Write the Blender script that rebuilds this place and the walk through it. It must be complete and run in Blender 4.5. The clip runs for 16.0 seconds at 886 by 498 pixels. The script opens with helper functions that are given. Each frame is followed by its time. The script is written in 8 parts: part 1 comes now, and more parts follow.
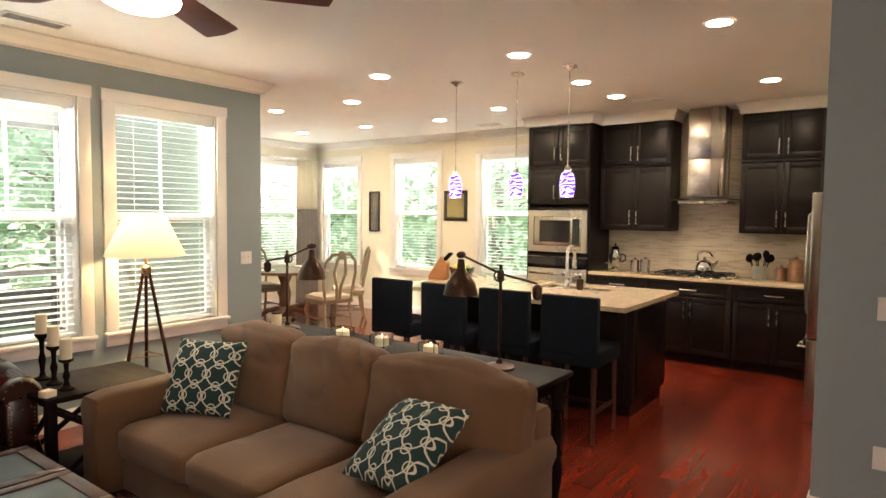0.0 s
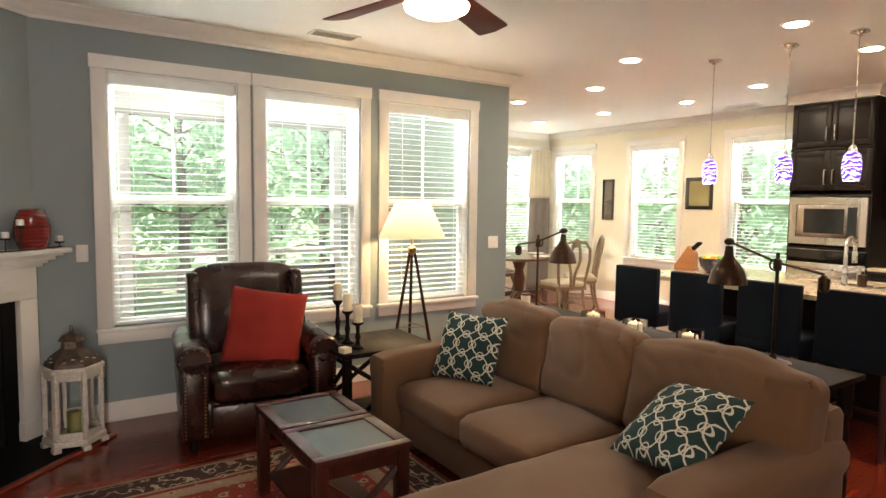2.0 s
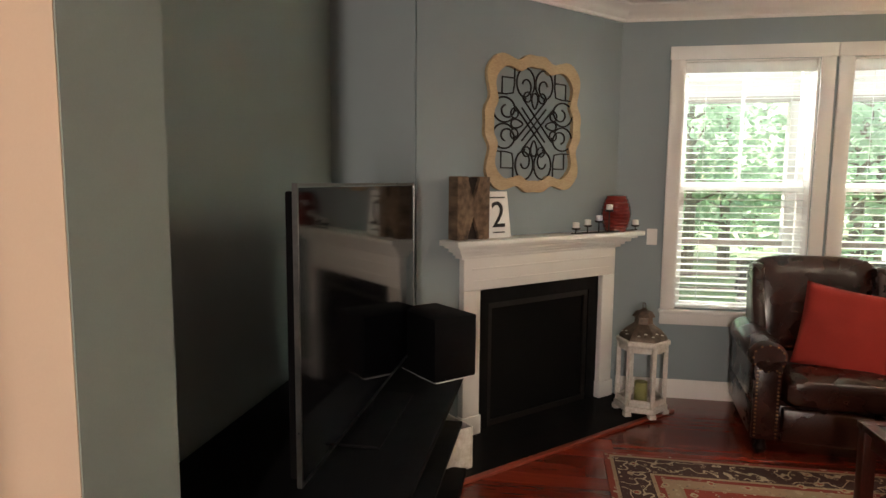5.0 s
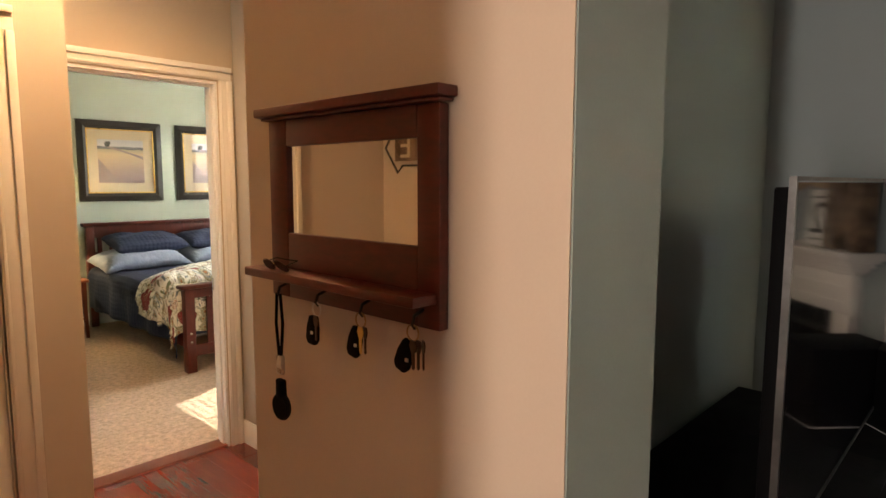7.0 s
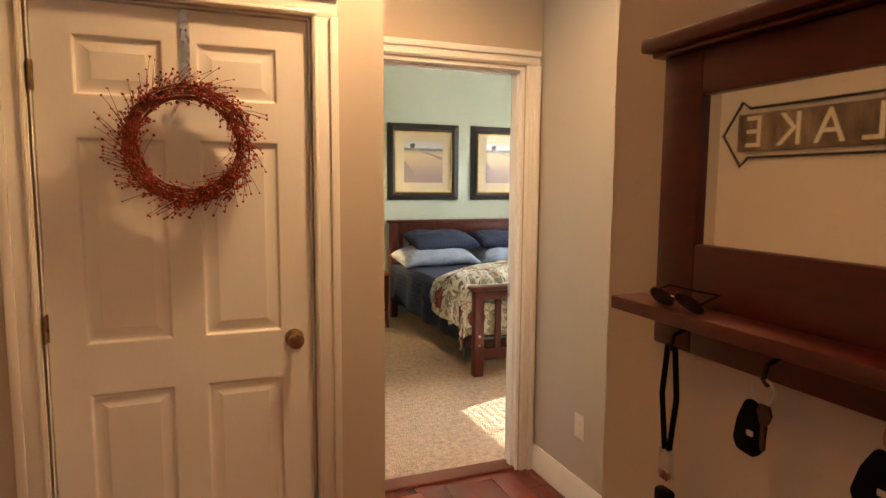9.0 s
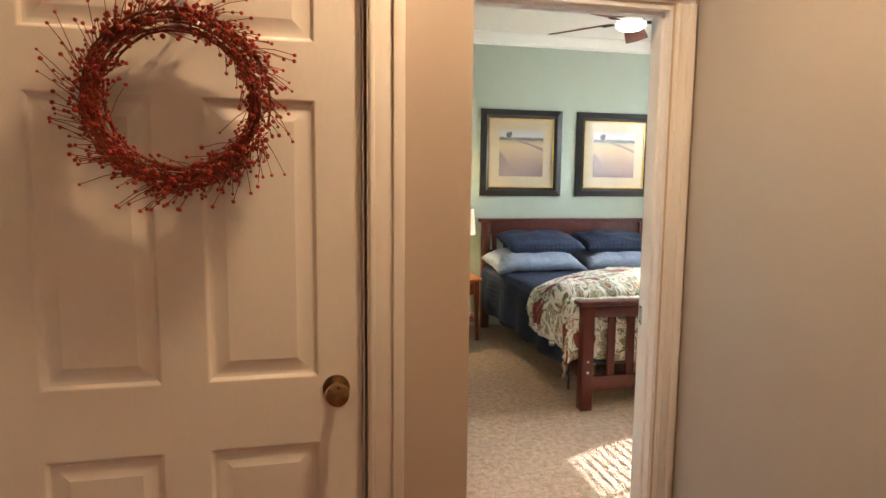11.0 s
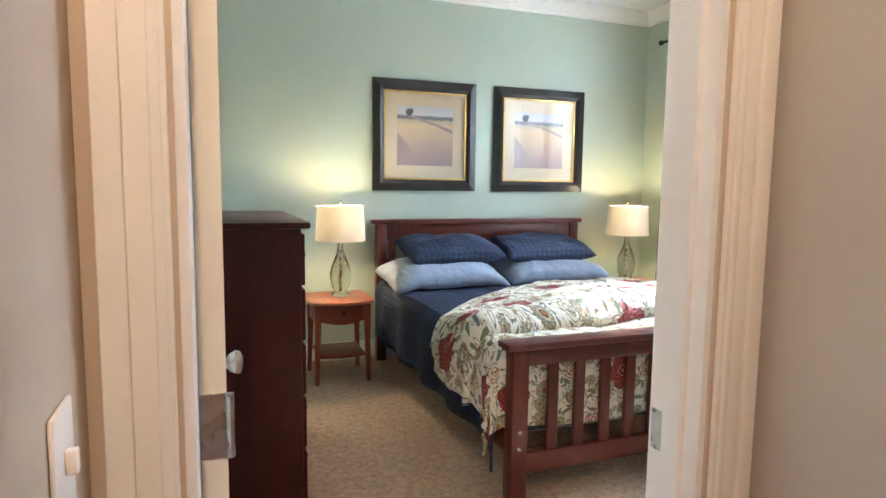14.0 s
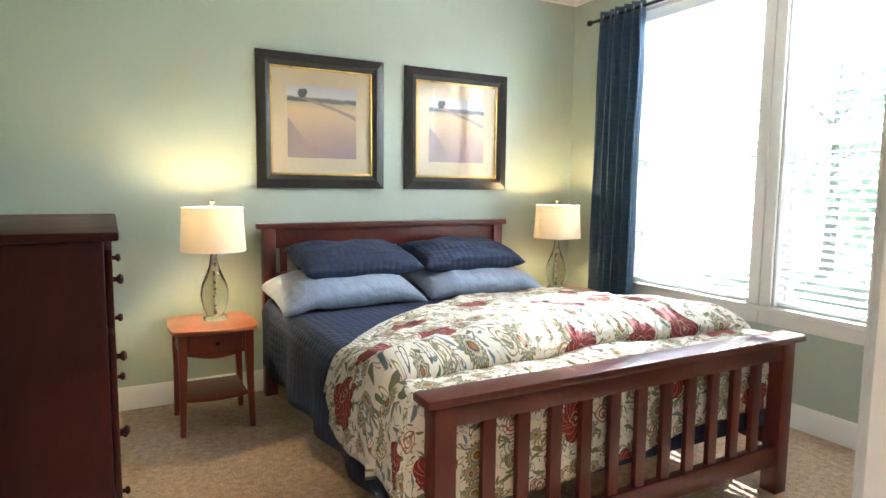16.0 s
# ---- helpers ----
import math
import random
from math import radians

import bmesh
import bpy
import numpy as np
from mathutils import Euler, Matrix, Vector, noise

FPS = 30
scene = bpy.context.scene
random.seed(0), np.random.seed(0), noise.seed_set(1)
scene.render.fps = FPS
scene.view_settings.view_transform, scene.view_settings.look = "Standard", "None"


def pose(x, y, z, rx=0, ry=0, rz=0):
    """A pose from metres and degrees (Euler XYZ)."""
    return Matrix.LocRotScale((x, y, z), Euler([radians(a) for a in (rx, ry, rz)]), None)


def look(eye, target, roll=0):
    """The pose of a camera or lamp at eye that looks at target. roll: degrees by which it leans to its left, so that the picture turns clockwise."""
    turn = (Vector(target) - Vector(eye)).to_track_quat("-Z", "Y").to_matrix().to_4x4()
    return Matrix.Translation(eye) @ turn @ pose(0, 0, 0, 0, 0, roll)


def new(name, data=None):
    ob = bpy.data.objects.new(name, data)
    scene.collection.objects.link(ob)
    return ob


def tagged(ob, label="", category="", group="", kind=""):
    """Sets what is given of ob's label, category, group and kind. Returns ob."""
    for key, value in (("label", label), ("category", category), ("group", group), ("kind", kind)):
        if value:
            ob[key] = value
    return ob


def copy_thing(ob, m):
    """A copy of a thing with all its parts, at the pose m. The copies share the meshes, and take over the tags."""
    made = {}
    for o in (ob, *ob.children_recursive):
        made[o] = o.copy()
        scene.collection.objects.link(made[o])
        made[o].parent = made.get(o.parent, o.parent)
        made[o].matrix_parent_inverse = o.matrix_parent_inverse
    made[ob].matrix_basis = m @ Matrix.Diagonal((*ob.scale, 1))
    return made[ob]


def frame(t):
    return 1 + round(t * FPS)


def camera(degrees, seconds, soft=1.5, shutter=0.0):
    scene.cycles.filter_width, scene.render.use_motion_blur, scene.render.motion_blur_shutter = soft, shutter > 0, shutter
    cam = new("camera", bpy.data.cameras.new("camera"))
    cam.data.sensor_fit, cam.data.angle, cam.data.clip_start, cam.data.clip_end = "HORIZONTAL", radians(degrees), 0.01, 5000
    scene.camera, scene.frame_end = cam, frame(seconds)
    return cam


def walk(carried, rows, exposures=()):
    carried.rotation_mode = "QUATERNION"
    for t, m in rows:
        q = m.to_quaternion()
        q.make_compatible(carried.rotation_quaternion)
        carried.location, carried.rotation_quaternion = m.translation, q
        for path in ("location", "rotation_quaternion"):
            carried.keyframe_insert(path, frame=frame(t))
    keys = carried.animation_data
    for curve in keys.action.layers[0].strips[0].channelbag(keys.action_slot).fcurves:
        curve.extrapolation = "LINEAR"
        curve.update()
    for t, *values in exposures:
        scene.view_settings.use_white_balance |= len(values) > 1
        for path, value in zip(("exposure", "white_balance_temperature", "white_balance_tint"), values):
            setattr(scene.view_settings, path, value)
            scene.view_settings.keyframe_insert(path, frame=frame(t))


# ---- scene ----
cam = camera(72.0, 16.0)
METRES, EYE, TILT, LEAN, TURN = 4.56, 1.56, 0.83, -0.55, 36.6
ROWS = [
    (0.0, 0.0, 0.0, 0.0, 0.01, -4.07, -0.08),
    (0.5, -0.0125, -0.0094, -0.0009, 4.2, -4.3, -0.03),
    (1.0, -0.0233, -0.018, -0.0028, 8.98, -4.53, -0.01),
    (1.5, -0.0347, -0.0265, -0.0047, 14.18, -4.75, 0.04),
    (2.0, -0.0456, -0.0337, -0.007, 20.25, -4.96, 0.09),
    (2.5, -0.0579, -0.0423, -0.0081, 26.49, -5.18, 0.16),
    (3.0, -0.0744, -0.0544, -0.0075, 33.47, -5.38, 0.22),
    (5.5, -0.1591, -0.1181, -0.0021, 71.35, -6.16, 0.63),
    (6.0, -0.1771, -0.1284, -0.0033, 79.95, -6.0, 0.73),
    (6.5, -0.1947, -0.1358, -0.0047, 88.57, -5.8, 0.75),
    (7.0, -0.2128, -0.1443, -0.0058, 96.59, -5.64, 0.64),
    (7.5, -0.2317, -0.1579, -0.0065, 104.48, -5.44, 0.42),
    (8.0, -0.2539, -0.1733, -0.0068, 111.35, -5.34, 0.31),
    (8.5, -0.2771, -0.1922, -0.0088, 117.57, -5.24, 0.18),
    (9.0, -0.3038, -0.2142, -0.0114, 122.09, -5.16, 0.04),
    (9.5, -0.3343, -0.2398, -0.0125, 125.61, -5.17, -0.02),
    (12.0, -0.5136, -0.3563, -0.0228, 131.39, -5.31, -0.43),
    (12.5, -0.5552, -0.3788, -0.0246, 129.47, -5.4, -0.58),
    (13.0, -0.604, -0.4077, -0.0302, 127.57, -5.18, -0.55),
    (13.5, -0.6491, -0.4338, -0.031, 124.84, -5.16, -0.39),
    (14.0, -0.6939, -0.4625, -0.0322, 122.86, -5.12, -0.32),
    (14.5, -0.7355, -0.486, -0.0377, 121.04, -5.07, -0.36),
    (15.0, -0.7743, -0.5069, -0.0381, 118.69, -5.07, -0.27),
    (15.5, -0.8082, -0.522, -0.0375, 116.21, -5.0, -0.17),
    (16.0, -0.8378, -0.5363, -0.0367, 114.83, -4.97, -0.1),
]
EXPOSURES = [(0.0, 2.13, 6750, 12), (2.5, 2.15, 6620, 11), (3.2, 2.17, 6600, 11), (5.5, 2.2, 6800, 12), (8.0, 2.15, 6900, 13), (9.0, 2.12, 6800, 12), (9.5, 2.1, 6500, 10), (12.0, 2.1, 5750, 10), (13.0, 2.16, 5650, 10), (14.0, 2.2, 5200, 10), (15.0, 2.25, 5500, 10), (16.0, 2.25, 5600, 10)]
walk(cam, [(t, pose(0, 0, EYE, TILT, LEAN, TURN) @ pose(METRES * x, METRES * y, METRES * z, 90 + pitch, roll, yaw)) for t, x, y, z, yaw, pitch, roll in ROWS], EXPOSURES)

# ---- world, sun, lights ----
H = 2.74          # ceiling of living room, kitchen and hall
HB = 2.86         # ceiling of the bedroom
WX = -4.72        # living room window wall
ND = 7.30         # dining and kitchen back wall
DW = -8.20        # dining side wall
BY = -8.15        # bedroom back wall
BX = -4.92        # bedroom window wall

world = bpy.data.worlds.new("sky")
scene.world = world
world.use_nodes = True
wn = world.node_tree
sky = wn.nodes.new("ShaderNodeTexSky")
sky.sky_type, sky.sun_disc = "NISHITA", False
sky.sun_elevation, sky.sun_rotation = radians(38), radians(249)
wn.links.new(sky.outputs[0], wn.nodes["Background"].inputs[0])
wn.nodes["Background"].inputs[1].default_value = 0.06
sun = new("sun", bpy.data.lights.new("sun", "SUN"))
sun.data.energy, sun.data.angle, sun.data.color = 5.0, radians(0.4), (1, 0.95, 0.86)
sun.matrix_world = look((-10, -3.8, 8.35), (0, 0, 0))


def area(name, at, target, w, h, power, color=(1, 1, 1)):
    lamp = new(name, bpy.data.lights.new(name, "AREA"))
    lamp.data.shape, lamp.data.size, lamp.data.size_y = "RECTANGLE", w, h
    lamp.data.energy, lamp.data.color = power, color
    lamp.matrix_world = look(at, target)
    return lamp


def bulb(name, at, power, color=(1, 0.72, 0.42), radius=0.04):
    lamp = new(name, bpy.data.lights.new(name, "POINT"))
    lamp.data.energy, lamp.data.color, lamp.data.shadow_soft_size = power, color, radius
    lamp.location = at
    return lamp


DAY = (0.93, 1.0, 0.95)
# sky light entering at the window heads
for y in (0.5, 1.5, 2.5):
    area("daylight", (WX - 0.55, y, 2.80), (WX + 2.2, y, 1.15), 0.75, 0.7, 41, DAY)
for x in (-7.6, -5.95, -4.35):
    area("daylight", (x, ND + 0.6, 2.82), (x, ND - 1.8, 0.37), 0.9, 0.8, 38, DAY)
area("daylight", (DW - 0.6, 6.35, 2.75), (DW + 1.8, 6.3, 0.3), 1.2, 0.8, 26, DAY)
for y in (-6.98, -5.9):
    area("daylight", (BX - 0.6, y, 2.9), (BX + 1.5, y, 0.2), 0.9, 0.9, 52, (1, 1, 0.98))
# unseen added lamp stands in for daylight from across the room; no window there
area("daylight", (2.45, -0.865, 1.6), (-1.1, -1.3, 1.4), 0.13, 1.7, 20, (1, 0.86, 0.76))
# second spot has no fitting: added, unseen, to brighten the mirror wall
for can_at, watts in (((-1.22, -3.40, 2.70), 11.8), ((0.05, -2.2, 2.70), 2.9)):
    can = new("hall_can_light", bpy.data.lights.new("hall_can_light", "SPOT"))
    can.data.energy, can.data.color, can.data.shadow_soft_size = watts, (1, 0.485, 0.15), 0.015
    can.data.spot_size, can.data.spot_blend = radians(150), 0.6
    can.location = can_at

# ---- materials ----
MATS = {}


def nodes(name):
    m = bpy.data.materials.new(name)
    m.use_nodes = True
    MATS[name] = m
    return m, m.node_tree.nodes, m.node_tree.links, m.node_tree.nodes["Principled BSDF"]


def surf(name, c1, c2=None, rough=0.5, metal=0.0, scale=8.0, stretch=(1, 1, 1), bump=0.1, fine=60.0, vary=0.0, coat=0.0, sheen=0.0, dist=0.002, space="Object"):
    """Two tones mixed by coarse and fine noise, with fine relief; vary shifts the value from piece to piece."""
    m, n, l, p = nodes(name)
    c2 = c2 or tuple(c * 0.8 for c in c1)
    tc = n.new("ShaderNodeTexCoord")
    mp = n.new("ShaderNodeMapping")
    mp.inputs["Scale"].default_value = stretch
    l.new(tc.outputs[space], mp.inputs[0])
    a, b = n.new("ShaderNodeTexNoise"), n.new("ShaderNodeTexNoise")
    for t, s, d in ((a, scale, 5), (b, fine, 3)):
        t.inputs["Scale"].default_value, t.inputs["Detail"].default_value = s, d
        l.new(mp.outputs[0], t.inputs["Vector"])
    add = n.new("ShaderNodeMath")
    add.operation = "MULTIPLY_ADD"
    add.inputs[1].default_value, add.inputs[2].default_value = 0.45, 0.0
    l.new(b.outputs[0], add.inputs[0])
    mul = n.new("ShaderNodeMath")
    mul.operation = "MULTIPLY_ADD"
    mul.inputs[1].default_value = 0.55
    l.new(a.outputs[0], mul.inputs[0])
    l.new(add.outputs[0], mul.inputs[2])
    ramp = n.new("ShaderNodeValToRGB")
    ramp.color_ramp.elements[0].position, ramp.color_ramp.elements[1].position = 0.35, 0.65
    ramp.color_ramp.elements[0].color, ramp.color_ramp.elements[1].color = (*c2, 1), (*c1, 1)
    l.new(mul.outputs[0], ramp.inputs[0])
    out = ramp.outputs[0]
    if vary:
        info, hsv, mr = n.new("ShaderNodeObjectInfo"), n.new("ShaderNodeHueSaturation"), n.new("ShaderNodeMapRange")
        mr.inputs["To Min"].default_value, mr.inputs["To Max"].default_value = 1 - vary, 1 + vary
        l.new(info.outputs["Random"], mr.inputs["Value"])
        l.new(mr.outputs[0], hsv.inputs["Value"])
        l.new(out, hsv.inputs["Color"])
        out = hsv.outputs[0]
    l.new(out, p.inputs["Base Color"])
    rr = n.new("ShaderNodeMapRange")
    rr.inputs["To Min"].default_value, rr.inputs["To Max"].default_value = max(rough - 0.08, 0.02), min(rough + 0.08, 1)
    l.new(a.outputs[0], rr.inputs["Value"])
    l.new(rr.outputs[0], p.inputs["Roughness"])
    p.inputs["Metallic"].default_value = metal
    p.inputs["Coat Weight"].default_value = coat
    p.inputs["Coat Roughness"].default_value = 0.15
    p.inputs["Sheen Weight"].default_value = sheen
    if bump:
        bp = n.new("ShaderNodeBump")
        bp.inputs["Strength"].default_value, bp.inputs["Distance"].default_value = bump, dist
        l.new(b.outputs[0], bp.inputs["Height"])
        l.new(bp.outputs[0], p.inputs["Normal"])
    return m


def glow(name, color, strength):
    m, n, l, p = nodes(name)
    p.inputs["Base Color"].default_value = (*color, 1)
    p.inputs["Emission Color"].default_value = (*color, 1)
    p.inputs["Emission Strength"].default_value = strength
    return m


def glassy(name, color=(1, 1, 1), rough=0.0, thin=True):
    m, n, l, p = nodes(name)
    p.inputs["Base Color"].default_value = (*color, 1)
    p.inputs["Roughness"].default_value = rough
    p.inputs["Transmission Weight"].default_value = 1
    p.inputs["IOR"].default_value = 1.02 if thin else 1.45
    return m


blue_wall = surf("blue_grey_paint", (0.27, 0.33, 0.35), (0.255, 0.312, 0.332), 0.6, scale=2, fine=220, bump=0.12, dist=0.0006)
green_wall = surf("grey_green_paint", (0.235, 0.285, 0.27), (0.22, 0.27, 0.255), 0.6, scale=2, fine=220, bump=0.12, dist=0.0006)
tan_wall = surf("tan_paint", (0.56, 0.47, 0.37), (0.54, 0.45, 0.35), 0.6, scale=2, fine=220, bump=0.12, dist=0.0006)
# hall west wall's tan, greyed to put the bedroom daylight into its colour
tan_wall_daylit = surf("tan_paint_daylit", (0.50, 0.475, 0.44), (0.48, 0.455, 0.42), 0.6, scale=2, fine=220, bump=0.12, dist=0.0006)
cream_wall = surf("cream_paint", (0.78, 0.75, 0.62), (0.76, 0.73, 0.6), 0.6, scale=2, fine=220, bump=0.12, dist=0.0006)
sage_wall = surf("sage_paint", (0.46, 0.52, 0.44), (0.44, 0.5, 0.42), 0.6, scale=2, fine=220, bump=0.12, dist=0.0006)
white_trim = surf("white_trim_paint", (0.82, 0.81, 0.78), (0.79, 0.78, 0.75), 0.35, scale=3, fine=90, bump=0.05)
ceil_paint = surf("white_ceiling_paint", (0.8, 0.79, 0.76), (0.77, 0.76, 0.73), 0.8, scale=1.5, fine=160, bump=0.15, dist=0.001)
cherry = surf("cherry_floor", (0.20, 0.028, 0.0135), (0.14, 0.019, 0.0095), 0.2, scale=1.5, stretch=(14, 0.9, 1), fine=9, bump=0, vary=0.3, coat=0.3)
cherry_rest = surf("cherry_floor_rest", (0.20, 0.028, 0.0135), (0.14, 0.019, 0.0095), 0.2, scale=1.5, stretch=(14, 0.9, 1), fine=9, bump=0, coat=0.3)
isl_n = cherry_rest.node_tree
geo, hsv, mr = isl_n.nodes.new("ShaderNodeNewGeometry"), isl_n.nodes.new("ShaderNodeHueSaturation"), isl_n.nodes.new("ShaderNodeMapRange")
mr.inputs["To Min"].default_value, mr.inputs["To Max"].default_value = 0.72, 1.28
isl_n.links.new(geo.outputs["Random Per Island"], mr.inputs["Value"])
isl_n.links.new(mr.outputs[0], hsv.inputs["Value"])
bs_in = isl_n.nodes["Principled BSDF"].inputs["Base Color"]
isl_n.links.new(bs_in.links[0].from_socket, hsv.inputs["Color"])
isl_n.links.new(hsv.outputs[0], bs_in)
carpet = surf("beige_carpet", (0.82, 0.60, 0.42), (0.46, 0.31, 0.20), 0.95, scale=30, fine=110, bump=1.0, dist=0.02, sheen=0.1)
outer = surf("siding", (0.7, 0.7, 0.66), (0.6, 0.6, 0.56), 0.6, scale=2)
blind_white = surf("white_blind_slat", (0.86, 0.86, 0.84), (0.82, 0.82, 0.8), 0.4, scale=5, bump=0.03)
bn, bl_ = blind_white.node_tree.nodes, blind_white.node_tree.links
btr, bmx = bn.new("ShaderNodeBsdfTranslucent"), bn.new("ShaderNodeMixShader")
btr.inputs[0].default_value, bmx.inputs[0].default_value = (0.85, 0.87, 0.85, 1), 0.25
bl_.new(bn["Principled BSDF"].outputs[0], bmx.inputs[1])
bl_.new(btr.outputs[0], bmx.inputs[2])
bl_.new(bmx.outputs[0], bn["Material Output"].inputs[0])
pane_glass = glassy("window_glass")
# window glare put into the glass: a little translucent white veils the panes
gn, gl_ = pane_glass.node_tree.nodes, pane_glass.node_tree.links
gtr, gmx = gn.new("ShaderNodeBsdfTranslucent"), gn.new("ShaderNodeMixShader")
gtr.inputs[0].default_value, gmx.inputs[0].default_value = (0.80, 0.84, 0.82, 1), 0.02
gl_.new(gn["Principled BSDF"].outputs[0], gmx.inputs[1])
gl_.new(gtr.outputs[0], gmx.inputs[2])
gl_.new(gmx.outputs[0], gn["Material Output"].inputs[0])


# ---- mesh helpers ----
def bx(bm, x0, x1, y0, y1, z0, z1, bev=0.0, seg=2):
    r = bmesh.ops.create_cube(bm, size=1, matrix=Matrix.Translation(((x0 + x1) / 2, (y0 + y1) / 2, (z0 + z1) / 2)) @ Matrix.Diagonal((abs(x1 - x0), abs(y1 - y0), abs(z1 - z0), 1)))
    if bev:
        es = {e for v in r["verts"] for e in v.link_edges}
        bmesh.ops.bevel(bm, geom=list(es), offset=bev, segments=seg, profile=0.5, affect="EDGES", clamp_overlap=True)
    return bm


def box(x0, x1, y0, y1, z0, z1, bev=0.0, seg=2):
    return bx(bmesh.new(), x0, x1, y0, y1, z0, z1, bev, seg)


def lathe(profile, n=24, at=(0, 0, 0), bm=None, caps=True):
    bm = bm or bmesh.new()
    rings = []
    for r, z in profile:
        rings.append([bm.verts.new((at[0] + r * math.cos(2 * math.pi * k / n), at[1] + r * math.sin(2 * math.pi * k / n), at[2] + z)) for k in range(n)])
    for a, b in zip(rings, rings[1:]):
        for k in range(n):
            bm.faces.new((a[k], a[(k + 1) % n], b[(k + 1) % n], b[k]))
    if caps:
        bm.faces.new(rings[0][::-1])
        bm.faces.new(rings[-1])
    return bm


def tube(pts, r, n=8, bm=None, closed=False, r_end=None):
    """A round bar along points, thinning from r to r_end."""
    bm = bm or bmesh.new()
    pts = [Vector(p) for p in pts]
    rings, up = [], None
    for i, p in enumerate(pts):
        if closed:
            d = pts[(i + 1) % len(pts)] - pts[i - 1]
        else:
            d = pts[min(i + 1, len(pts) - 1)] - pts[max(i - 1, 0)]
        d.normalize()
        if up is None:
            up = Vector((0, 0, 1)) if abs(d.z) < 0.9 else Vector((1, 0, 0))
        side = d.cross(up).normalized()
        up = side.cross(d).normalized()
        f = i / max(len(pts) - 1, 1)
        rr = r if r_end is None else r * (1 - f) + r_end * f
        rings.append([bm.verts.new(p + rr * (side * math.cos(2 * math.pi * k / n) + up * math.sin(2 * math.pi * k / n))) for k in range(n)])
    pairs = list(zip(rings, rings[1:])) + ([(rings[-1], rings[0])] if closed else [])
    for a, b in pairs:
        for k in range(n):
            bm.faces.new((a[k], a[(k + 1) % n], b[(k + 1) % n], b[k]))
    if not closed:
        bm.faces.new(rings[0][::-1])
        bm.faces.new(rings[-1])
    bmesh.ops.recalc_face_normals(bm, faces=bm.faces)
    return bm


def slab(outline, depth, bm=None, bev=0.0):
    """An outline in x, y raised to the depth in z."""
    bm2 = bmesh.new()
    f = bm2.faces.new([bm2.verts.new((x, y, 0)) for x, y in outline])
    r = bmesh.ops.extrude_face_region(bm2, geom=[f])
    bmesh.ops.translate(bm2, verts=[v for v in r["geom"] if isinstance(v, bmesh.types.BMVert)], vec=(0, 0, depth))
    bmesh.ops.recalc_face_normals(bm2, faces=bm2.faces)
    if bev:
        bmesh.ops.bevel(bm2, geom=[e for e in bm2.edges if e.is_manifold and e.calc_face_angle(0) > 0.6], offset=bev, segments=2, profile=0.5, affect="EDGES", clamp_overlap=True)
    return join(bm, bm2) if bm else bm2


def join(bm, other, m=None):
    if m:
        other.transform(m)
    tmp = bpy.data.meshes.new("tmp")
    other.to_mesh(tmp)
    bm.from_mesh(tmp)
    bpy.data.meshes.remove(tmp)
    other.free()
    return bm


def pillow(sx, sy, sz, edge=0.35, n=14, sag=0.0, seed=0, bm=None, box_part=0.0):
    """A stuffed cushion, thick in the middle and thin at the seam; box_part keeps straight sides."""
    bm = bm or bmesh.new()
    vs = {}
    for s in (1, -1):
        for i in range(n + 1):
            for j in range(n + 1):
                u, v = 2 * i / n - 1, 2 * j / n - 1
                rim = i in (0, n) or j in (0, n)
                if rim and s == -1 and not box_part:
                    vs[s, i, j] = vs[1, i, j]
                    continue
                t = max(0.0, (1 - u * u) * (1 - v * v)) ** edge
                z = s * (sz / 2) * (box_part + (1 - box_part) * t)
                pin = 1 - 0.06 * (1 - abs(v)) * (abs(u) > 0.9) - 0.05 * (abs(u) * abs(v)) ** 3 * -1
                w = 0.02 * noise.noise(Vector((u * 2 + seed * 3.1, v * 2, s + seed)))
                x = u * sx / 2 * (1 - 0.05 * (1 - v * v) * abs(u) ** 3)
                y = v * sy / 2 * (1 - 0.05 * (1 - u * u) * abs(v) ** 3)
                vs[s, i, j] = bm.verts.new((x, y, z + w * t - sag * t * s * 0))
    for s in (1, -1):
        for i in range(n):
            for j in range(n):
                q = [vs[s, i, j], vs[s, i + 1, j], vs[s, i + 1, j + 1], vs[s, i, j + 1]]
                bm.faces.new(q if s == 1 else q[::-1])
    if box_part:
        rim = [(i, 0) for i in range(n)] + [(n, j) for j in range(n)] + [(i, n) for i in range(n, 0, -1)] + [(0, j) for j in range(n, 0, -1)]
        for a, b in zip(rim, rim[1:] + rim[:1]):
            bm.faces.new((vs[1, *a], vs[-1, *a], vs[-1, *b], vs[1, *b]))
    bmesh.ops.recalc_face_normals(bm, faces=bm.faces)
    return bm


def mesh_of(name, bm, material, smooth=35):
    me = bpy.data.meshes.new(name)
    bm.to_mesh(me)
    bm.free()
    if smooth:
        me.polygons.foreach_set("use_smooth", [True] * len(me.polygons))
        me.set_sharp_from_angle(angle=radians(smooth))
    me.materials.append(material)
    return me


def part(name, bm, material, parent, label="", m=None, smooth=35):
    """Links a bmesh as one mesh object under a thing or a part."""
    ob = new(name, mesh_of(name, bm, material, smooth))
    ob.parent = parent
    if m is not None:
        ob.matrix_basis = m
    if label:
        ob["label"] = label
    return ob


def again(name, ob, parent, m):
    """Another piece on the same mesh."""
    o = new(name, ob.data)
    o.parent = parent
    o.matrix_basis = m
    return o


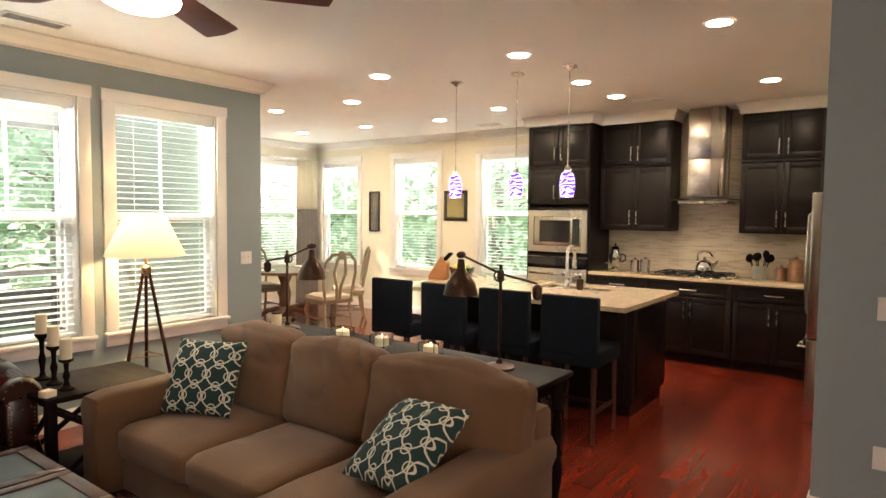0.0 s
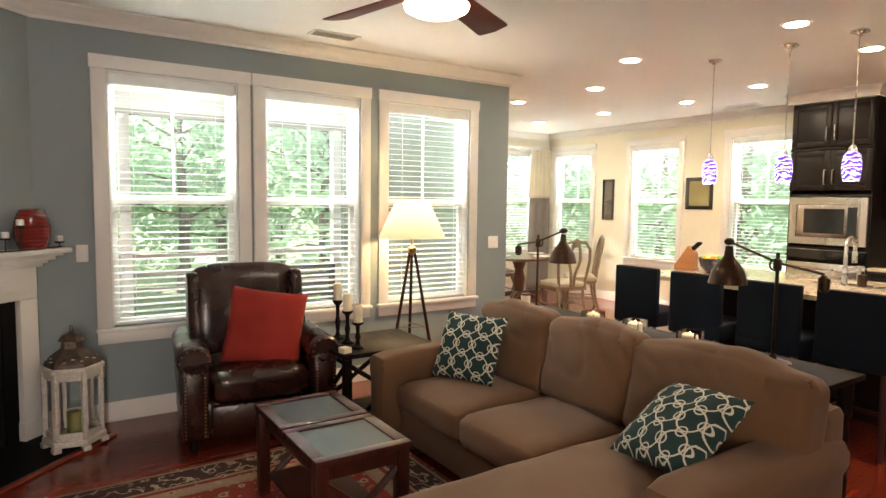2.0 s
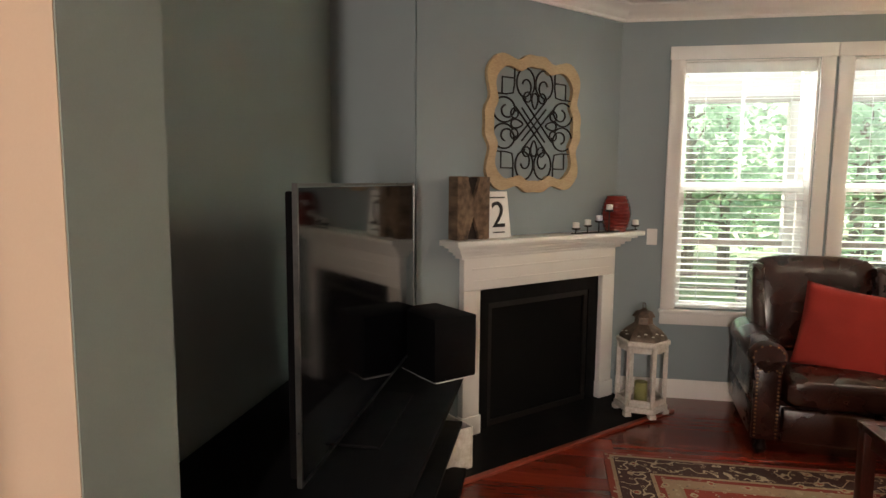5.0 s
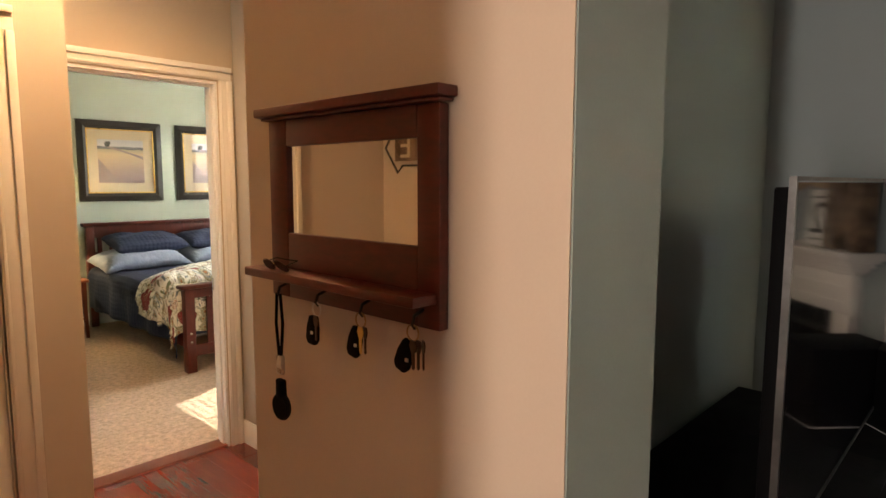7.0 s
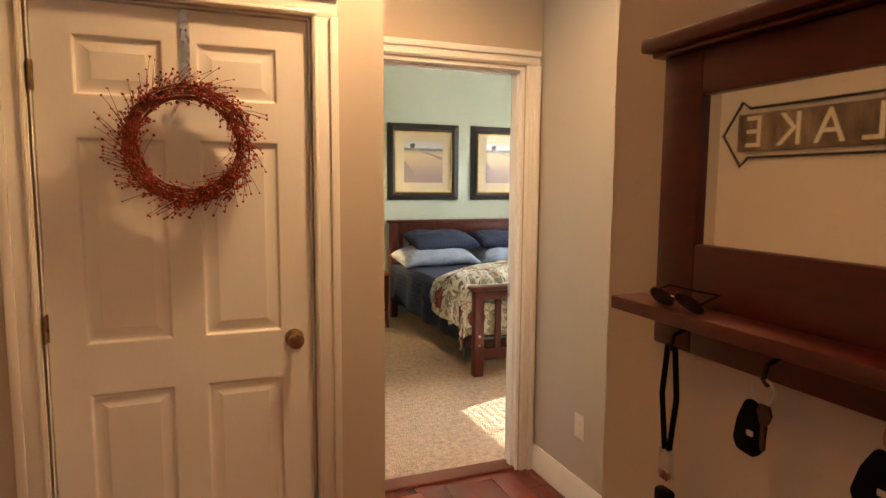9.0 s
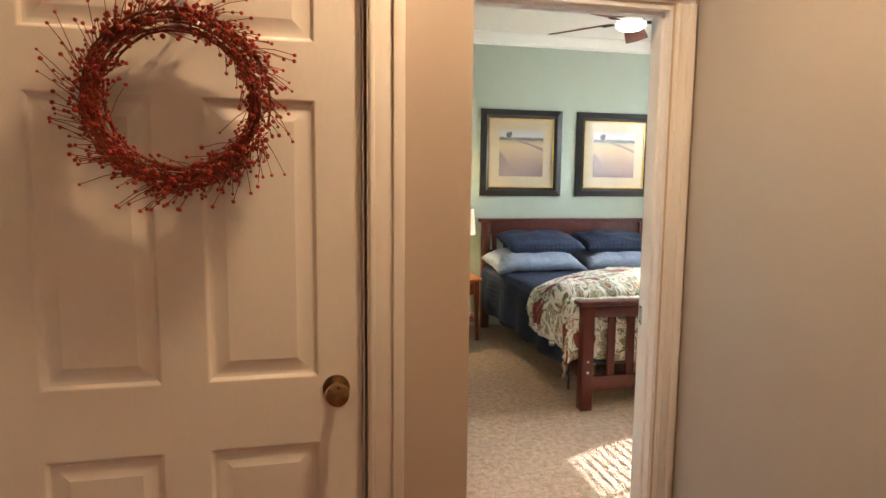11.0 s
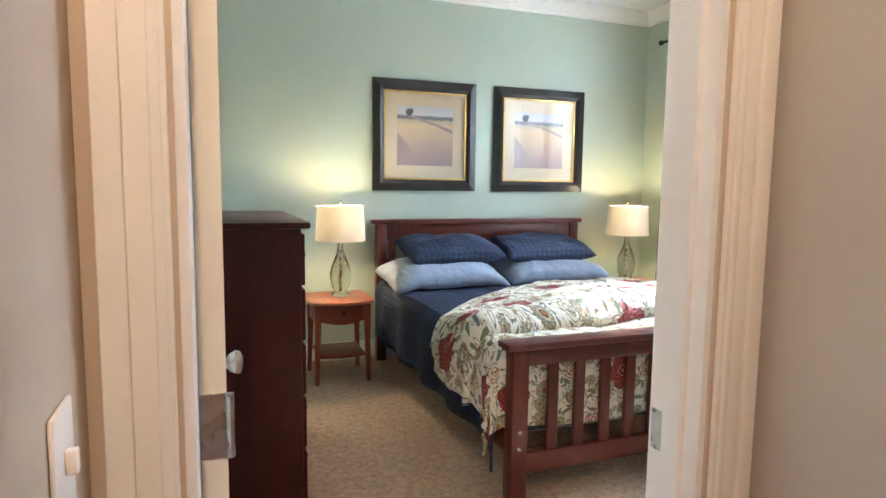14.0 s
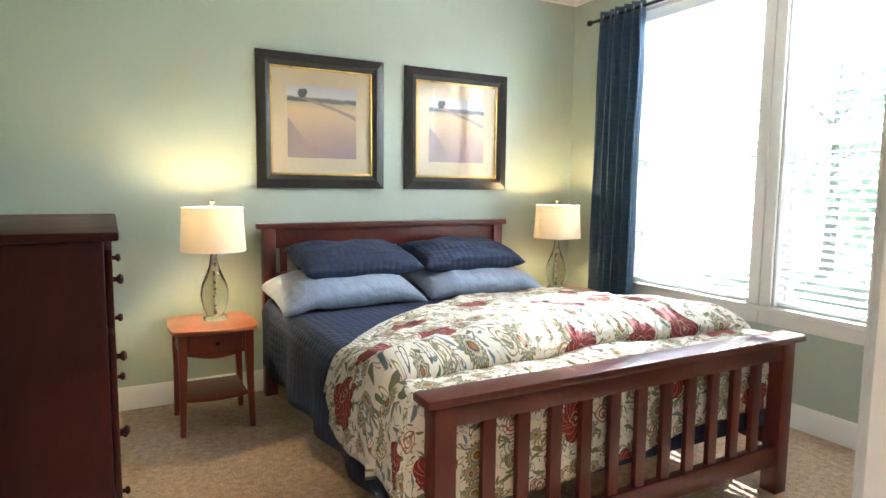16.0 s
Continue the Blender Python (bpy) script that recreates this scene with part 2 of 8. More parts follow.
def thing(name, at, turn=0, label="", category="", group="", kind=""):
    ob = new(name)
    ob.empty_display_size = 0.1
    ob.matrix_basis = pose(*at, 0, 0, turn)
    return tagged(ob, label, category, group, kind)


def structure(name, bm, material, label="", category="", smooth=0):
    ob = new(name, mesh_of(name, bm, material, smooth))
    return tagged(ob, label, category, "", "structure")


def wall_cells(bm, axis, p0, p1, a0, a1, z0, z1, holes=()):
    """A wall between the planes p0 and p1 of the axis, from a0 to a1, with holes (a, b, z, z)."""
    cuts = sorted({a0, a1, *[h[0] for h in holes], *[h[1] for h in holes]})
    for a, b in zip(cuts, cuts[1:]):
        spans, z = [], z0
        for h in sorted((h for h in holes if h[0] <= a and h[1] >= b), key=lambda h: h[2]):
            spans.append((z, h[2]))
            z = h[3]
        spans.append((z, z1))
        for s, e in spans:
            if e - s > 1e-4:
                if axis == "x":
                    bx(bm, p0, p1, a, b, s, e)
                else:
                    bx(bm, a, b, p0, p1, s, e)
    return bm


def wall(name, material, axis, p0, p1, a0, a1, z1=H, holes=(), label=""):
    return structure(name, wall_cells(bmesh.new(), axis, p0, p1, a0, a1, 0, z1, holes), material, label, "wall")

# ---- structure ----
# window openings: along the wall from, to, sill height, head height
LW = [(0.12, 0.97, 0.65, 2.37), (1.17, 1.96, 0.65, 2.37), (2.22, 3.07, 0.65, 2.37)]
DWIN = [(-8.02, -7.18, 0.72, 2.42), (-6.37, -5.53, 0.72, 2.42), (-4.75, -3.90, 0.72, 2.42)]
DWEST = [(5.75, 6.95, 0.72, 2.42)]
BWIN = [(-7.46, -6.50, 0.66, 2.56), (-6.36, -5.40, 0.66, 2.56)]
wall("wall_west", blue_wall, "x", WX - 0.15, WX, -0.5, 3.53, holes=LW, label="blue-grey painted living room wall with three windows")
wall("wall_dining_south", cream_wall, "y", 3.38, 3.53, DW - 0.15, WX - 0.15, label="plain cream painted dining room wall")
# made-up sheet, coloured to keep the wall dim and green through the windows
wall("wall_siding", surf("dull_green_sheet", (0.19, 0.23, 0.19), (0.16, 0.20, 0.16), 0.7, scale=2), "y", 3.365, 3.379, DW - 0.15, WX - 0.152, label="dull green sheet added over the porch side of the wall")
wall("wall_dining_west", cream_wall, "x", DW - 0.15, DW, 3.53, ND, holes=DWEST, label="cream painted dining wall with a curtained window")
wall("wall_north", cream_wall, "y", ND, ND + 0.15, DW - 0.15, 0.55, holes=DWIN, label="cream painted wall with tall windows")
wall("wall_kitchen_east", cream_wall, "x", 0.40, 0.55, 3.74, ND, label="cream painted kitchen wall behind the fridge")
wall("wall_partition", blue_wall, "y", 3.60, 3.74, -0.30, 2.65, label="blue-grey painted partition wall beside the kitchen")
wall("wall_living_east", green_wall, "x", 2.5, 2.65, -1.3, 3.60, label="plain grey-green painted wall")
wall("wall_living_south", tan_wall, "y", -1.45, -1.3, 0.62, 2.65, label="plain tan painted wall")
wall("wall_hall_east", tan_wall, "x", 0.62, 0.77, -3.95, -1.45, label="tan painted hall wall with a metal sign")
MX, MY = -1.08, -1.525     # hall corner
wall("wall_mirror", tan_wall, "x", MX - 0.16, MX, -2.345, MY - 0.004, label="tan painted hall wall with the key shelf")
wall("wall_niche_return", green_wall, "y", -2.10, MY - 0.003, MX - 0.265, MX - 0.162, label="grey-green painted wall end beside the niche")
wall("wall_niche_face", green_wall, "y", MY - 0.003, MY, MX - 0.265, MX - 0.001, label="grey-green painted wall end beside the niche")
wall("wall_niche", green_wall, "y", -2.10, -1.98, -4.2, MX - 0.265, label="grey-green painted niche wall behind the television")
CD0, CD1 = -0.886, -0.05
wall("wall_closet", tan_wall, "y", -3.92, -3.80, -1.15, 0.62, holes=[(CD0, CD1, 0, 2.045)], label="tan painted hall wall around a closet door")
BD0, BD1 = -2.005, -1.245
wall("wall_bedroom_front", sage_wall, "y", -4.42, -4.303, -5.07, 0.0, HB, holes=[(BD0, BD1, 0, 2.05)], label="painted wall around the bedroom doorway")
wall("wall_bedroom_door", tan_wall, "y", -4.3028, -4.2985, -2.0985, -1.1505, holes=[(BD0, BD1, 0, 2.05)], label="tan painted hall wall over the bedroom doorway")
wall("wall_hall_return", tan_wall, "x", -1.15, -1.03, -4.30, -3.92, label="tan painted return wall")
wall("wall_hall_west", tan_wall_daylit, "x", -2.25, -2.10, -4.298, -2.345, label="tan painted wall beside the bedroom door")
wall("wall_hall_alcove", tan_wall, "y", -2.345, -2.22, -2.25, MX - 0.16, label="tan painted hall alcove wall")
wall("wall_bedroom_back", sage_wall, "y", BY - 0.15, BY, BX - 0.15, 0.0, HB, label="sage green painted bedroom wall")
wall("wall_bedroom_west", sage_wall, "x", BX - 0.15, BX, BY, -4.42, HB, holes=BWIN, label="sage green painted bedroom wall with two windows")
wall("wall_bedroom_east", sage_wall, "x", -1.05, -0.90, BY, -4.42, HB, label="sage green painted bedroom wall")
# corner fireplace: a chimney breast at 45 degrees; F(u, v, z) is along it, out from it, up
Q = math.sqrt(0.5)
FU0, FU1, FS = 1.44, 3.16, -5.02 * Q


def F(u=0, v=0, z=0, turn=0):
    n = FS + v
    return pose(n * Q - u * Q, n * Q + u * Q, z, 0, 0, 135 + turn)


wall("wall_chimney_return", blue_wall, "x", -3.66, -3.5275, -1.979, -1.5, label="blue-grey painted return wall beside the chimney breast")
# in the frame of F(): x runs along the wall, y into it
fb = bmesh.new()
wall_cells(fb, "y", 0, 0.7, FU0, FU1, 0, H, [(1.87, 2.95, 0, 0.895)])
ob = structure("wall_fireplace", fb, blue_wall, "blue-grey painted diagonal chimney wall", "wall")
ob.matrix_basis = F()
structure("floor", box(DW - 0.2, 2.7, -4.36, ND + 0.2, -0.12, -0.012), cherry, "red-brown cherry hardwood floor", "floor")
structure("floor_bedroom", box(BX - 0.2, 0.0, BY - 0.2, -4.36, -0.12, 0.004), carpet, "beige cut-pile carpet", "carpet")
cl = bmesh.new()
bx(cl, DW - 0.2, 2.7, -4.36, ND + 0.2, H, H + 0.12)
structure("ceiling", cl, ceil_paint, "white painted ceiling", "ceiling")
structure("ceiling_bedroom", box(BX - 0.2, 0.0, BY - 0.2, -4.305, HB, HB + 0.12), ceil_paint, "white painted bedroom ceiling", "ceiling")
# ---- trim ----
def run(name, profile, pts, material, label, category, z=0.0, flip=1):
    """A moulding of the profile (out from the wall, up) along the wall line."""
    bm = bmesh.new()
    pts = [Vector(p) for p in pts]
    dirs = [(b - a).normalized() for a, b in zip(pts, pts[1:])]
    rings = []
    for i, p in enumerate(pts):
        d0, d1 = dirs[max(i - 1, 0)], dirs[min(i, len(dirs) - 1)]
        n0, n1 = Vector((-d0.y, d0.x)) * flip, Vector((-d1.y, d1.x)) * flip
        m = (n0 + n1).normalized()
        m = m / max(m.dot(n0), 0.3)
        rings.append([bm.verts.new((p.x + m.x * o, p.y + m.y * o, z + u)) for o, u in profile])
    for a, b in zip(rings, rings[1:]):
        for k in range(len(profile)):
            q = (k + 1) % len(profile)
            bm.faces.new((a[k], a[q], b[q], b[k]))
    bm.faces.new(rings[0])
    bm.faces.new(rings[-1][::-1])
    bmesh.ops.recalc_face_normals(bm, faces=bm.faces)
    return structure(name, bm, material, label, category, 30)


CROWN = [(0.001, -0.001), (0.095, -0.001), (0.095, -0.014), (0.082, -0.024), (0.066, -0.034), (0.048, -0.056), (0.03, -0.078), (0.018, -0.086), (0.018, -0.106), (0.001, -0.106)]
BASE = [(0.001, 0.0), (0.016, 0.0), (0.016, 0.105), (0.011, 0.12), (0.007, 0.135), (0.001, 0.135)]


def fpos(u, v=0.0):
    p = F(u, v).translation
    return (p.x, p.y)


run("crown_living", CROWN, [fpos(FU0), fpos(FU1 - 0.02), (WX, 3.53), (WX - 0.15, 3.53)], white_trim, "white crown moulding along the ceiling", "crown moulding", H, -1)
run("crown_dining", CROWN, [(DW, 3.53), (DW, ND), (-3.68, ND)], white_trim, "white crown moulding along the ceiling", "crown moulding", H, -1)
run("crown_bedroom", CROWN, [(-1.05, -4.42), (-1.05, BY), (BX, BY), (BX, -4.42)], white_trim, "white crown moulding along the bedroom ceiling", "crown moulding", HB, -1)
run("baseboard_living", BASE, [(WX, -0.26), (WX, 3.53)], white_trim, "white painted baseboard", "baseboard", 0, -1)
run("baseboard_dining", BASE, [(DW, 3.53), (DW, ND), (-3.68, ND)], white_trim, "white painted baseboard", "baseboard", 0, -1)
run("baseboard_hall", BASE, [(-2.10, -4.30), (-2.10, -2.37)], white_trim, "white painted baseboard", "baseboard", 0, -1)
run("baseboard_bedroom", BASE, [(-1.05, -4.42), (-1.05, BY), (BX, BY), (BX, -4.42)], white_trim, "white painted baseboard", "baseboard", 0.004, -1)
run("baseboard_partition", BASE, [(-0.30, 3.74), (-0.30, 3.60), (2.5, 3.60)], white_trim, "white painted baseboard", "baseboard", 0, -1)
structure("door_threshold", box(BD0 + 0.003, BD1 - 0.003, -4.42, -4.31, -0.01, 0.012, 0.004), surf("threshold_wood", (0.2, 0.06, 0.035), rough=0.35, stretch=(8, 1, 1)), "dark wood threshold strip under the doorway", "threshold")


# ---- windows ----
def inset(bm, w, h, b, y0, y1):
    """A rectangular frame of bar width b, centred, from z 0."""
    bx(bm, -w / 2, -w / 2 + b, y0, y1, 0, h)
    bx(bm, w / 2 - b, w / 2, y0, y1, 0, h)
    bx(bm, -w / 2 + b, w / 2 - b, y0, y1, 0, b)
    bx(bm, -w / 2 + b, w / 2 - b, y0, y1, h - b, h)
    return bm


SLATS = {}


def window(name, m, w, h, label, muntin=True, tilt=12, drop=1.0, casing=0.09, side=True):
    """Double-hung window; x along the wall, y out of the room, z from the sill."""
    win = tagged(new(name), label, "window", "", "structure")
    win.matrix_basis = m
    bm = bmesh.new()
    c = casing
    bx(bm, -w / 2 - c, -w / 2 - 0.002, -0.02, -0.001, 0.0, h + 0.002, 0.004)
    bx(bm, w / 2 + 0.002, w / 2 + c, -0.02, -0.001, 0.0, h + 0.002, 0.004)
    bx(bm, -w / 2 - c - 0.008, w / 2 + c + 0.008, -0.026, -0.001, h + 0.002, h + c, 0.004)
    bx(bm, -w / 2 - c, w / 2 + c, -0.02, -0.001, -0.11, -0.03, 0.004)
    part("casing", bm, white_trim, win)
    part("window_sill", box(-w / 2 - c - 0.01, w / 2 + c + 0.01, -0.05, 0.10, -0.029, -0.002, 0.006), white_trim, win)
    bm = bmesh.new()
    for a, b in ((-w / 2, -w / 2 + 0.012), (w / 2 - 0.012, w / 2)):
        bx(bm, a, b, 0.0, 0.149, 0.0, h)
    bx(bm, -w / 2 + 0.012, w / 2 - 0.012, 0.0, 0.149, h - 0.012, h)
    part("jamb", bm, white_trim, win)
    iw, hh = w - 0.026, h / 2
    low, up = inset(bmesh.new(), iw, hh + 0.02, 0.042, 0.085, 0.112), inset(bmesh.new(), iw, hh - 0.01, 0.042, 0.115, 0.142)
    if muntin:
        bx(up, -0.009, 0.009, 0.122, 0.136, 0.042, hh - 0.052)
    part("lower_sash", low, white_trim, win)
    part("upper_sash", up, white_trim, win, m=pose(0, 0, hh - 0.003))
    for z, y, hgt in ((0.04, 0.098, hh - 0.06), (hh + 0.035, 0.128, hh - 0.095)):
        p = part("pane", box(-iw / 2 + 0.04, iw / 2 - 0.04, y, y + 0.004, z, z + hgt), pane_glass, win)
        p.visible_shadow = False
    # blind
    bl = thing("window_blind", (0, 0, 0), 0, "white slatted blind hanging lowered in the window", "blind", "window blinds")
    bl.matrix_basis = m @ pose(0, 0.045, 0)
    part("headrail", box(-w / 2 + 0.016, w / 2 - 0.016, -0.035, 0.03, h - 0.085, h - 0.014, 0.004), blind_white, bl)
    key = round(w, 3)
    z, first = h - 0.115, SLATS.get(key)
    while z > h - h * drop + 0.05:
        mm = pose(0, 0, z, tilt, 0, 0)
        if first is None:
            bm = box(-w / 2 + 0.02, w / 2 - 0.02, -0.024, 0.024, -0.0014, 0.0014)
            first = SLATS[key] = part("slat", bm, blind_white, bl, m=mm, smooth=0)
        else:
            again("slat", first, bl, mm)
        z -= 0.046
    part("bottom_rail", box(-w / 2 + 0.02, w / 2 - 0.02, -0.024, 0.024, h - h * drop + 0.006, h - h * drop + 0.026, 0.004), blind_white, bl)
    for x in (-w * 0.32, w * 0.32):
        part("ladder_cord", tube([(x, -0.026, h - h * drop + 0.02), (x, -0.026, h - 0.06)], 0.0016, 4), blind_white, bl)
    return win


LL = "white double-hung window looking onto the porch"
n = 0
for a, b, z0, z1 in LW:
    n += 1
    window("window_%d" % n, pose(WX, (a + b) / 2, z0, 0, 0, 90), b - a, z1 - z0, LL, tilt=6)
for a, b, z0, z1 in DWIN:
    n += 1
    window("window_%d" % n, pose((a + b) / 2, ND, z0), b - a, z1 - z0, "white double-hung window looking onto trees", tilt=4)
for a, b, z0, z1 in DWEST:
    n += 1
    window("window_%d" % n, pose(DW, (a + b) / 2, z0, 0, 0, 90), b - a, z1 - z0, "wide white window beside the dining table", tilt=10)
for a, b, z0, z1 in BWIN:
    n += 1
    window("window_%d" % n, pose(BX, (a + b) / 2, z0, 0, 0, 90), b - a, z1 - z0, "bright white bedroom window", tilt=17, casing=0.068)

# ---- outside ----
grass = surf("lawn_grass", (0.20, 0.26, 0.14), (0.14, 0.19, 0.09), 0.9, scale=0.6, fine=9, bump=0.6, dist=0.03)
bark = surf("bark", (0.26, 0.22, 0.17), (0.16, 0.13, 0.10), 0.9, scale=6, stretch=(1, 1, 0.2), bump=0.8, dist=0.02)
leaf = surf("leaf", (0.12, 0.20, 0.11), (0.09, 0.15, 0.08), 0.6, scale=1.2, fine=7, bump=0)
ln, ll = leaf.node_tree.nodes, leaf.node_tree.links
ltr, lmx = ln.new("ShaderNodeBsdfTranslucent"), ln.new("ShaderNodeMixShader")
ltr.inputs[0].default_value, lmx.inputs[0].default_value = (0.62, 0.86, 0.60, 1), 0.62
ll.new(ln["Principled BSDF"].outputs[0], lmx.inputs[1])
ll.new(ltr.outputs[0], lmx.inputs[2])
ll.new(lmx.outputs[0], ln["Material Output"].inputs[0])
deck_wood = surf("deck_boards", (0.46, 0.43, 0.39), (0.34, 0.31, 0.28), 0.8, scale=4, stretch=(8, 1, 1))
structure("ground", box(-400, 400, -400, 400, -1.2, -0.62), grass, "green lawn around the house", "lawn")


def tree(at, tall, spread, leaves, seed, label):
    rnd = random.Random(seed)
    t = thing("tree", at, rnd.uniform(0, 360), label, "tree", "trees outside the windows")
    part("trunk", tube([(0, 0, 0), (0.05, 0.03, tall * 0.3), (-0.04, 0.08, tall * 0.6), (0.02, 0.0, tall * 0.9)], 0.16, 8, r_end=0.03), bark, t)
    limbs, tips = bmesh.new(), []
    for k in range(14):
        z = tall * rnd.uniform(0.12, 0.85)
        a = rnd.uniform(0, 6.28)
        r = spread * rnd.uniform(0.5, 1.0) * (1.1 - 0.5 * z / tall)
        tip = Vector((r * math.cos(a), r * math.sin(a), z + rnd.uniform(0.1, 0.9)))
        tube([(0, 0, z), tip * 0.5 + Vector((0, 0, z * 0.5 + 0.1)), tip], 0.04, 5, limbs, r_end=0.008)
        tips += [tip, tip * 0.65 + Vector((0, 0, z * 0.35))]
    part("limbs", limbs, bark, t)
    vs, fs = [], []
    for k in range(leaves):
        c = rnd.choice(tips) + Vector((rnd.gauss(0, 0.45), rnd.gauss(0, 0.45), rnd.gauss(0, 0.4)))
        e = Euler((rnd.uniform(-1, 1), rnd.uniform(-1, 1), rnd.uniform(0, 6.28))).to_matrix()
        s = rnd.uniform(0.09, 0.18)
        i = len(vs)
        vs += [c + e @ Vector(v) * s for v in ((-1, 0, 0), (0, -0.5, 0.1), (1, 0, 0), (0, 0.5, 0.1))]
        fs.append((i, i + 1, i + 2, i + 3))
    me = bpy.data.meshes.new("crown")
    me.from_pydata(vs, [], fs)
    me.materials.append(leaf)
    c = new("crown", me)
    c.parent = t
    return t


leafy = "leafy green tree standing on the lawn"
t1 = tree((-10.5, 9.5, -0.62), 6.0, 2.2, 2000, 3, leafy)
t2 = tree((-7.0, 11.5, -0.62), 7.0, 2.4, 2000, 5, leafy)
t3 = tree((-15.0, 2.4, -0.62), 5.5, 2.6, 1900, 8, leafy)
rnd = random.Random(11)
for k, (x, y) in enumerate(((-4.2, 10.8), (-2.0, 13.0), (-9.0, 13.5), (-5.5, 14.5), (-12.5, 11.5), (-12.5, 7.0), (-14.5, 9.0), (-13.5, -0.2), (-12.6, 4.9), (-17.5, 5.5), (-19, -9.5), (-21, 0.5), (-7.5, 17), (-10.5, 12.0), (-3.0, 11.2), (-6.0, 12.6), (-8.2, 15.6), (-0.5, 15.5), (-12.0, 15.5), (-16.0, 12.0), (-15.6, 6.6), (-17.0, 0.8), (-16.4, 3.6), (-18.8, 8.4), (-20.0, 3.2), (-15.8, -1.8), (-22.0, 6.0), (-19.0, 11.5), (-18.2, -2.0), (-3.8, 18.0), (-11.0, 19.0), (-24.0, 2.0), (-23.0, 9.5), (-14.2, -9.4), (-15.6, -8.0), (-16.5, -12.5))):
    copy_thing((t1, t2, t3)[k % 3], pose(x, y, -0.62, 0, 0, rnd.uniform(0, 360)))
# screened porch beyond the living room windows
porch_paint = surf("porch_paint", (0.72, 0.72, 0.69), (0.64, 0.64, 0.61), 0.6, scale=3)
structure("porch_deck", box(-8.1, WX - 0.152, -2.5, 3.36, -0.2, -0.06), deck_wood, "weathered grey porch deck", "deck")
structure("porch_ceiling", box(-8.2, WX - 0.152, -2.5, 3.36, 3.1, 3.25), porch_paint, "pale boarded porch ceiling", "ceiling")
# upright board added in place of a lower ceiling, to fit the indoor view
structure("porch_beam", box(-8.2, -8.05, -2.5, 3.36, 2.56, 3.099), porch_paint, "pale board standing in for the low porch ceiling", "beam")
structure("porch_beam_trim", box(-8.21, -8.04, -2.5, 3.36, 2.50, 2.5595), deck_wood, "weathered trim under the pale porch board", "trim")
for y in (-1.2, 0.55, 2.05, 3.2):
    tagged(new("porch_post", mesh_of("porch_post", box(-8.18, -8.06, y - 0.06, y + 0.06, -0.059, 2.499), porch_paint, 0)), "pale square porch post", "post", "porch posts")
rail = thing("porch_railing", (-8.12, 0, -0.06), 0, "weathered wooden porch railing", "railing")
part("top_rail", box(-0.05, 0.05, -2.4, 3.3, 0.86, 0.92), deck_wood, rail)
part("bottom_rail", box(-0.03, 0.03, -2.4, 3.3, 0.08, 0.14), deck_wood, rail)
for z in (0.30, 0.48, 0.66):
    part("middle_rail", box(-0.012, 0.012, -2.4, 3.3, z, z + 0.03), deck_wood, rail)
bench = thing("patio_bench", (-6.6, 1.9, -0.06), 90, "dark slatted outdoor bench on the porch", "bench")
dark_slat = surf("dark_slats", (0.07, 0.065, 0.06), rough=0.6, stretch=(6, 1, 1))
for k in range(5):
    part("seat_slat", box(-0.75, 0.75, -0.25 + 0.1 * k, -0.17 + 0.1 * k, 0.40, 0.425), dark_slat, bench)
for k in range(4):
    part("back_slat", box(-0.75, 0.75, 0.26, 0.285, 0.48 + 0.1 * k, 0.55 + 0.1 * k), dark_slat, bench)
for x in (-0.7, 0.7):
    for y, z in ((-0.22, 0.4), (0.24, 0.85)):
        part("leg", box(x - 0.03, x + 0.03, y - 0.03, y + 0.019, 0, z), dark_slat, bench)


# ---- doors ----
door_paint = surf("door_paint", (0.80, 0.76, 0.66), (0.77, 0.73, 0.63), 0.32, scale=3, fine=120, stretch=(1, 1, 0.2), bump=0.06)
brass = surf("antique_brass", (0.42, 0.28, 0.14), (0.25, 0.16, 0.08), 0.3, 1.0, scale=30)
nickel = surf("brushed_nickel", (0.62, 0.6, 0.57), (0.5, 0.49, 0.46), 0.28, 1.0, scale=30)
chrome = surf("chrome", (0.75, 0.75, 0.75), (0.7, 0.7, 0.7), 0.12, 1.0, scale=30, bump=0)
black_metal = surf("black_metal", (0.03, 0.027, 0.025), (0.018, 0.016, 0.015), 0.45, 0.6, scale=20)


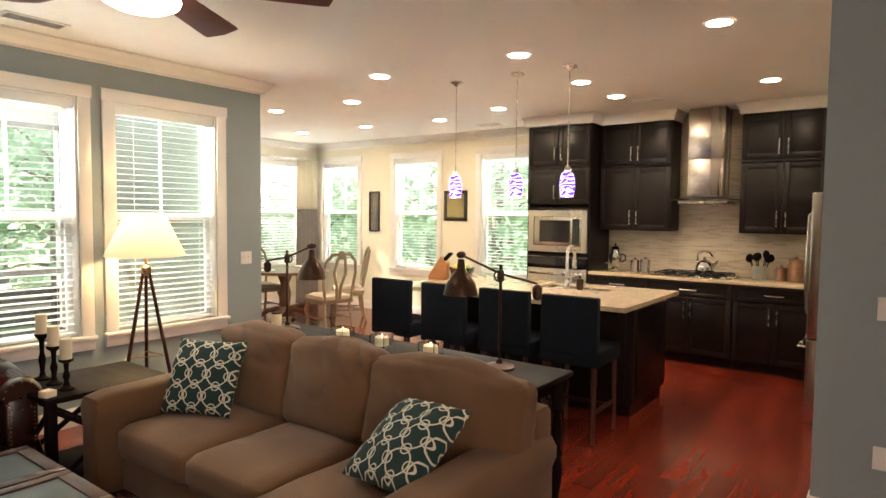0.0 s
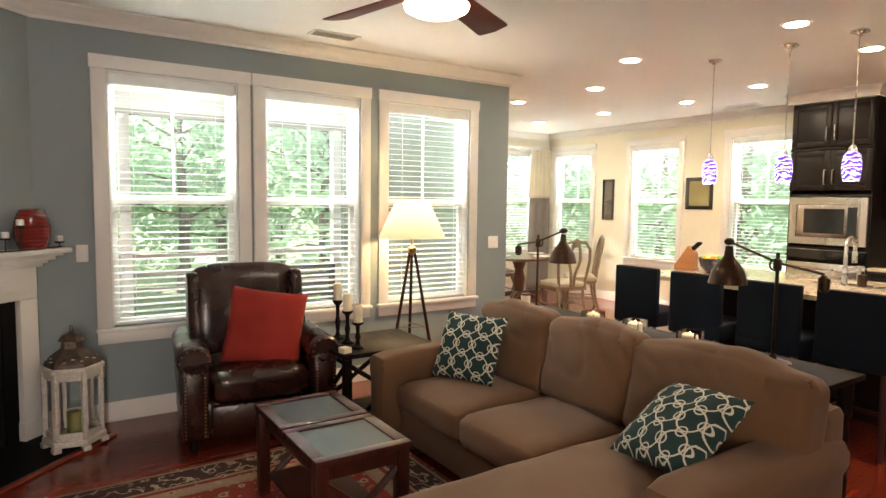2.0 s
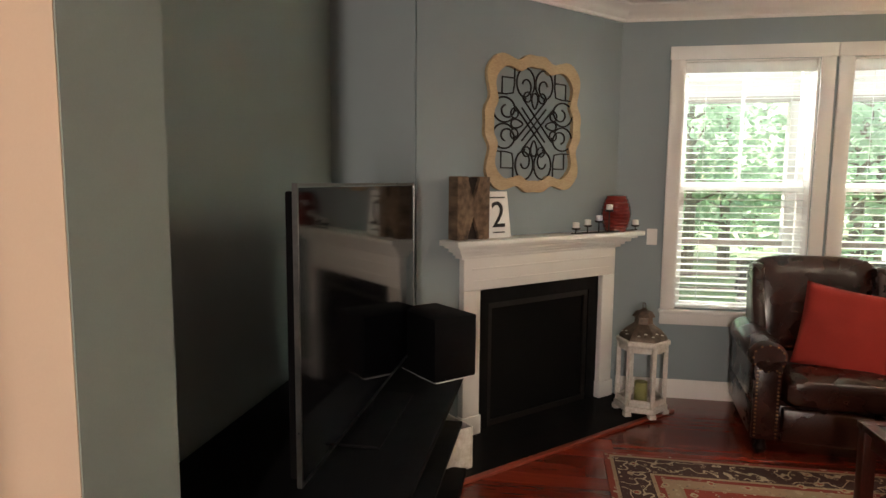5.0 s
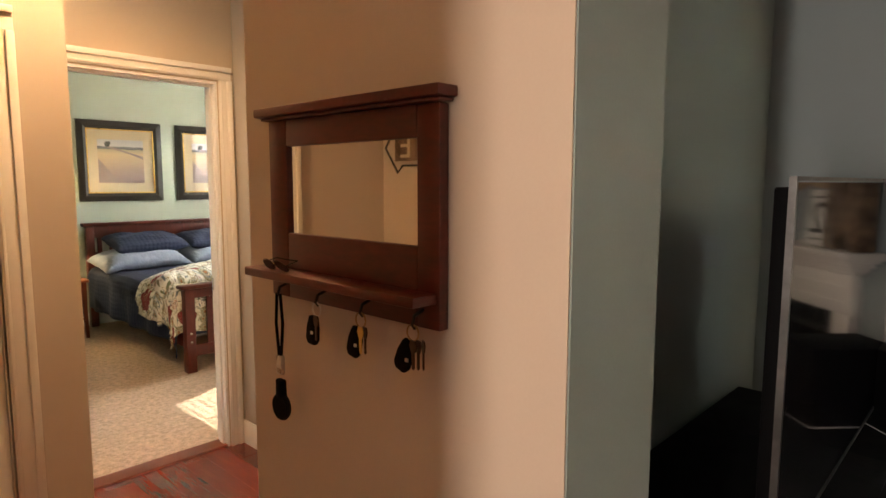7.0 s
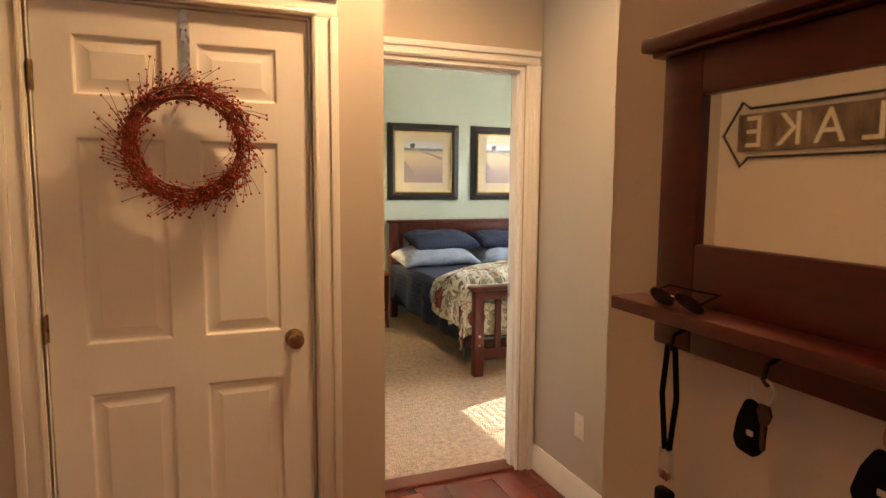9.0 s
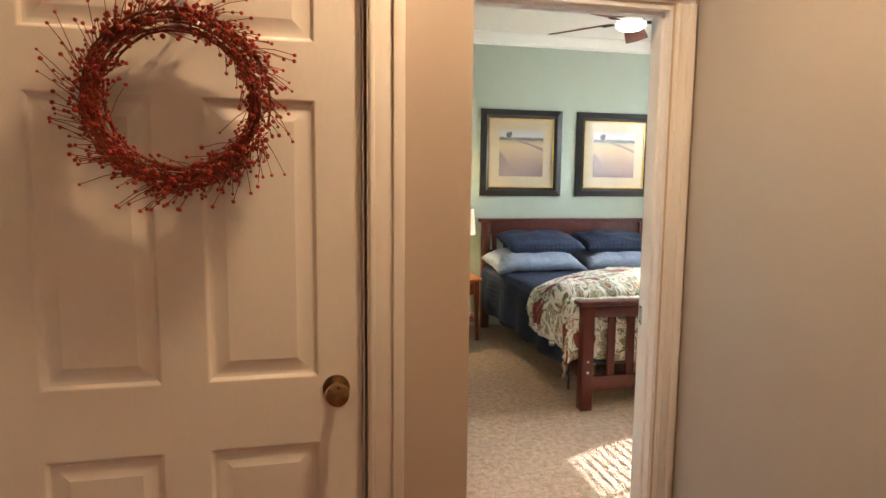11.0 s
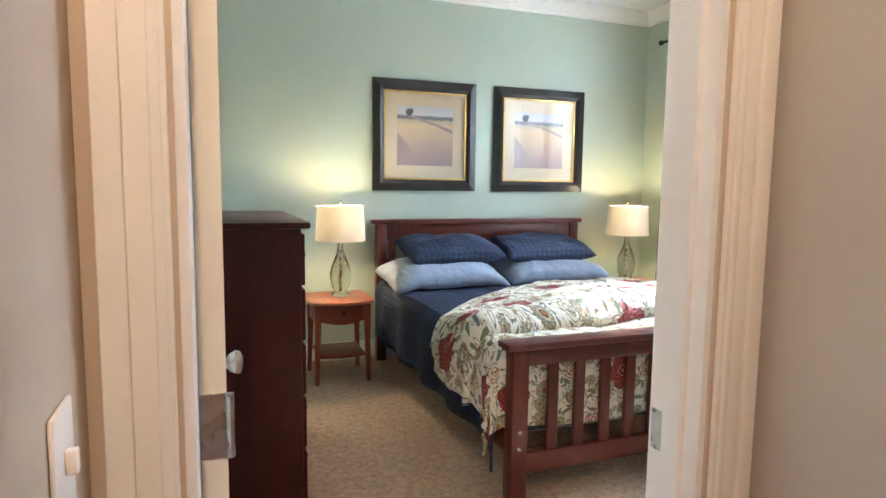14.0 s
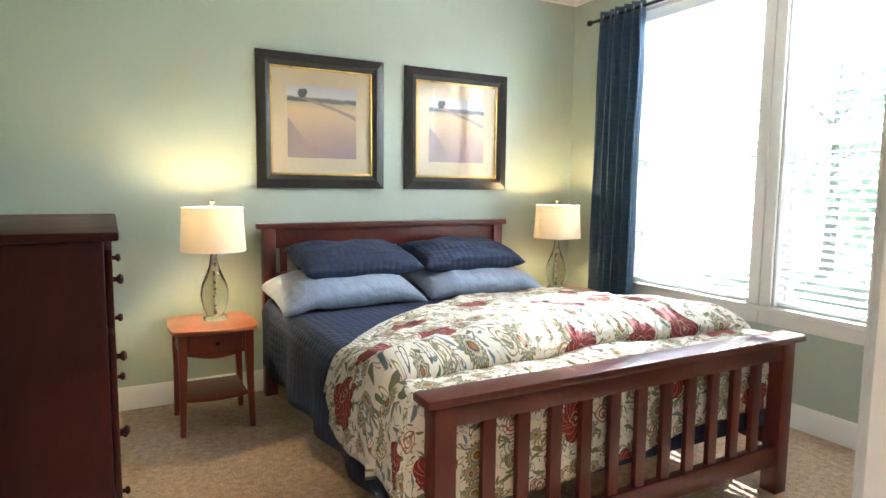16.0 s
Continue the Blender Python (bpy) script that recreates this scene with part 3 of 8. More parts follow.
def panel_door(name, m, w, h, label):
    """Six-panel door; x from the hinge to the latch, y out of the leaf towards the viewer."""
    dr = tagged(new(name), label, "door", "", "structure")
    dr.matrix_basis = m
    sx = (0.105, w / 2 - 0.05, w / 2 + 0.05, w - 0.105)
    rows_z = ((0.2, 0.79), (0.955, 1.62), (1.75, 1.935))
    leaf_bm = box(0.003, w - 0.003, -0.007, 0.007, 0.009, h - 0.003)
    for a, b in ((0, sx[0]), (sx[1], sx[2]), (sx[3], w)):
        bx(leaf_bm, a, b, -0.0175, 0.0175, 0.006, h)
    for a, b in ((sx[0], sx[1]), (sx[2], sx[3])):
        for c, d in ((0.006, 0.2), (0.79, 0.955), (1.62, 1.75), (1.935, h)):
            bx(leaf_bm, a, b, -0.0175, 0.0175, c, d)
    part("leaf", leaf_bm, door_paint, dr)
    for s in (1, -1):
        for x0, x1 in ((sx[0], sx[1]), (sx[2], sx[3])):
            for z0, z1 in rows_z:
                bm = bmesh.new()
                loops = []
                for ins, y in ((0.0, 0.0174), (0.003, 0.0165), (0.010, 0.0095), (0.016, 0.0078), (0.022, 0.0082), (0.050, 0.0158), (0.0505, 0.0160)):
                    loops.append([bm.verts.new((x, s * y, z)) for x, z in ((x0 + ins, z0 + ins), (x1 - ins, z0 + ins), (x1 - ins, z1 - ins), (x0 + ins, z1 - ins))])
                for la, lb in zip(loops, loops[1:]):
                    for k in range(4):
                        bm.faces.new((la[k], la[(k + 1) % 4], lb[(k + 1) % 4], lb[k]))
                bm.faces.new(loops[-1])
                bmesh.ops.recalc_face_normals(bm, faces=bm.faces)
                part("door_panel", bm, door_paint, dr, smooth=20)
    return dr


def door_knob(dr, x, z, s, metal, y=0.0175):
    k = part("door_knob", lathe([(0.033, 0), (0.033, 0.006), (0.012, 0.01), (0.011, 0.03), (0.022, 0.038), (0.029, 0.05), (0.027, 0.062), (0.014, 0.068)], 24), metal, dr, "round %s door knob" % ("antique brass" if metal is brass else "brushed nickel"), pose(x, s * y, z, -90 * s, 0, 0))
    return k


def hinge(dr, x, y, z, metal):
    bm = tube([(x, y, z - 0.045), (x, y, z + 0.045)], 0.007, 8)
    bx(bm, x - 0.002, x + 0.002, y - 0.03, y, z - 0.044, z + 0.044)
    part("hinge", bm, metal, dr, "metal door hinge")


def casing(name, x0, x1, h, y, out, material, label, cw=0.095):
    """Profiled casing round a doorway in a wall across y."""
    cs = tagged(new(name), label, "door casing", "", "structure")
    flat = ((x0 - cw, x0 - 0.006, 0, h + 0.006), (x1 + 0.006, x1 + cw, 0, h + 0.006), (x0 - cw, x1 + cw, h + 0.0062, h + cw))
    band = ((x0 - cw, x0 - cw + 0.028, 0, h + 0.006), (x1 + cw - 0.028, x1 + cw, 0, h + 0.006), (x0 - cw, x1 + cw, h + cw - 0.028, h + cw))
    bead = ((x0 - 0.024, x0 - 0.012, 0, h + 0.006), (x1 + 0.012, x1 + 0.024, 0, h + 0.006), (x0 - 0.024, x1 + 0.024, h + 0.012, h + 0.024))
    for nm, f, g, k in zip(("side_casing", "side_casing", "head_casing"), flat, band, bead):
        bm = bmesh.new()
        for (a, b, c, d), o0, o1 in ((f, 0.0, 0.013), (g, 0.0131, 0.024), (k, 0.0131, 0.019)):
            bx(bm, a, b, min(y + out * o0, y + out * o1), max(y + out * o0, y + out * o1), c, d, 0.003)
        part(nm, bm, material, cs)
    return cs


CDW = CD1 - CD0
casing("door_casing_closet", CD0, CD1, 2.045, -3.80, 1, door_paint, "cream white casing round the closet door")
jb = tagged(new("door_jamb_closet"), "cream white door jamb", "door jamb", "", "structure")
for a, b, z0, z1 in ((CD0 - 0.005, CD0 + 0.003, 0, 2.045), (CD1 - 0.003, CD1 + 0.005, 0, 2.045), (CD0 + 0.003, CD1 - 0.003, 2.04, 2.047)):
    part("jamb_board", box(a, b, -3.92, -3.80, z0, z1), door_paint, jb)
closet = panel_door("door_1", pose(CD1 - 0.006, -3.836, 0, 0, 0, 180), CDW - 0.012, 2.036, "cream white six-panel closet door, closed")
door_knob(closet, CDW - 0.075, 0.925, -1, brass)
for z in (0.25, 1.02, 1.80):
    hinge(closet, -0.002, -0.022, z, brass)
casing("door_casing_bedroom", BD0, BD1 - 0.0, 2.05, -4.303, 1, white_trim, "white casing round the bedroom doorway", 0.077)
casing("door_casing_inside", BD0, BD1, 2.05, -4.42, -1, white_trim, "white casing on the bedroom side")
# trim white made cooler and lighter, putting bedroom daylight into the jamb's colour
jamb_daylit = surf("daylit_jamb_paint", (0.86, 0.88, 0.90), (0.84, 0.86, 0.88), 0.4, scale=3, fine=90, bump=0.05)
jb = tagged(new("door_jamb_bedroom"), "white door jamb with a stop", "door jamb", "", "structure")
for a, b, z0, z1 in ((BD0 - 0.005, BD0 + 0.012, 0, 2.05), (BD1 - 0.012, BD1 + 0.005, 0, 2.05), (BD0 + 0.012, BD1 - 0.012, 2.035, 2.052)):
    part("jamb_board", box(a, b, -4.42, -4.304, z0, z1), jamb_daylit, jb)
part("door_stop", box(BD0 + 0.012, BD0 + 0.024, -4.375, -4.335, 0, 2.022), jamb_daylit, jb)
part("door_stop", box(BD0 + 0.012, BD1 - 0.012, -4.375, -4.335, 2.023, 2.035), jamb_daylit, jb)
structure("strike_plate", box(BD0 + 0.012, BD0 + 0.0145, -4.412, -4.38, 0.9, 0.97), nickel, "brushed nickel strike plate in the jamb", "strike plate")
bed_door = panel_door("door_2", pose(BD1 - 0.03, -4.44, 0, 0, 0, -88), 0.70, 2.03, "white six-panel bedroom door standing open")
door_knob(bed_door, 0.635, 0.925, -1, nickel)
door_knob(bed_door, 0.635, 0.925, 1, nickel)
for z in (0.25, 1.02, 1.80):
    bm = box(-0.004, -0.0005, -0.017, 0.0172, z - 0.045, z + 0.045, 0.0)
    tube([(-0.006, -0.021, z - 0.045), (-0.006, -0.021, z + 0.045)], 0.006, 8, bm)
    part("hinge", bm, nickel, bed_door, "brushed nickel hinge")


def plate(name, m, label, category, switches=1):
    """A wall plate; x along the wall, y out of it."""
    p = thing(name, (0, 0, 0), 0, label, category)
    p.matrix_basis = m
    w = 0.035 + 0.023 * (switches - 1)
    part("cover", box(-w, w, 0.0005, 0.006, -0.057, 0.057, 0.003), white_trim, p)
    for k in range(switches):
        x = (k - (switches - 1) / 2) * 0.046
        if "outlet" in name:
            for z in (-0.02, 0.02):
                part("socket", lathe([(0.017, 0), (0.016, 0.003)], 16), white_trim, p, m=pose(x, 0.0055, z, -90))
        else:
            part("toggle", box(x - 0.006, x + 0.006, 0.0055, 0.016, -0.004, 0.018, 0.002), white_trim, p)
    return p


plate("light_switch", pose(WX, 3.365, 1.15, 0, 0, -90), "white two-gang light switch on the blue-grey wall", "light switch", 2)
plate("light_switch", pose(WX, -0.045, 1.16, 0, 0, -90), "white light switch beside the fireplace", "light switch")
plate("light_switch", pose(-0.02, 3.60, 1.13, 0, 0, 180), "white light switch on the blue-grey partition", "light switch")
plate("wall_outlet", pose(-0.01, 3.60, 0.40, 0, 0, 180), "white wall outlet low on the blue-grey partition", "outlet")
plate("wall_outlet", pose(WX, 0.03, 0.37, 0, 0, -90), "white wall outlet under the window", "outlet")
plate("wall_outlet", pose(-2.10, -3.89, 0.38, 0, 0, -90), "white wall outlet beside the bedroom door", "outlet")
plate("light_switch", pose(-1.15, -4.17, 1.10, 0, 0, 90), "white light switch beside the bedroom door", "light switch")
# ---- bedroom ----
bed_wood = surf("mahogany_stain", (0.12, 0.0155, 0.008), (0.064, 0.0085, 0.005), 0.36, scale=5, stretch=(1, 1, 0.25), fine=40, bump=0.05, coat=0.1)
chest_wood = surf("dark_mahogany", (0.055, 0.008, 0.0055), (0.032, 0.005, 0.004), 0.42, scale=5, stretch=(1, 1, 0.25), fine=40, bump=0.05)
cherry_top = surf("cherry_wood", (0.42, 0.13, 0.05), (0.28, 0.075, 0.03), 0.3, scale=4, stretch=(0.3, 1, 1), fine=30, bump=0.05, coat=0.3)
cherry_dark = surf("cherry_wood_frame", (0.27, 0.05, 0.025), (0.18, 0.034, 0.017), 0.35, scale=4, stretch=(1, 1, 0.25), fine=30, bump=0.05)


def shade_cloth(name, color, through_it=0.14):
    """Thin cloth that lets lamplight through."""
    m, n, l, p = nodes(name)
    tr, mix = n.new("ShaderNodeBsdfTranslucent"), n.new("ShaderNodeMixShader")
    tr.inputs[0].default_value = (*color, 1)
    p.inputs["Base Color"].default_value = (*color, 1)
    p.inputs["Roughness"].default_value = 0.95
    wv, tc, bp = n.new("ShaderNodeTexNoise"), n.new("ShaderNodeTexCoord"), n.new("ShaderNodeBump")
    wv.inputs["Scale"].default_value = 260
    l.new(tc.outputs["Object"], wv.inputs["Vector"])
    l.new(wv.outputs[0], bp.inputs["Height"])
    bp.inputs["Strength"].default_value = 0.15
    l.new(bp.outputs[0], p.inputs["Normal"])
    mix.inputs[0].default_value = through_it
    l.new(p.outputs[0], mix.inputs[1])
    l.new(tr.outputs[0], mix.inputs[2])
    l.new(mix.outputs[0], n["Material Output"].inputs[0])
    return m


shade_white = shade_cloth("linen_shade", (0.82, 0.76, 0.66))
shade_linen = shade_cloth("beige_linen_shade", (0.66, 0.57, 0.46), 0.06)


def quilted(name, c1, c2, scale, rough=0.8, depth=0.006):
    m = surf(name, c1, c2, rough, scale=4, fine=200, bump=0.0, sheen=0.0)
    n, l = m.node_tree.nodes, m.node_tree.links
    v, tc, bp = n.new("ShaderNodeTexVoronoi"), n.new("ShaderNodeTexCoord"), n.new("ShaderNodeBump")
    v.inputs["Scale"].default_value, v.inputs["Randomness"].default_value = scale, 0.25
    l.new(tc.outputs["Object"], v.inputs["Vector"])
    bp.invert = True
    bp.inputs["Strength"].default_value, bp.inputs["Distance"].default_value = 0.7, depth
    l.new(v.outputs["Distance"], bp.inputs["Height"])
    l.new(bp.outputs[0], n["Principled BSDF"].inputs["Normal"])
    return m


navy_quilt = quilted("navy_quilt", (0.014, 0.026, 0.068), (0.010, 0.018, 0.05), 24, depth=0.011)
pale_blue = surf("pale_blue_cotton", (0.24, 0.28, 0.37), (0.19, 0.23, 0.32), 0.85, scale=5, stretch=(1, 0.45, 1), fine=17, bump=0.7, sheen=0.2, dist=0.02)


def floral(name):
    """Cream cotton printed with wine blossoms, ringed sunbursts, leaf sprigs and vines; the print follows the cloth."""
    m, n, l, p = nodes(name)

    def mth(op, a, b=None, c=None):
        k = n.new("ShaderNodeMath")
        k.operation = op
        for slot, v in enumerate((a, b, c)):
            if v is None:
                continue
            if isinstance(v, (int, float)):
                k.inputs[slot].default_value = v
            else:
                l.new(v, k.inputs[slot])
        return k.outputs[0]

    tc = n.new("ShaderNodeTexCoord")
    base = n.new("ShaderNodeRGB")
    base.outputs[0].default_value = (0.74, 0.70, 0.60, 1)
    col = base.outputs[0]

    def paint(mask, colour):
        mix = n.new("ShaderNodeMix")
        mix.data_type = "RGBA"
        l.new(mask, mix.inputs[0])
        l.new(col, mix.inputs[6])
        if isinstance(colour, tuple):
            mix.inputs[7].default_value = (*colour, 1)
        else:
            l.new(colour, mix.inputs[7])
        return mix.outputs[2]

    def scatter(scale, seed, rand=0.75):
        """Per cell: the offset from its centre, two random numbers and the angle."""
        mp, v, sub, xyz, rgb = n.new("ShaderNodeMapping"), n.new("ShaderNodeTexVoronoi"), n.new("ShaderNodeVectorMath"), n.new("ShaderNodeSeparateXYZ"), n.new("ShaderNodeSeparateColor")
        mp.inputs["Scale"].default_value = (scale, scale, 1)
        mp.inputs["Location"].default_value = (seed * 1.37, seed * 2.11, 0)
        l.new(tc.outputs["UV"], mp.inputs[0])
        v.voronoi_dimensions = "2D"
        v.inputs["Scale"].default_value, v.inputs["Randomness"].default_value = 1, rand
        l.new(mp.outputs[0], v.inputs["Vector"])
        sub.operation = "SUBTRACT"
        l.new(mp.outputs[0], sub.inputs[0])
        l.new(v.outputs["Position"], sub.inputs[1])
        l.new(sub.outputs[0], xyz.inputs[0])
        l.new(v.outputs["Color"], rgb.inputs[0])
        turn = mth("MULTIPLY", rgb.outputs[1], 6.283)
        cs, sn = mth("COSINE", turn), mth("SINE", turn)
        dx = mth("ADD", mth("MULTIPLY", xyz.outputs[0], cs), mth("MULTIPLY", xyz.outputs[1], sn))
        dy = mth("SUBTRACT", mth("MULTIPLY", xyz.outputs[1], cs), mth("MULTIPLY", xyz.outputs[0], sn))
        return dx, dy, rgb.outputs[0], rgb.outputs[2], mth("ARCTAN2", dy, dx), v.outputs["Distance"]

    def ramp(value, stops):
        r = n.new("ShaderNodeValToRGB")
        r.color_ramp.interpolation = "CONSTANT"
        while len(r.color_ramp.elements) < len(stops):
            r.color_ramp.elements.new(0.5)
        for e, (pos, c) in zip(r.color_ramp.elements, stops):
            e.position = pos
        for e, (pos, c) in zip(r.color_ramp.elements, stops):
            e.color = (*c, 1)
        l.new(value, r.inputs[0])
        return r.outputs[0]

    # thin vines
    vine = n.new("ShaderNodeTexNoise")
    vine.noise_dimensions = "2D"
    vine.inputs["Scale"].default_value, vine.inputs["Detail"].default_value = 13, 1.0
    l.new(tc.outputs["UV"], vine.inputs["Vector"])
    col = paint(mth("LESS_THAN", mth("ABSOLUTE", mth("SUBTRACT", vine.outputs[0], 0.5)), 0.007), (0.25, 0.25, 0.16))
    # single leaves, long and narrow
    for scale, seed, wide in ((21, 1, 0.12), (27, 2, 0.10), (16, 3, 0.13)):
        dx, dy, r1, r2, ang, dist = scatter(scale, seed)
        e = mth("ADD", mth("POWER", mth("DIVIDE", dx, 0.40), 2.0), mth("POWER", mth("DIVIDE", mth("ABSOLUTE", mth("ADD", dy, mth("MULTIPLY", mth("MULTIPLY", dx, dx), 0.5))), wide), 2.0))
        tint = ramp(r2, [(0, (0.16, 0.17, 0.09)), (0.35, (0.17, 0.21, 0.23)), (0.6, (0.27, 0.06, 0.045)), (0.75, (0.33, 0.24, 0.10)), (0.9, (0.11, 0.11, 0.10))])
        ring = mth("MULTIPLY", mth("LESS_THAN", e, 1.0), mth("ADD", mth("GREATER_THAN", e, 0.45), mth("LESS_THAN", r2, 0.5)))
        col = paint(mth("MULTIPLY", mth("MINIMUM", ring, 1.0), mth("LESS_THAN", r1, 0.75)), tint)
    # paisley scrolls
    dx, dy, r1, r2, ang, dist = scatter(7.5, 4)
    spiral = mth("FRACT", mth("ADD", mth("MULTIPLY", dist, 9.0), mth("DIVIDE", ang, 6.283)))
    col = paint(mth("MULTIPLY", mth("MULTIPLY", mth("LESS_THAN", dist, 0.30), mth("LESS_THAN", spiral, 0.34)), mth("LESS_THAN", r1, 0.4)), ramp(r2, [(0, (0.38, 0.09, 0.05)), (0.4, (0.20, 0.25, 0.25)), (0.7, (0.30, 0.22, 0.09))]))
    # ringed sunbursts
    for scale, seed, lobes, size in ((8.5, 5, 18.0, 0.36), (12.0, 6, 12.0, 0.32)):
        dx, dy, r1, r2, ang, dist = scatter(scale, seed)
        rr = mth("DIVIDE", dist, mth("ADD", size, mth("MULTIPLY", mth("COSINE", mth("MULTIPLY", ang, lobes)), 0.045)))
        tint = ramp(rr, [(0, (0.42, 0.16, 0.05)), (0.20, (0.10, 0.09, 0.07)), (0.34, (0.62, 0.50, 0.30)), (0.50, (0.15, 0.17, 0.16)), (0.66, (0.60, 0.55, 0.42)), (0.74, (0.24, 0.20, 0.10))])
        col = paint(mth("MULTIPLY", mth("LESS_THAN", rr, 1.0), mth("LESS_THAN", r1, 0.34)), tint)
    # large wine blossoms with pale veins
    dx, dy, r1, r2, ang, dist = scatter(3.9, 7, 0.9)
    rr = mth("DIVIDE", dist, mth("ADD", 0.24, mth("MULTIPLY", mth("ABSOLUTE", mth("COSINE", mth("MULTIPLY", ang, 2.5))), 0.09)))
    vein = mth("LESS_THAN", mth("ABSOLUTE", mth("SINE", mth("ADD", mth("MULTIPLY", ang, 7.0), mth("MULTIPLY", rr, 9.0)))), 0.16)
    tint = ramp(rr, [(0, (0.5, 0.3, 0.14)), (0.10, (0.16, 0.02, 0.02)), (0.28, (0.55, 0.36, 0.26)), (0.33, (0.21, 0.022, 0.024)), (0.92, (0.10, 0.015, 0.015))])
    inside = mth("MULTIPLY", mth("LESS_THAN", rr, 1.0), mth("LESS_THAN", r1, 0.36))
    col = paint(inside, tint)
    col = paint(mth("MULTIPLY", mth("MULTIPLY", inside, vein), mth("GREATER_THAN", rr, 0.4)), (0.50, 0.28, 0.20))
    l.new(col, p.inputs["Base Color"])
    p.inputs["Roughness"].default_value = 0.85
    f, bp = n.new("ShaderNodeTexNoise"), n.new("ShaderNodeBump")
    f.inputs["Scale"].default_value, f.inputs["Detail"].default_value = 14, 6
    l.new(tc.outputs["Object"], f.inputs["Vector"])
    l.new(f.outputs[0], bp.inputs["Height"])
    bp.inputs["Strength"].default_value, bp.inputs["Distance"].default_value = 0.35, 0.02
    l.new(bp.outputs[0], p.inputs["Normal"])
    return m


duvet_cloth = floral("floral_duvet_cotton")

BL, BR = -2.42, -4.17       # bed sides
bed = thing("bed", ((BL + BR) / 2, -6.9, 0), 0, "dark mahogany slatted wooden bed on the carpet", "bed")
hw = (BL - BR) / 2
hb = part("headboard", box(-hw + 0.07, hw - 0.07, -1.165, -1.14, 0.45, 0.78), bed_wood, bed)
part("headboard_cap", box(-hw - 0.03, hw + 0.03, -1.19, -1.10, 1.05, 1.085, 0.006), bed_wood, bed)
part("headboard_rail", box(-hw + 0.07, hw - 0.07, -1.17, -1.13, 0.93, 1.05, 0.004), bed_wood, bed)
part("headboard_rail", box(-hw + 0.07, hw - 0.07, -1.17, -1.13, 0.70, 0.781, 0.004), bed_wood, bed)
for x in (-hw, hw - 0.075):
    part("headboard_post", box(x, x + 0.075, -1.185, -1.11, 0.004, 1.05, 0.004), bed_wood, bed)
for k in range(14):
    x = -hw + 0.13 + k * (2 * hw - 0.26) / 13
    part("headboard_slat", box(x - 0.022, x + 0.022, -1.16, -1.14, 0.781, 0.93, 0.003), bed_wood, bed)
part("footboard_cap", box(-hw - 0.035, hw + 0.035, 1.055, 1.165, 0.678, 0.708, 0.008), bed_wood, bed)
part("footboard_rail", box(-hw + 0.075, hw - 0.075, 1.085, 1.125, 0.60, 0.678, 0.004), bed_wood, bed)
part("footboard_rail", box(-hw + 0.075, hw - 0.075, 1.085, 1.125, 0.13, 0.22, 0.004), bed_wood, bed)
for x in (-hw, hw - 0.075):
    p = part("footboard_post", box(x, x + 0.075, 1.065, 1.14, 0.004, 0.678, 0.004), bed_wood, bed)
for z in (0.25, 0.32):
    part("bolt_cap", lathe([(0.011, 0), (0.009, 0.004), (0.004, 0.005)], 12), nickel, bed, "bright round bolt cap", pose(hw - 0.0375, 1.14, z, -90))
sl = None
for k in range(11):
    m = pose(-hw + 0.075 + (k + 1) * (2 * hw - 0.15) / 12, 1.105, 0)
    if sl is None:
        sl = part("footboard_slat", box(-0.024, 0.024, -0.012, 0.012, 0.22, 0.60, 0.003), bed_wood, bed, m=m)
    else:
        again("footboard_slat", sl, bed, m)
for x in (-hw + 0.02, hw - 0.045):
    part("side_rail", box(x, x + 0.025, -1.11, 1.065, 0.2, 0.36, 0.003), bed_wood, bed)
mat_white = surf("mattress_ticking", (0.7, 0.7, 0.7), (0.6, 0.6, 0.6), 0.9, scale=6, fine=90)
matt = tagged(new("mattress", mesh_of("mattress", box(BR + 0.05, BL - 0.05, -8.0, -5.86, 0.25, 0.605, 0.06, 4), mat_white)), "thick mattress lying in the wooden bed", "mattress")


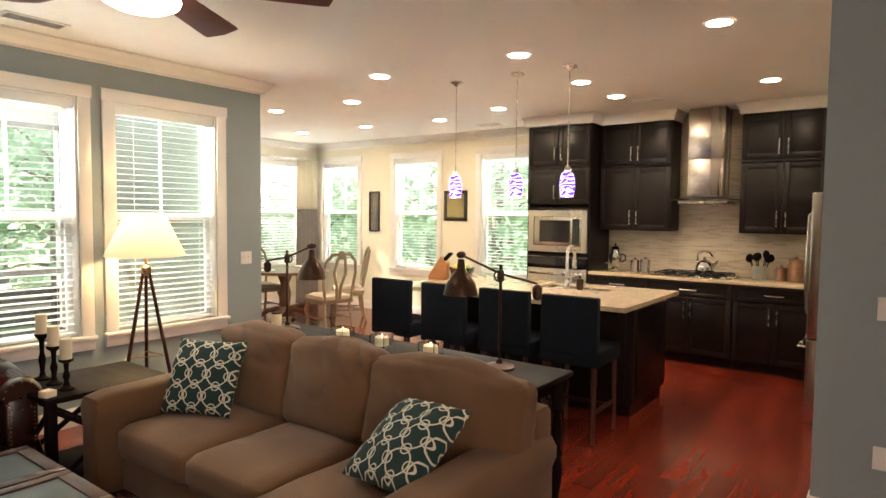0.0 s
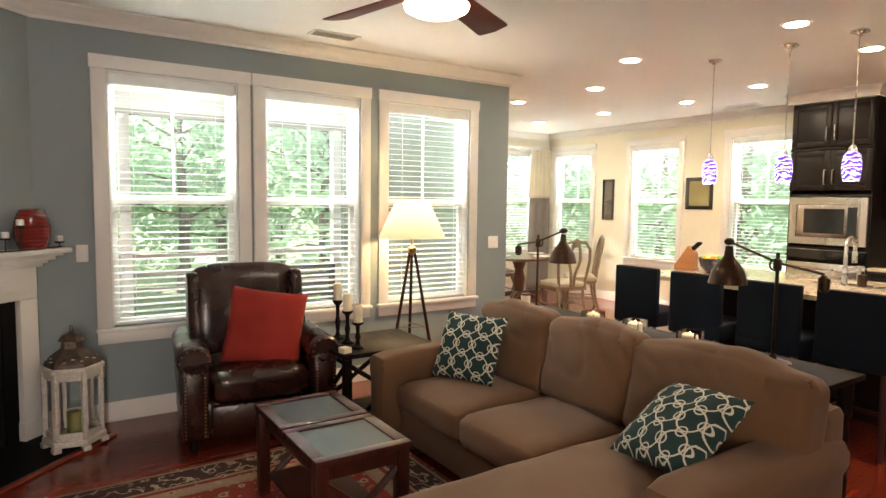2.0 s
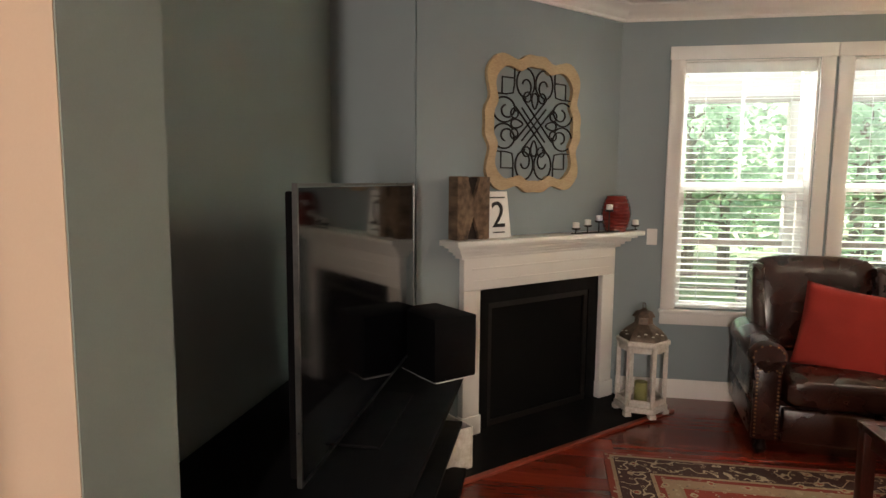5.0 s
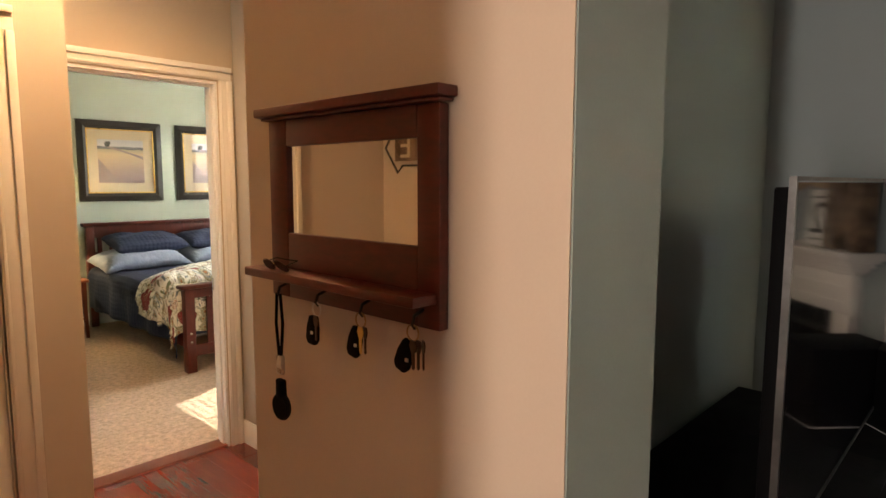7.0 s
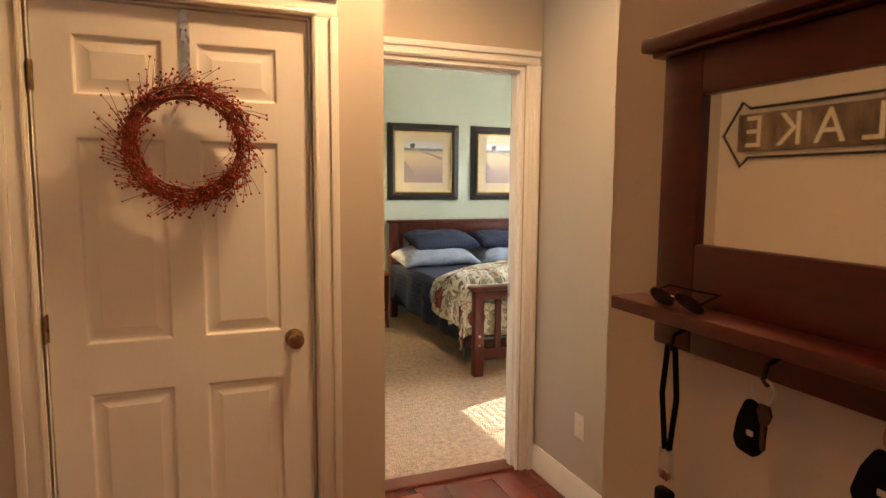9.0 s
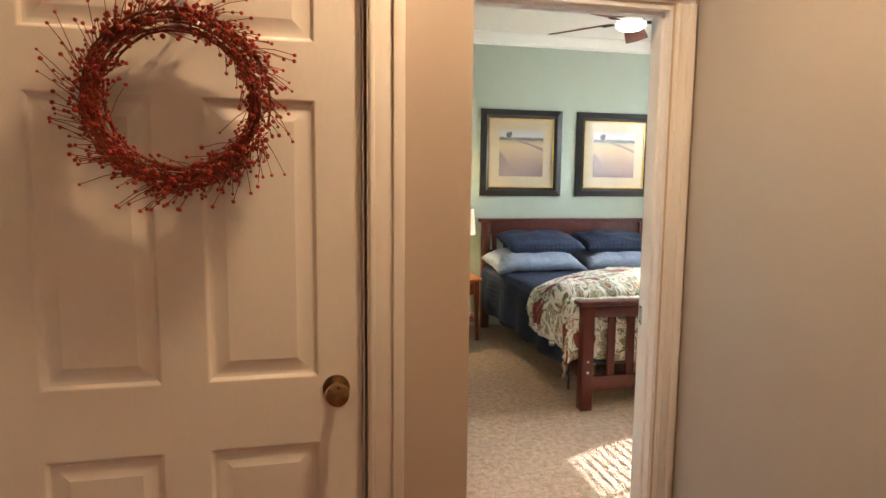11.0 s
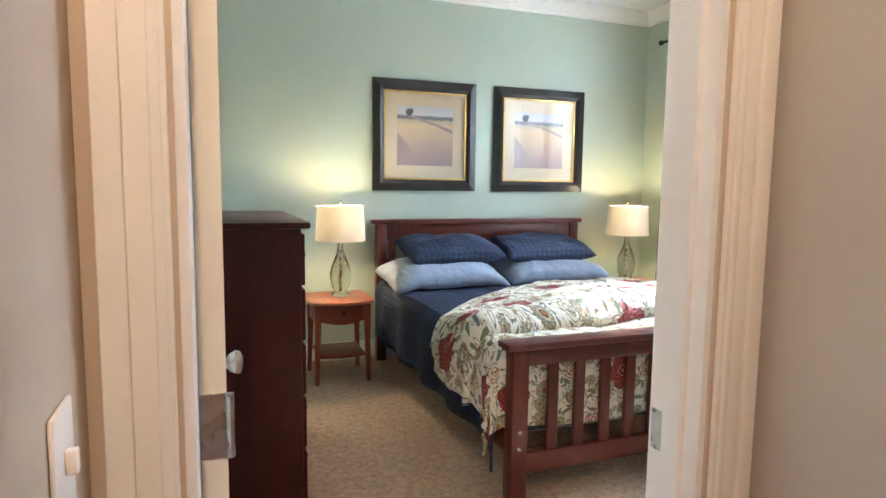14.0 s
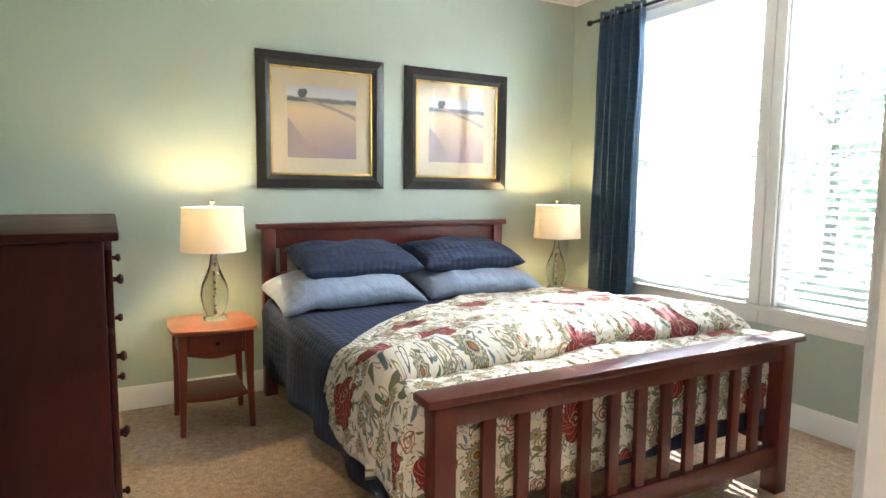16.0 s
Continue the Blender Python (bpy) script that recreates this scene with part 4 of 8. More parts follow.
def drape(name, x0, x1, y0, y1, top, ztop, side, foot, material, label, category, bulge=0.02, wrinkle=0.012, nu=70, nv=60, thick=0.012, seed=0, flare=0.03):
    """A cloth laid over the bed: side and foot are functions of the place along the edge that give how far it hangs."""
    bm, vs = bmesh.new(), {}
    w, ln = x1 - x0, None
    for i in range(nu + 1):
        for j in range(nv + 1):
            u = i / nu
            yt = top(u)
            sl_, sr = side(0, j / nv), side(1, j / nv)
            s = -sl_ + u * (w + sl_ + sr)
            ft = foot(u)
            t = -ft + (j / nv) * (yt - y0 + ft) if yt > y0 else -ft + (j / nv) * (y0 - yt + ft)
            hs = max(0.0, -s, s - w)
            ht = max(0.0, -t)
            r = 0.07
            fall_s = max(0.0, hs - 0.02)
            x = x0 + min(max(s, 0), w) + (-1 if s < 0 else 1) * (0 if hs == 0 else min(hs, r) * 0.6 + flare * hs)
            y = y0 - max(t, 0) + (0 if ht == 0 else min(ht, r) * 0.35)
            edge = min(min(max(s, 0), w - min(max(s, 0), w)) / 0.15, max(t, 0) / 0.15, 1)
            puff = bulge * (0.3 + 0.7 * max(0, edge))
            nz = noise.noise(Vector((s * 3 + seed, t * 3, seed))) * wrinkle + noise.noise(Vector((s * 9 + seed, t * 7, seed + 4))) * wrinkle * 0.5
            z = ztop + puff + nz - hs - ht * (1 if hs == 0 else 0.3)
            fold = 0.02 * math.sin(y * 14 + seed) * min(hs * 3, 1)
            x += (fold + nz) * (1 if s > w / 2 else -1) * (1 if hs > 0 else 0)
            vs[i, j] = bm.verts.new((x, y + (nz * 1.0 if ht > 0 else 0), max(z, 0.05)))
    for i in range(nu):
        for j in range(nv):
            bm.faces.new((vs[i, j], vs[i + 1, j], vs[i + 1, j + 1], vs[i, j + 1]))
    bmesh.ops.recalc_face_normals(bm, faces=bm.faces)
    ob = tagged(new(name, mesh_of(name, bm, material, 180)), label, category)
    md = ob.modifiers.new("thickness", "SOLIDIFY")
    md.thickness, md.offset = thick, 0
    return ob


drape("quilt", BR - 0.02 + 0.04, BL - 0.02, -5.87, -8.0, lambda u: -7.95, 0.625, lambda e, v: 0.40, lambda u: 0.34, navy_quilt, "navy blue quilted coverlet spread over the bed", "quilt", bulge=0.012, wrinkle=0.008, seed=2)
BW = BL - BR
striped = nodes("striped_hem_cotton")[0]
hn, hl_ = striped.node_tree.nodes, striped.node_tree.links
htc, hwv, hrm = hn.new("ShaderNodeTexCoord"), hn.new("ShaderNodeTexWave"), hn.new("ShaderNodeValToRGB")
hwv.inputs["Scale"].default_value, hwv.inputs["Distortion"].default_value = 14, 0.6
hl_.new(htc.outputs["Object"], hwv.inputs["Vector"])
hrm.color_ramp.elements[0].position, hrm.color_ramp.elements[0].color = 0.10, (0.36, 0.32, 0.27, 1)
hrm.color_ramp.elements[1].position, hrm.color_ramp.elements[1].color = 0.22, (0.78, 0.74, 0.65, 1)
hl_.new(hwv.outputs["Fac"], hrm.inputs[0])
hl_.new(hrm.outputs[0], hn["Principled BSDF"].inputs["Base Color"])
hn["Principled BSDF"].inputs["Roughness"].default_value = 0.9


def bed_sheet(name, parent, material, back, front, top, right, left, tail, curl=0.0, thick=0.03, wrinkle=0.02, seed=0, nu=96, nv=56, label=""):
    """A thick cloth across the bed from its back line to its front line; right, left and tail give how far it hangs, curl rolls the front edge under."""
    bm, vs, uvs = bmesh.new(), {}, {}
    lay = bm.loops.layers.uv.new("cloth")
    for i in range(nu + 1):
        for j in range(nv + 1):
            v = j / nv
            r_, l_ = right(v), left(v)
            q = -r_ + i / nu * (BW + r_ + l_)
            c = min(max(q, 0.0), BW)
            u, h, side = c / BW, abs(q - c), (1 if q > c else -1)
            drop_len = tail(u)
            ya, yb = back(u), front(u)
            run_len = (yb - ya) + drop_len
            w = v * run_len
            y = ya + min(w, yb - ya)
            f = max(0.0, w - (yb - ya))
            p3 = Vector((q * 3.2 + seed, w * 3.2, seed))
            nz = wrinkle * (noise.noise(p3) + 0.55 * (1 - 2 * abs(noise.noise(p3 * 2.3 + Vector((3, 1, 0))))) + 0.25 * noise.noise(p3 * 6))
            z = top(u, min(w / (yb - ya), 1.0)) + nz
            if curl and v > 0.86:
                ph = (v - 0.86) / 0.14 * 2.7
                y = ya + 0.86 * (yb - ya) + curl * math.sin(min(ph, 1.571)) + 0.14 * (yb - ya) * min(1, ph / 1.571) - 0.5 * curl * max(0, 1 - math.sin(ph) if ph > 1.571 else 0)
                z -= curl * (1 - math.cos(ph))
            y += 0.03 * (1 - math.exp(-f / 0.04)) * (0 if curl else 1) + (nz * 0.4 if f > 0 else 0)
            z -= max(0.0, math.hypot(f, h) - 0.02 * (1 - math.exp(-(f + h) / 0.03)))
            x = BR + c + side * (0.055 * (1 - math.exp(-h / 0.05)) + 0.10 * h + (0.9 * nz + 0.012 * math.sin(y * 13 + seed)) * min(1, h * 6))
            uvs[i, j] = (q, ya + w)
            vs[i, j] = bm.verts.new((x, min(y, -5.835) if abs(h) < 0.02 else y, max(z, 0.03)))
    for i in range(nu):
        for j in range(nv):
            ids = ((i, j), (i + 1, j), (i + 1, j + 1), (i, j + 1))
            for loop, key in zip(bm.faces.new([vs[a] for a in ids]).loops, ids):
                loop[lay].uv = uvs[key]
    bmesh.ops.recalc_face_normals(bm, faces=bm.faces)
    ob = part(name, bm, material, parent, label, smooth=180)
    md = ob.modifiers.new("thickness", "SOLIDIFY")
    md.thickness, md.offset = thick, 0
    return ob


def back_line(u):
    return -7.30 + 0.82 * u ** 2.8


duvet = thing("duvet", (0, 0, 0), 0, "cream floral paisley duvet folded over the foot of the bed", "duvet")
bed_sheet("lower_layer", duvet, duvet_cloth, lambda u: -6.45, lambda u: -5.875, lambda u, v: 0.665, lambda v: 0.28, lambda v: 0.30, lambda u: 0.33 + 0.06 * u - 0.03 * math.sin(u * 7), thick=0.03, wrinkle=0.018, seed=7)
bed_sheet("upper_layer", duvet, duvet_cloth, back_line, lambda u: -6.06 - 0.05 * math.sin(u * 3.1), lambda u, v: 0.652 + 0.095 * min(1, 1.15 * v) ** 1.1 + 0.02 * math.sin(3.1 * u), lambda v: 0.26, lambda v: 0.20 + 0.12 * v, lambda u: 0.0, curl=0.05, thick=0.035, wrinkle=0.022, seed=3, label="folded-back top half of the duvet")
bed_sheet("hem_band", duvet, striped, lambda u: back_line(u) - 0.065, lambda u: back_line(u) + 0.02, lambda u, v: 0.668 + 0.006 * v, lambda v: 0.1, lambda v: 0.19, lambda u: 0.0, thick=0.006, wrinkle=0.006, seed=5, nu=70, nv=6, label="narrow striped cotton hem")


def bed_pillow(at, turn, tilt, sx, sy, sz, material, label, seed, droop=0.0):
    bm = pillow(sx, sy, sz, 0.34, 28, seed=seed)
    for v in bm.verts:
        v.co.z += 0.010 * noise.noise(v.co * 8 + Vector((seed, 0, 0))) + 0.012 * (0.5 - abs(noise.noise(Vector((v.co.x * 6, v.co.y * 11, seed))))) * (abs(v.co.x) / sx * 2) ** 2
        v.co.z -= droop * max(0.0, abs(v.co.x) / sx * 2 - 0.55) ** 1.5
    ob = tagged(new("pillow", mesh_of("pillow", bm, material, 180)), label, "pillow", "pillows on the bed")
    ob.matrix_basis = pose(*at, tilt, 0, turn)
    return ob


bed_pillow((-2.81, -7.63, 0.735), 2, -9, 0.88, 0.52, 0.17, pale_blue, "pale blue pillow lying on the navy quilt", 1, 0.22)
bed_pillow((-3.68, -7.63, 0.73), -2, -9, 0.84, 0.52, 0.17, pale_blue, "pale blue pillow lying on the navy quilt", 2, 0.12)
bed_pillow((-2.90, -7.74, 0.878), 2, -12, 0.74, 0.46, 0.19, navy_quilt, "navy blue quilted pillow resting on a pale one", 3)
bed_pillow((-3.66, -7.74, 0.875), -1, -12, 0.74, 0.46, 0.18, navy_quilt, "navy blue quilted pillow resting on a pale one", 4)


def nightstand(at, label):
    t = thing("nightstand", at, 0, label, "nightstand", "nightstands")
    top = [(-0.198, -0.22), (0.198, -0.22), (0.215, -0.19), (0.226, 0.02), (0.215, 0.17)] + [(0.203 - 0.406 * k / 10, 0.19 + 0.045 * math.sin(math.pi * k / 10)) for k in range(0, 11)] + [(-0.215, 0.17), (-0.226, 0.02), (-0.215, -0.19)]
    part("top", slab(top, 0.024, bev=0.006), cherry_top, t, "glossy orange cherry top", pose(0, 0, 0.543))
    for x in (-0.167, 0.167):
        for y in (-0.18, 0.155):
            leg = bmesh.new()
            quads = [[leg.verts.new((x * k + dx * r, y * k + dy * r, z)) for dx, dy in ((-1, -1), (1, -1), (1, 1), (-1, 1))] for z, r, k in ((0.0, 0.013, 1.06), (0.28, 0.017, 1.01), (0.40, 0.021, 1.0), (0.543, 0.021, 1.0))]
            for qa, qb in zip(quads, quads[1:]):
                for k in range(4):
                    leg.faces.new((qa[k], qa[(k + 1) % 4], qb[(k + 1) % 4], qb[k]))
            leg.faces.new(quads[0][::-1])
            leg.faces.new(quads[-1])
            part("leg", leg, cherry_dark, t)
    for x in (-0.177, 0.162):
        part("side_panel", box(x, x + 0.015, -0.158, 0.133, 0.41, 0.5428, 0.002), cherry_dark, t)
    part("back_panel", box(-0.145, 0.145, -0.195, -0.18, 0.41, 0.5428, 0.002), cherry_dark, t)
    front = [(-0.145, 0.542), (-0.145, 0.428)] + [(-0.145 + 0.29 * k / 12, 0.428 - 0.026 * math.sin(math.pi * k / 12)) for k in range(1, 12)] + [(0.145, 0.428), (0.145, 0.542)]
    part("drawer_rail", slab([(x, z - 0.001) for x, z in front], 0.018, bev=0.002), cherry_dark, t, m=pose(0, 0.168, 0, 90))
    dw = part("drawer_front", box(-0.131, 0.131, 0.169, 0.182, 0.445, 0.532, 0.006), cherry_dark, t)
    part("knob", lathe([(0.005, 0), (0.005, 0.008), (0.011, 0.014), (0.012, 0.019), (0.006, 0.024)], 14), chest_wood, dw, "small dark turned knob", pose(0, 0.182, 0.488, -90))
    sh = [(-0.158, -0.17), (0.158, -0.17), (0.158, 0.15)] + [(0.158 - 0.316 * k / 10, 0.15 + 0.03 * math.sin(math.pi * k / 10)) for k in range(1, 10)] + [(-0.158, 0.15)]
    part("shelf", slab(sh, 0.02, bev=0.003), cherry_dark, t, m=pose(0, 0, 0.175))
    return t


ns1 = nightstand((-2.075, -7.74, 0.004), "cherry wood nightstand with one drawer beside the bed")
copy_thing(ns1, pose(-4.53, -7.74, 0.004))
smoke_glass = glassy("smoky_glass", (0.62, 0.63, 0.55), 0.02, False)
clear_glass = glassy("clear_glass", (1, 1, 1), 0.0, False)
thin_glass = glassy("thin_clear_glass", (0.97, 0.98, 0.97))
thin_glass.node_tree.nodes["Principled BSDF"].inputs["IOR"].default_value = 1.08


def table_lamp(at, label):
    t = thing("table_lamp", at, 0, label, "lamp", "bedside lamps")
    part("base", lathe([(0.062, 0), (0.064, 0.012), (0.058, 0.026)], 24), clear_glass, t, "clear glass foot")
    prof = [(0.045, 0.027), (0.06, 0.06), (0.073, 0.11), (0.076, 0.15), (0.066, 0.2), (0.045, 0.25), (0.026, 0.30), (0.019, 0.35), (0.02, 0.37)]
    b = part("body", lathe(prof, 28), smoke_glass, t, "smoky green glass bottle-shaped body")
    b.visible_shadow = False
    part("stem", tube([(0, 0, 0.028), (0, 0, 0.42)], 0.006, 8), nickel, t)
    part("collar", lathe([(0.021, 0.37), (0.023, 0.375), (0.02, 0.39), (0.012, 0.40)], 20), nickel, t)
    part("shade", lathe([(0.172, 0.385), (0.158, 0.625)], 40, caps=False), shade_linen, t, "glowing cream drum shade")
    part("finial", lathe([(0.004, 0.60), (0.005, 0.632), (0.014, 0.64), (0.016, 0.652), (0.008, 0.664)], 14), clear_glass, t)
    part("harp", tube([(0, 0, 0.41), (0.05, 0, 0.45), (0.05, 0, 0.56), (0, 0, 0.61)], 0.002, 5), nickel, t)
    return t


l1 = table_lamp((-2.10, -7.78, 0.5715), "glass table lamp with cream shade, lit, on the nightstand")
copy_thing(l1, pose(-4.50, -7.78, 0.5715))
for x in (-2.10, -4.50):
    bulb("lamp_bulb", (x, -7.78, 1.12), 4.6, (1, 0.70, 0.32), 0.03)

chest = thing("chest_of_drawers", (-1.06, -6.42, 0.004), 90, "tall dark mahogany chest of drawers with knobs", "chest")
cw = 0.49
part("carcase", box(-cw, cw, 0.0, 0.53, 0.06, 1.175, 0.003), chest_wood, chest)
part("top", box(-cw - 0.02, cw + 0.02, -0.0, 0.565, 1.176, 1.20, 0.007), chest_wood, chest)
part("plinth", box(-cw, cw, 0.0, 0.50, 0.0, 0.06), chest_wood, chest)
for k in range(5):
    z0 = 0.08 + k * 0.218
    dr = part("drawer_front", box(-cw + 0.025, cw - 0.025, 0.531, 0.548, z0, z0 + 0.20, 0.004), chest_wood, chest)
    for x in (-0.28, 0.28):
        part("knob", lathe([(0.008, 0), (0.007, 0.008), (0.014, 0.014), (0.015, 0.02), (0.009, 0.026)], 14), chest_wood, dr, "round turned wooden knob", pose(x, 0.548, z0 + 0.1, -90))

black_frame = surf("black_frame", (0.012, 0.011, 0.011), (0.02, 0.018, 0.016), 0.3, scale=8, bump=0.04)
gold = surf("gilt", (0.75, 0.5, 0.16), (0.55, 0.35, 0.1), 0.3, 1.0, scale=20)
mat_board = surf("mat_board", (0.62, 0.53, 0.38), (0.6, 0.51, 0.36), 0.9, scale=3, fine=200, bump=0.05)
pic_glass = glassy("picture_glass", (1, 1, 1), 0.0, False)


def painting(name):
    """Hazy field under a pale sky with a band of trees."""
    m, n, l, p = nodes(name)
    tc, sp_, ramp, nz, add = n.new("ShaderNodeTexCoord"), n.new("ShaderNodeSeparateXYZ"), n.new("ShaderNodeValToRGB"), n.new("ShaderNodeTexNoise"), n.new("ShaderNodeMath")
    l.new(tc.outputs["Generated"], sp_.inputs[0])
    nz.inputs["Scale"].default_value = 6
    l.new(tc.outputs["Generated"], nz.inputs["Vector"])
    add.operation = "MULTIPLY_ADD"
    add.inputs[1].default_value = 0.06
    l.new(nz.outputs[0], add.inputs[0])
    l.new(sp_.outputs["Z"], add.inputs[2])
    el = ramp.color_ramp.elements
    el[0].position, el[0].color = 0.0, (0.30, 0.22, 0.24, 1)
    el[1].position, el[1].color = 1.0, (0.52, 0.53, 0.58, 1)
    for pos, c in ((0.35, (0.42, 0.31, 0.26, 1)), (0.7, (0.62, 0.48, 0.30, 1)), (0.80, (0.45, 0.40, 0.28, 1)), (0.82, (0.14, 0.15, 0.17, 1)), (0.86, (0.2, 0.21, 0.24, 1)), (0.88, (0.6, 0.6, 0.62, 1))):
        e = el.new(pos)
        e.color = c
    l.new(add.outputs[0], ramp.inputs[0])
    l.new(ramp.outputs[0], p.inputs["Base Color"])
    p.inputs["Roughness"].default_value = 0.8
    return m


field = painting("field_painting")
paint_mauve = surf("mauve_paint", (0.30, 0.23, 0.24), (0.36, 0.28, 0.26), 0.8, scale=6, bump=0)
paint_dark = surf("tree_paint", (0.06, 0.07, 0.08), (0.09, 0.09, 0.1), 0.8, bump=0)


def framed(at, m, w, h, border, label, group="", pic=None, matw=0.17):
    """A framed picture; x along the wall, y out of it."""
    t = thing("framed_picture", at, 0, label, "picture", group)
    t.matrix_basis = m
    bm = bmesh.new()
    o, i = (w / 2, h / 2), (w / 2 - border, h / 2 - border)
    for prof in (0,):
        ring = [[(sx * a, yy, sz * b) for sx, sz in ((-1, -1), (1, -1), (1, 1), (-1, 1))] for a, b, yy in ((o[0], o[1], 0.001), (o[0], o[1], 0.022), (i[0] + border * 0.35, i[1] + border * 0.35, 0.034), (i[0], i[1], 0.02), (i[0], i[1], 0.004))]
        vr = [[bm.verts.new(c) for c in r] for r in ring]
        for a, b in zip(vr, vr[1:]):
            for k in range(4):
                bm.faces.new((a[k], a[(k + 1) % 4], b[(k + 1) % 4], b[k]))
        bmesh.ops.recalc_face_normals(bm, faces=bm.faces)
    part("frame", bm, black_frame, t, smooth=15)
    if matw:
        gl = bmesh.new()
        g = 0.012
        for a, b, c, d in ((-i[0], -i[0] + g, -i[1], i[1]), (i[0] - g, i[0], -i[1], i[1]), (-i[0] + g, i[0] - g, -i[1], -i[1] + g), (-i[0] + g, i[0] - g, i[1] - g, i[1])):
            bx(gl, a, b, 0.008, 0.021, c, d, 0.002)
        part("fillet", gl, gold, t, "thin gilt inner fillet")
        part("mat", box(-i[0] + g, i[0] - g, 0.003, 0.007, -i[1] + g, i[1] - g), mat_board, t, "tan mat board")
        q = (i[0] - matw, i[1] - matw * 1.02)
        part("print", box(-q[0], q[0], 0.0075, 0.009, -q[1], q[1]), pic, t, "hazy landscape print")
        streak = slab([(q[0] * 0.62, q[1] * 0.64), (-q[0] * 0.4, q[1] * 0.34), (-q[0] * 0.98, q[1] * 0.10), (-q[0] * 0.98, q[1] * 0.24), (q[0] * 0.5, q[1] * 0.70)], 0.0006)
        part("painted_shadow", streak, paint_mauve, t, m=pose(0, 0.0096, 0, 90))
        part("painted_shadow", slab([(q[0] * 0.985, -q[1] * 0.985), (q[0] * 0.985, q[1] * 0.1), (q[0] * 0.1, -q[1] * 0.985)], 0.0004), paint_mauve, t, m=pose(0, 0.0095, 0, 90))
        ed = bmesh.new()
        for k in range(7):
            x = -q[0] * 0.55 + k * 0.016
            bmesh.ops.create_uvsphere(ed, u_segments=8, v_segments=5, radius=0.012 + 0.008 * (k % 2), matrix=Matrix.Translation((-x * 0 + (q[0] * 0.62 - 0.012 * (k % 3)), 0.0092, q[1] * 0.72 + 0.01 * k * 0.5)) @ Matrix.Diagonal((1, 0.05, 1, 1)))
        part("painted_tree", ed, paint_dark, t)
    else:
        part("print", box(-i[0], i[0], 0.003, 0.007, -i[1], i[1]), pic, t)
    gp = part("glazing", box(-i[0] + 0.001, i[0] - 0.001, 0.0125, 0.0145, -i[1] + 0.001, i[1] - 0.001), pic_glass, t)
    gp.visible_shadow = False
    return t


PB = "square landscape print in a wide black and gilt frame"
framed((0, 0, 0), pose(-2.84, BY, 1.725, 0, 0, 0), 0.845, 0.845, 0.085, PB, "bedroom pictures", field, 0.108)
framed((0, 0, 0), pose(-3.845, BY, 1.725, 0, 0, 0), 0.845, 0.845, 0.085, PB, "bedroom pictures", field, 0.108)


def cloth_mat(name, c1, c2):
    return surf(name, c1, c2, 0.8, scale=9, stretch=(1, 1, 14), fine=40, bump=0.2, sheen=0.3)


teal = cloth_mat("navy_teal_curtain_cloth", (0.035, 0.085, 0.15), (0.015, 0.03, 0.065))


def curtain(name, m, w, z0, z1, folds, depth, material, label, group="", rings=None):
    """A hanging curtain; x along the wall, y out of it."""
    t = thing(name, (0, 0, 0), 0, label, "curtain", group)
    t.matrix_basis = m
    bm, n, rows = bmesh.new(), folds * 10, 14
    vs = {}
    for i in range(n + 1):
        for j in range(rows + 1):
            f = j / rows
            u = i / n
            ph = 2 * math.pi * folds * u
            wob = 0.012 * noise.noise(Vector((u * 5, f * 3, folds)))
            vs[i, j] = bm.verts.new((-w / 2 + w * u * (1 + 0.08 * f) + wob + 0.008 * math.sin(ph * 2), depth * (0.5 + 0.5 * math.sin(ph)) * (0.85 + 0.25 * f) + wob, z1 - (z1 - z0) * f))
    for i in range(n):
        for j in range(rows):
            bm.faces.new((vs[i, j], vs[i + 1, j], vs[i + 1, j + 1], vs[i, j + 1]))
    c = part("panel", bm, material, t, smooth=180)
    md = c.modifiers.new("thickness", "SOLIDIFY")
    md.thickness = 0.003
    if rings:
        for k in range(folds):
            u = (k + 0.25) / folds
            rg = [(0.0, 0.024 * math.cos(a * math.pi / 8), 0.024 * math.sin(a * math.pi / 8)) for a in range(16)]
            part("grommet", tube(rg, 0.005, 6, closed=True), nickel, t, m=pose(-w / 2 + w * u + 0.01, depth * 0.5, z1 - 0.045, 0, 0, 35))
    return t


curtain("curtain", pose(BX + 0.045, -7.55, 0, 0, 0, -90), 0.44, 0.03, 2.60, 6, 0.09, teal, "navy blue grommet curtain drawn beside the window", "", True)
rod = thing("curtain_rod", (BX + 0.09, 0, 2.555), 0, "dark metal curtain rod over the bedroom windows", "curtain rod")
part("rod", tube([(0, -7.85, 0), (0, -4.95, 0)], 0.011, 10), black_metal, rod)
part("finial", lathe([(0.011, 0), (0.02, 0.01), (0.022, 0.03), (0.01, 0.045)], 14), black_metal, rod, m=pose(0, -7.85, 0, 90))
for y in (-7.80, -6.43, -5.0):
    part("bracket", tube([(-0.09, y, 0.0), (0, y, 0.0)], 0.006, 6), black_metal, rod)

shelf = thing("wall_shelf", (-1.05, -6.62, 1.36), 0, "small white ledge shelf on the sage wall", "shelf")
part("ledge", box(-0.13, 0, -0.35, 0.35, 0, 0.03, 0.003), white_trim, shelf)
part("back", box(-0.018, 0, -0.35, 0.35, 0.03, 0.09, 0.003), white_trim, shelf)
fr = tagged(new("photo_frame", mesh_of("photo_frame", inset(bmesh.new(), 0.2, 0.28, 0.03, -0.009, 0.009), white_trim)), "white photo frame leaning on the ledge", "photo frame")
fr.matrix_basis = pose(-1.10, -6.55, 1.391, -12, 0, 90)


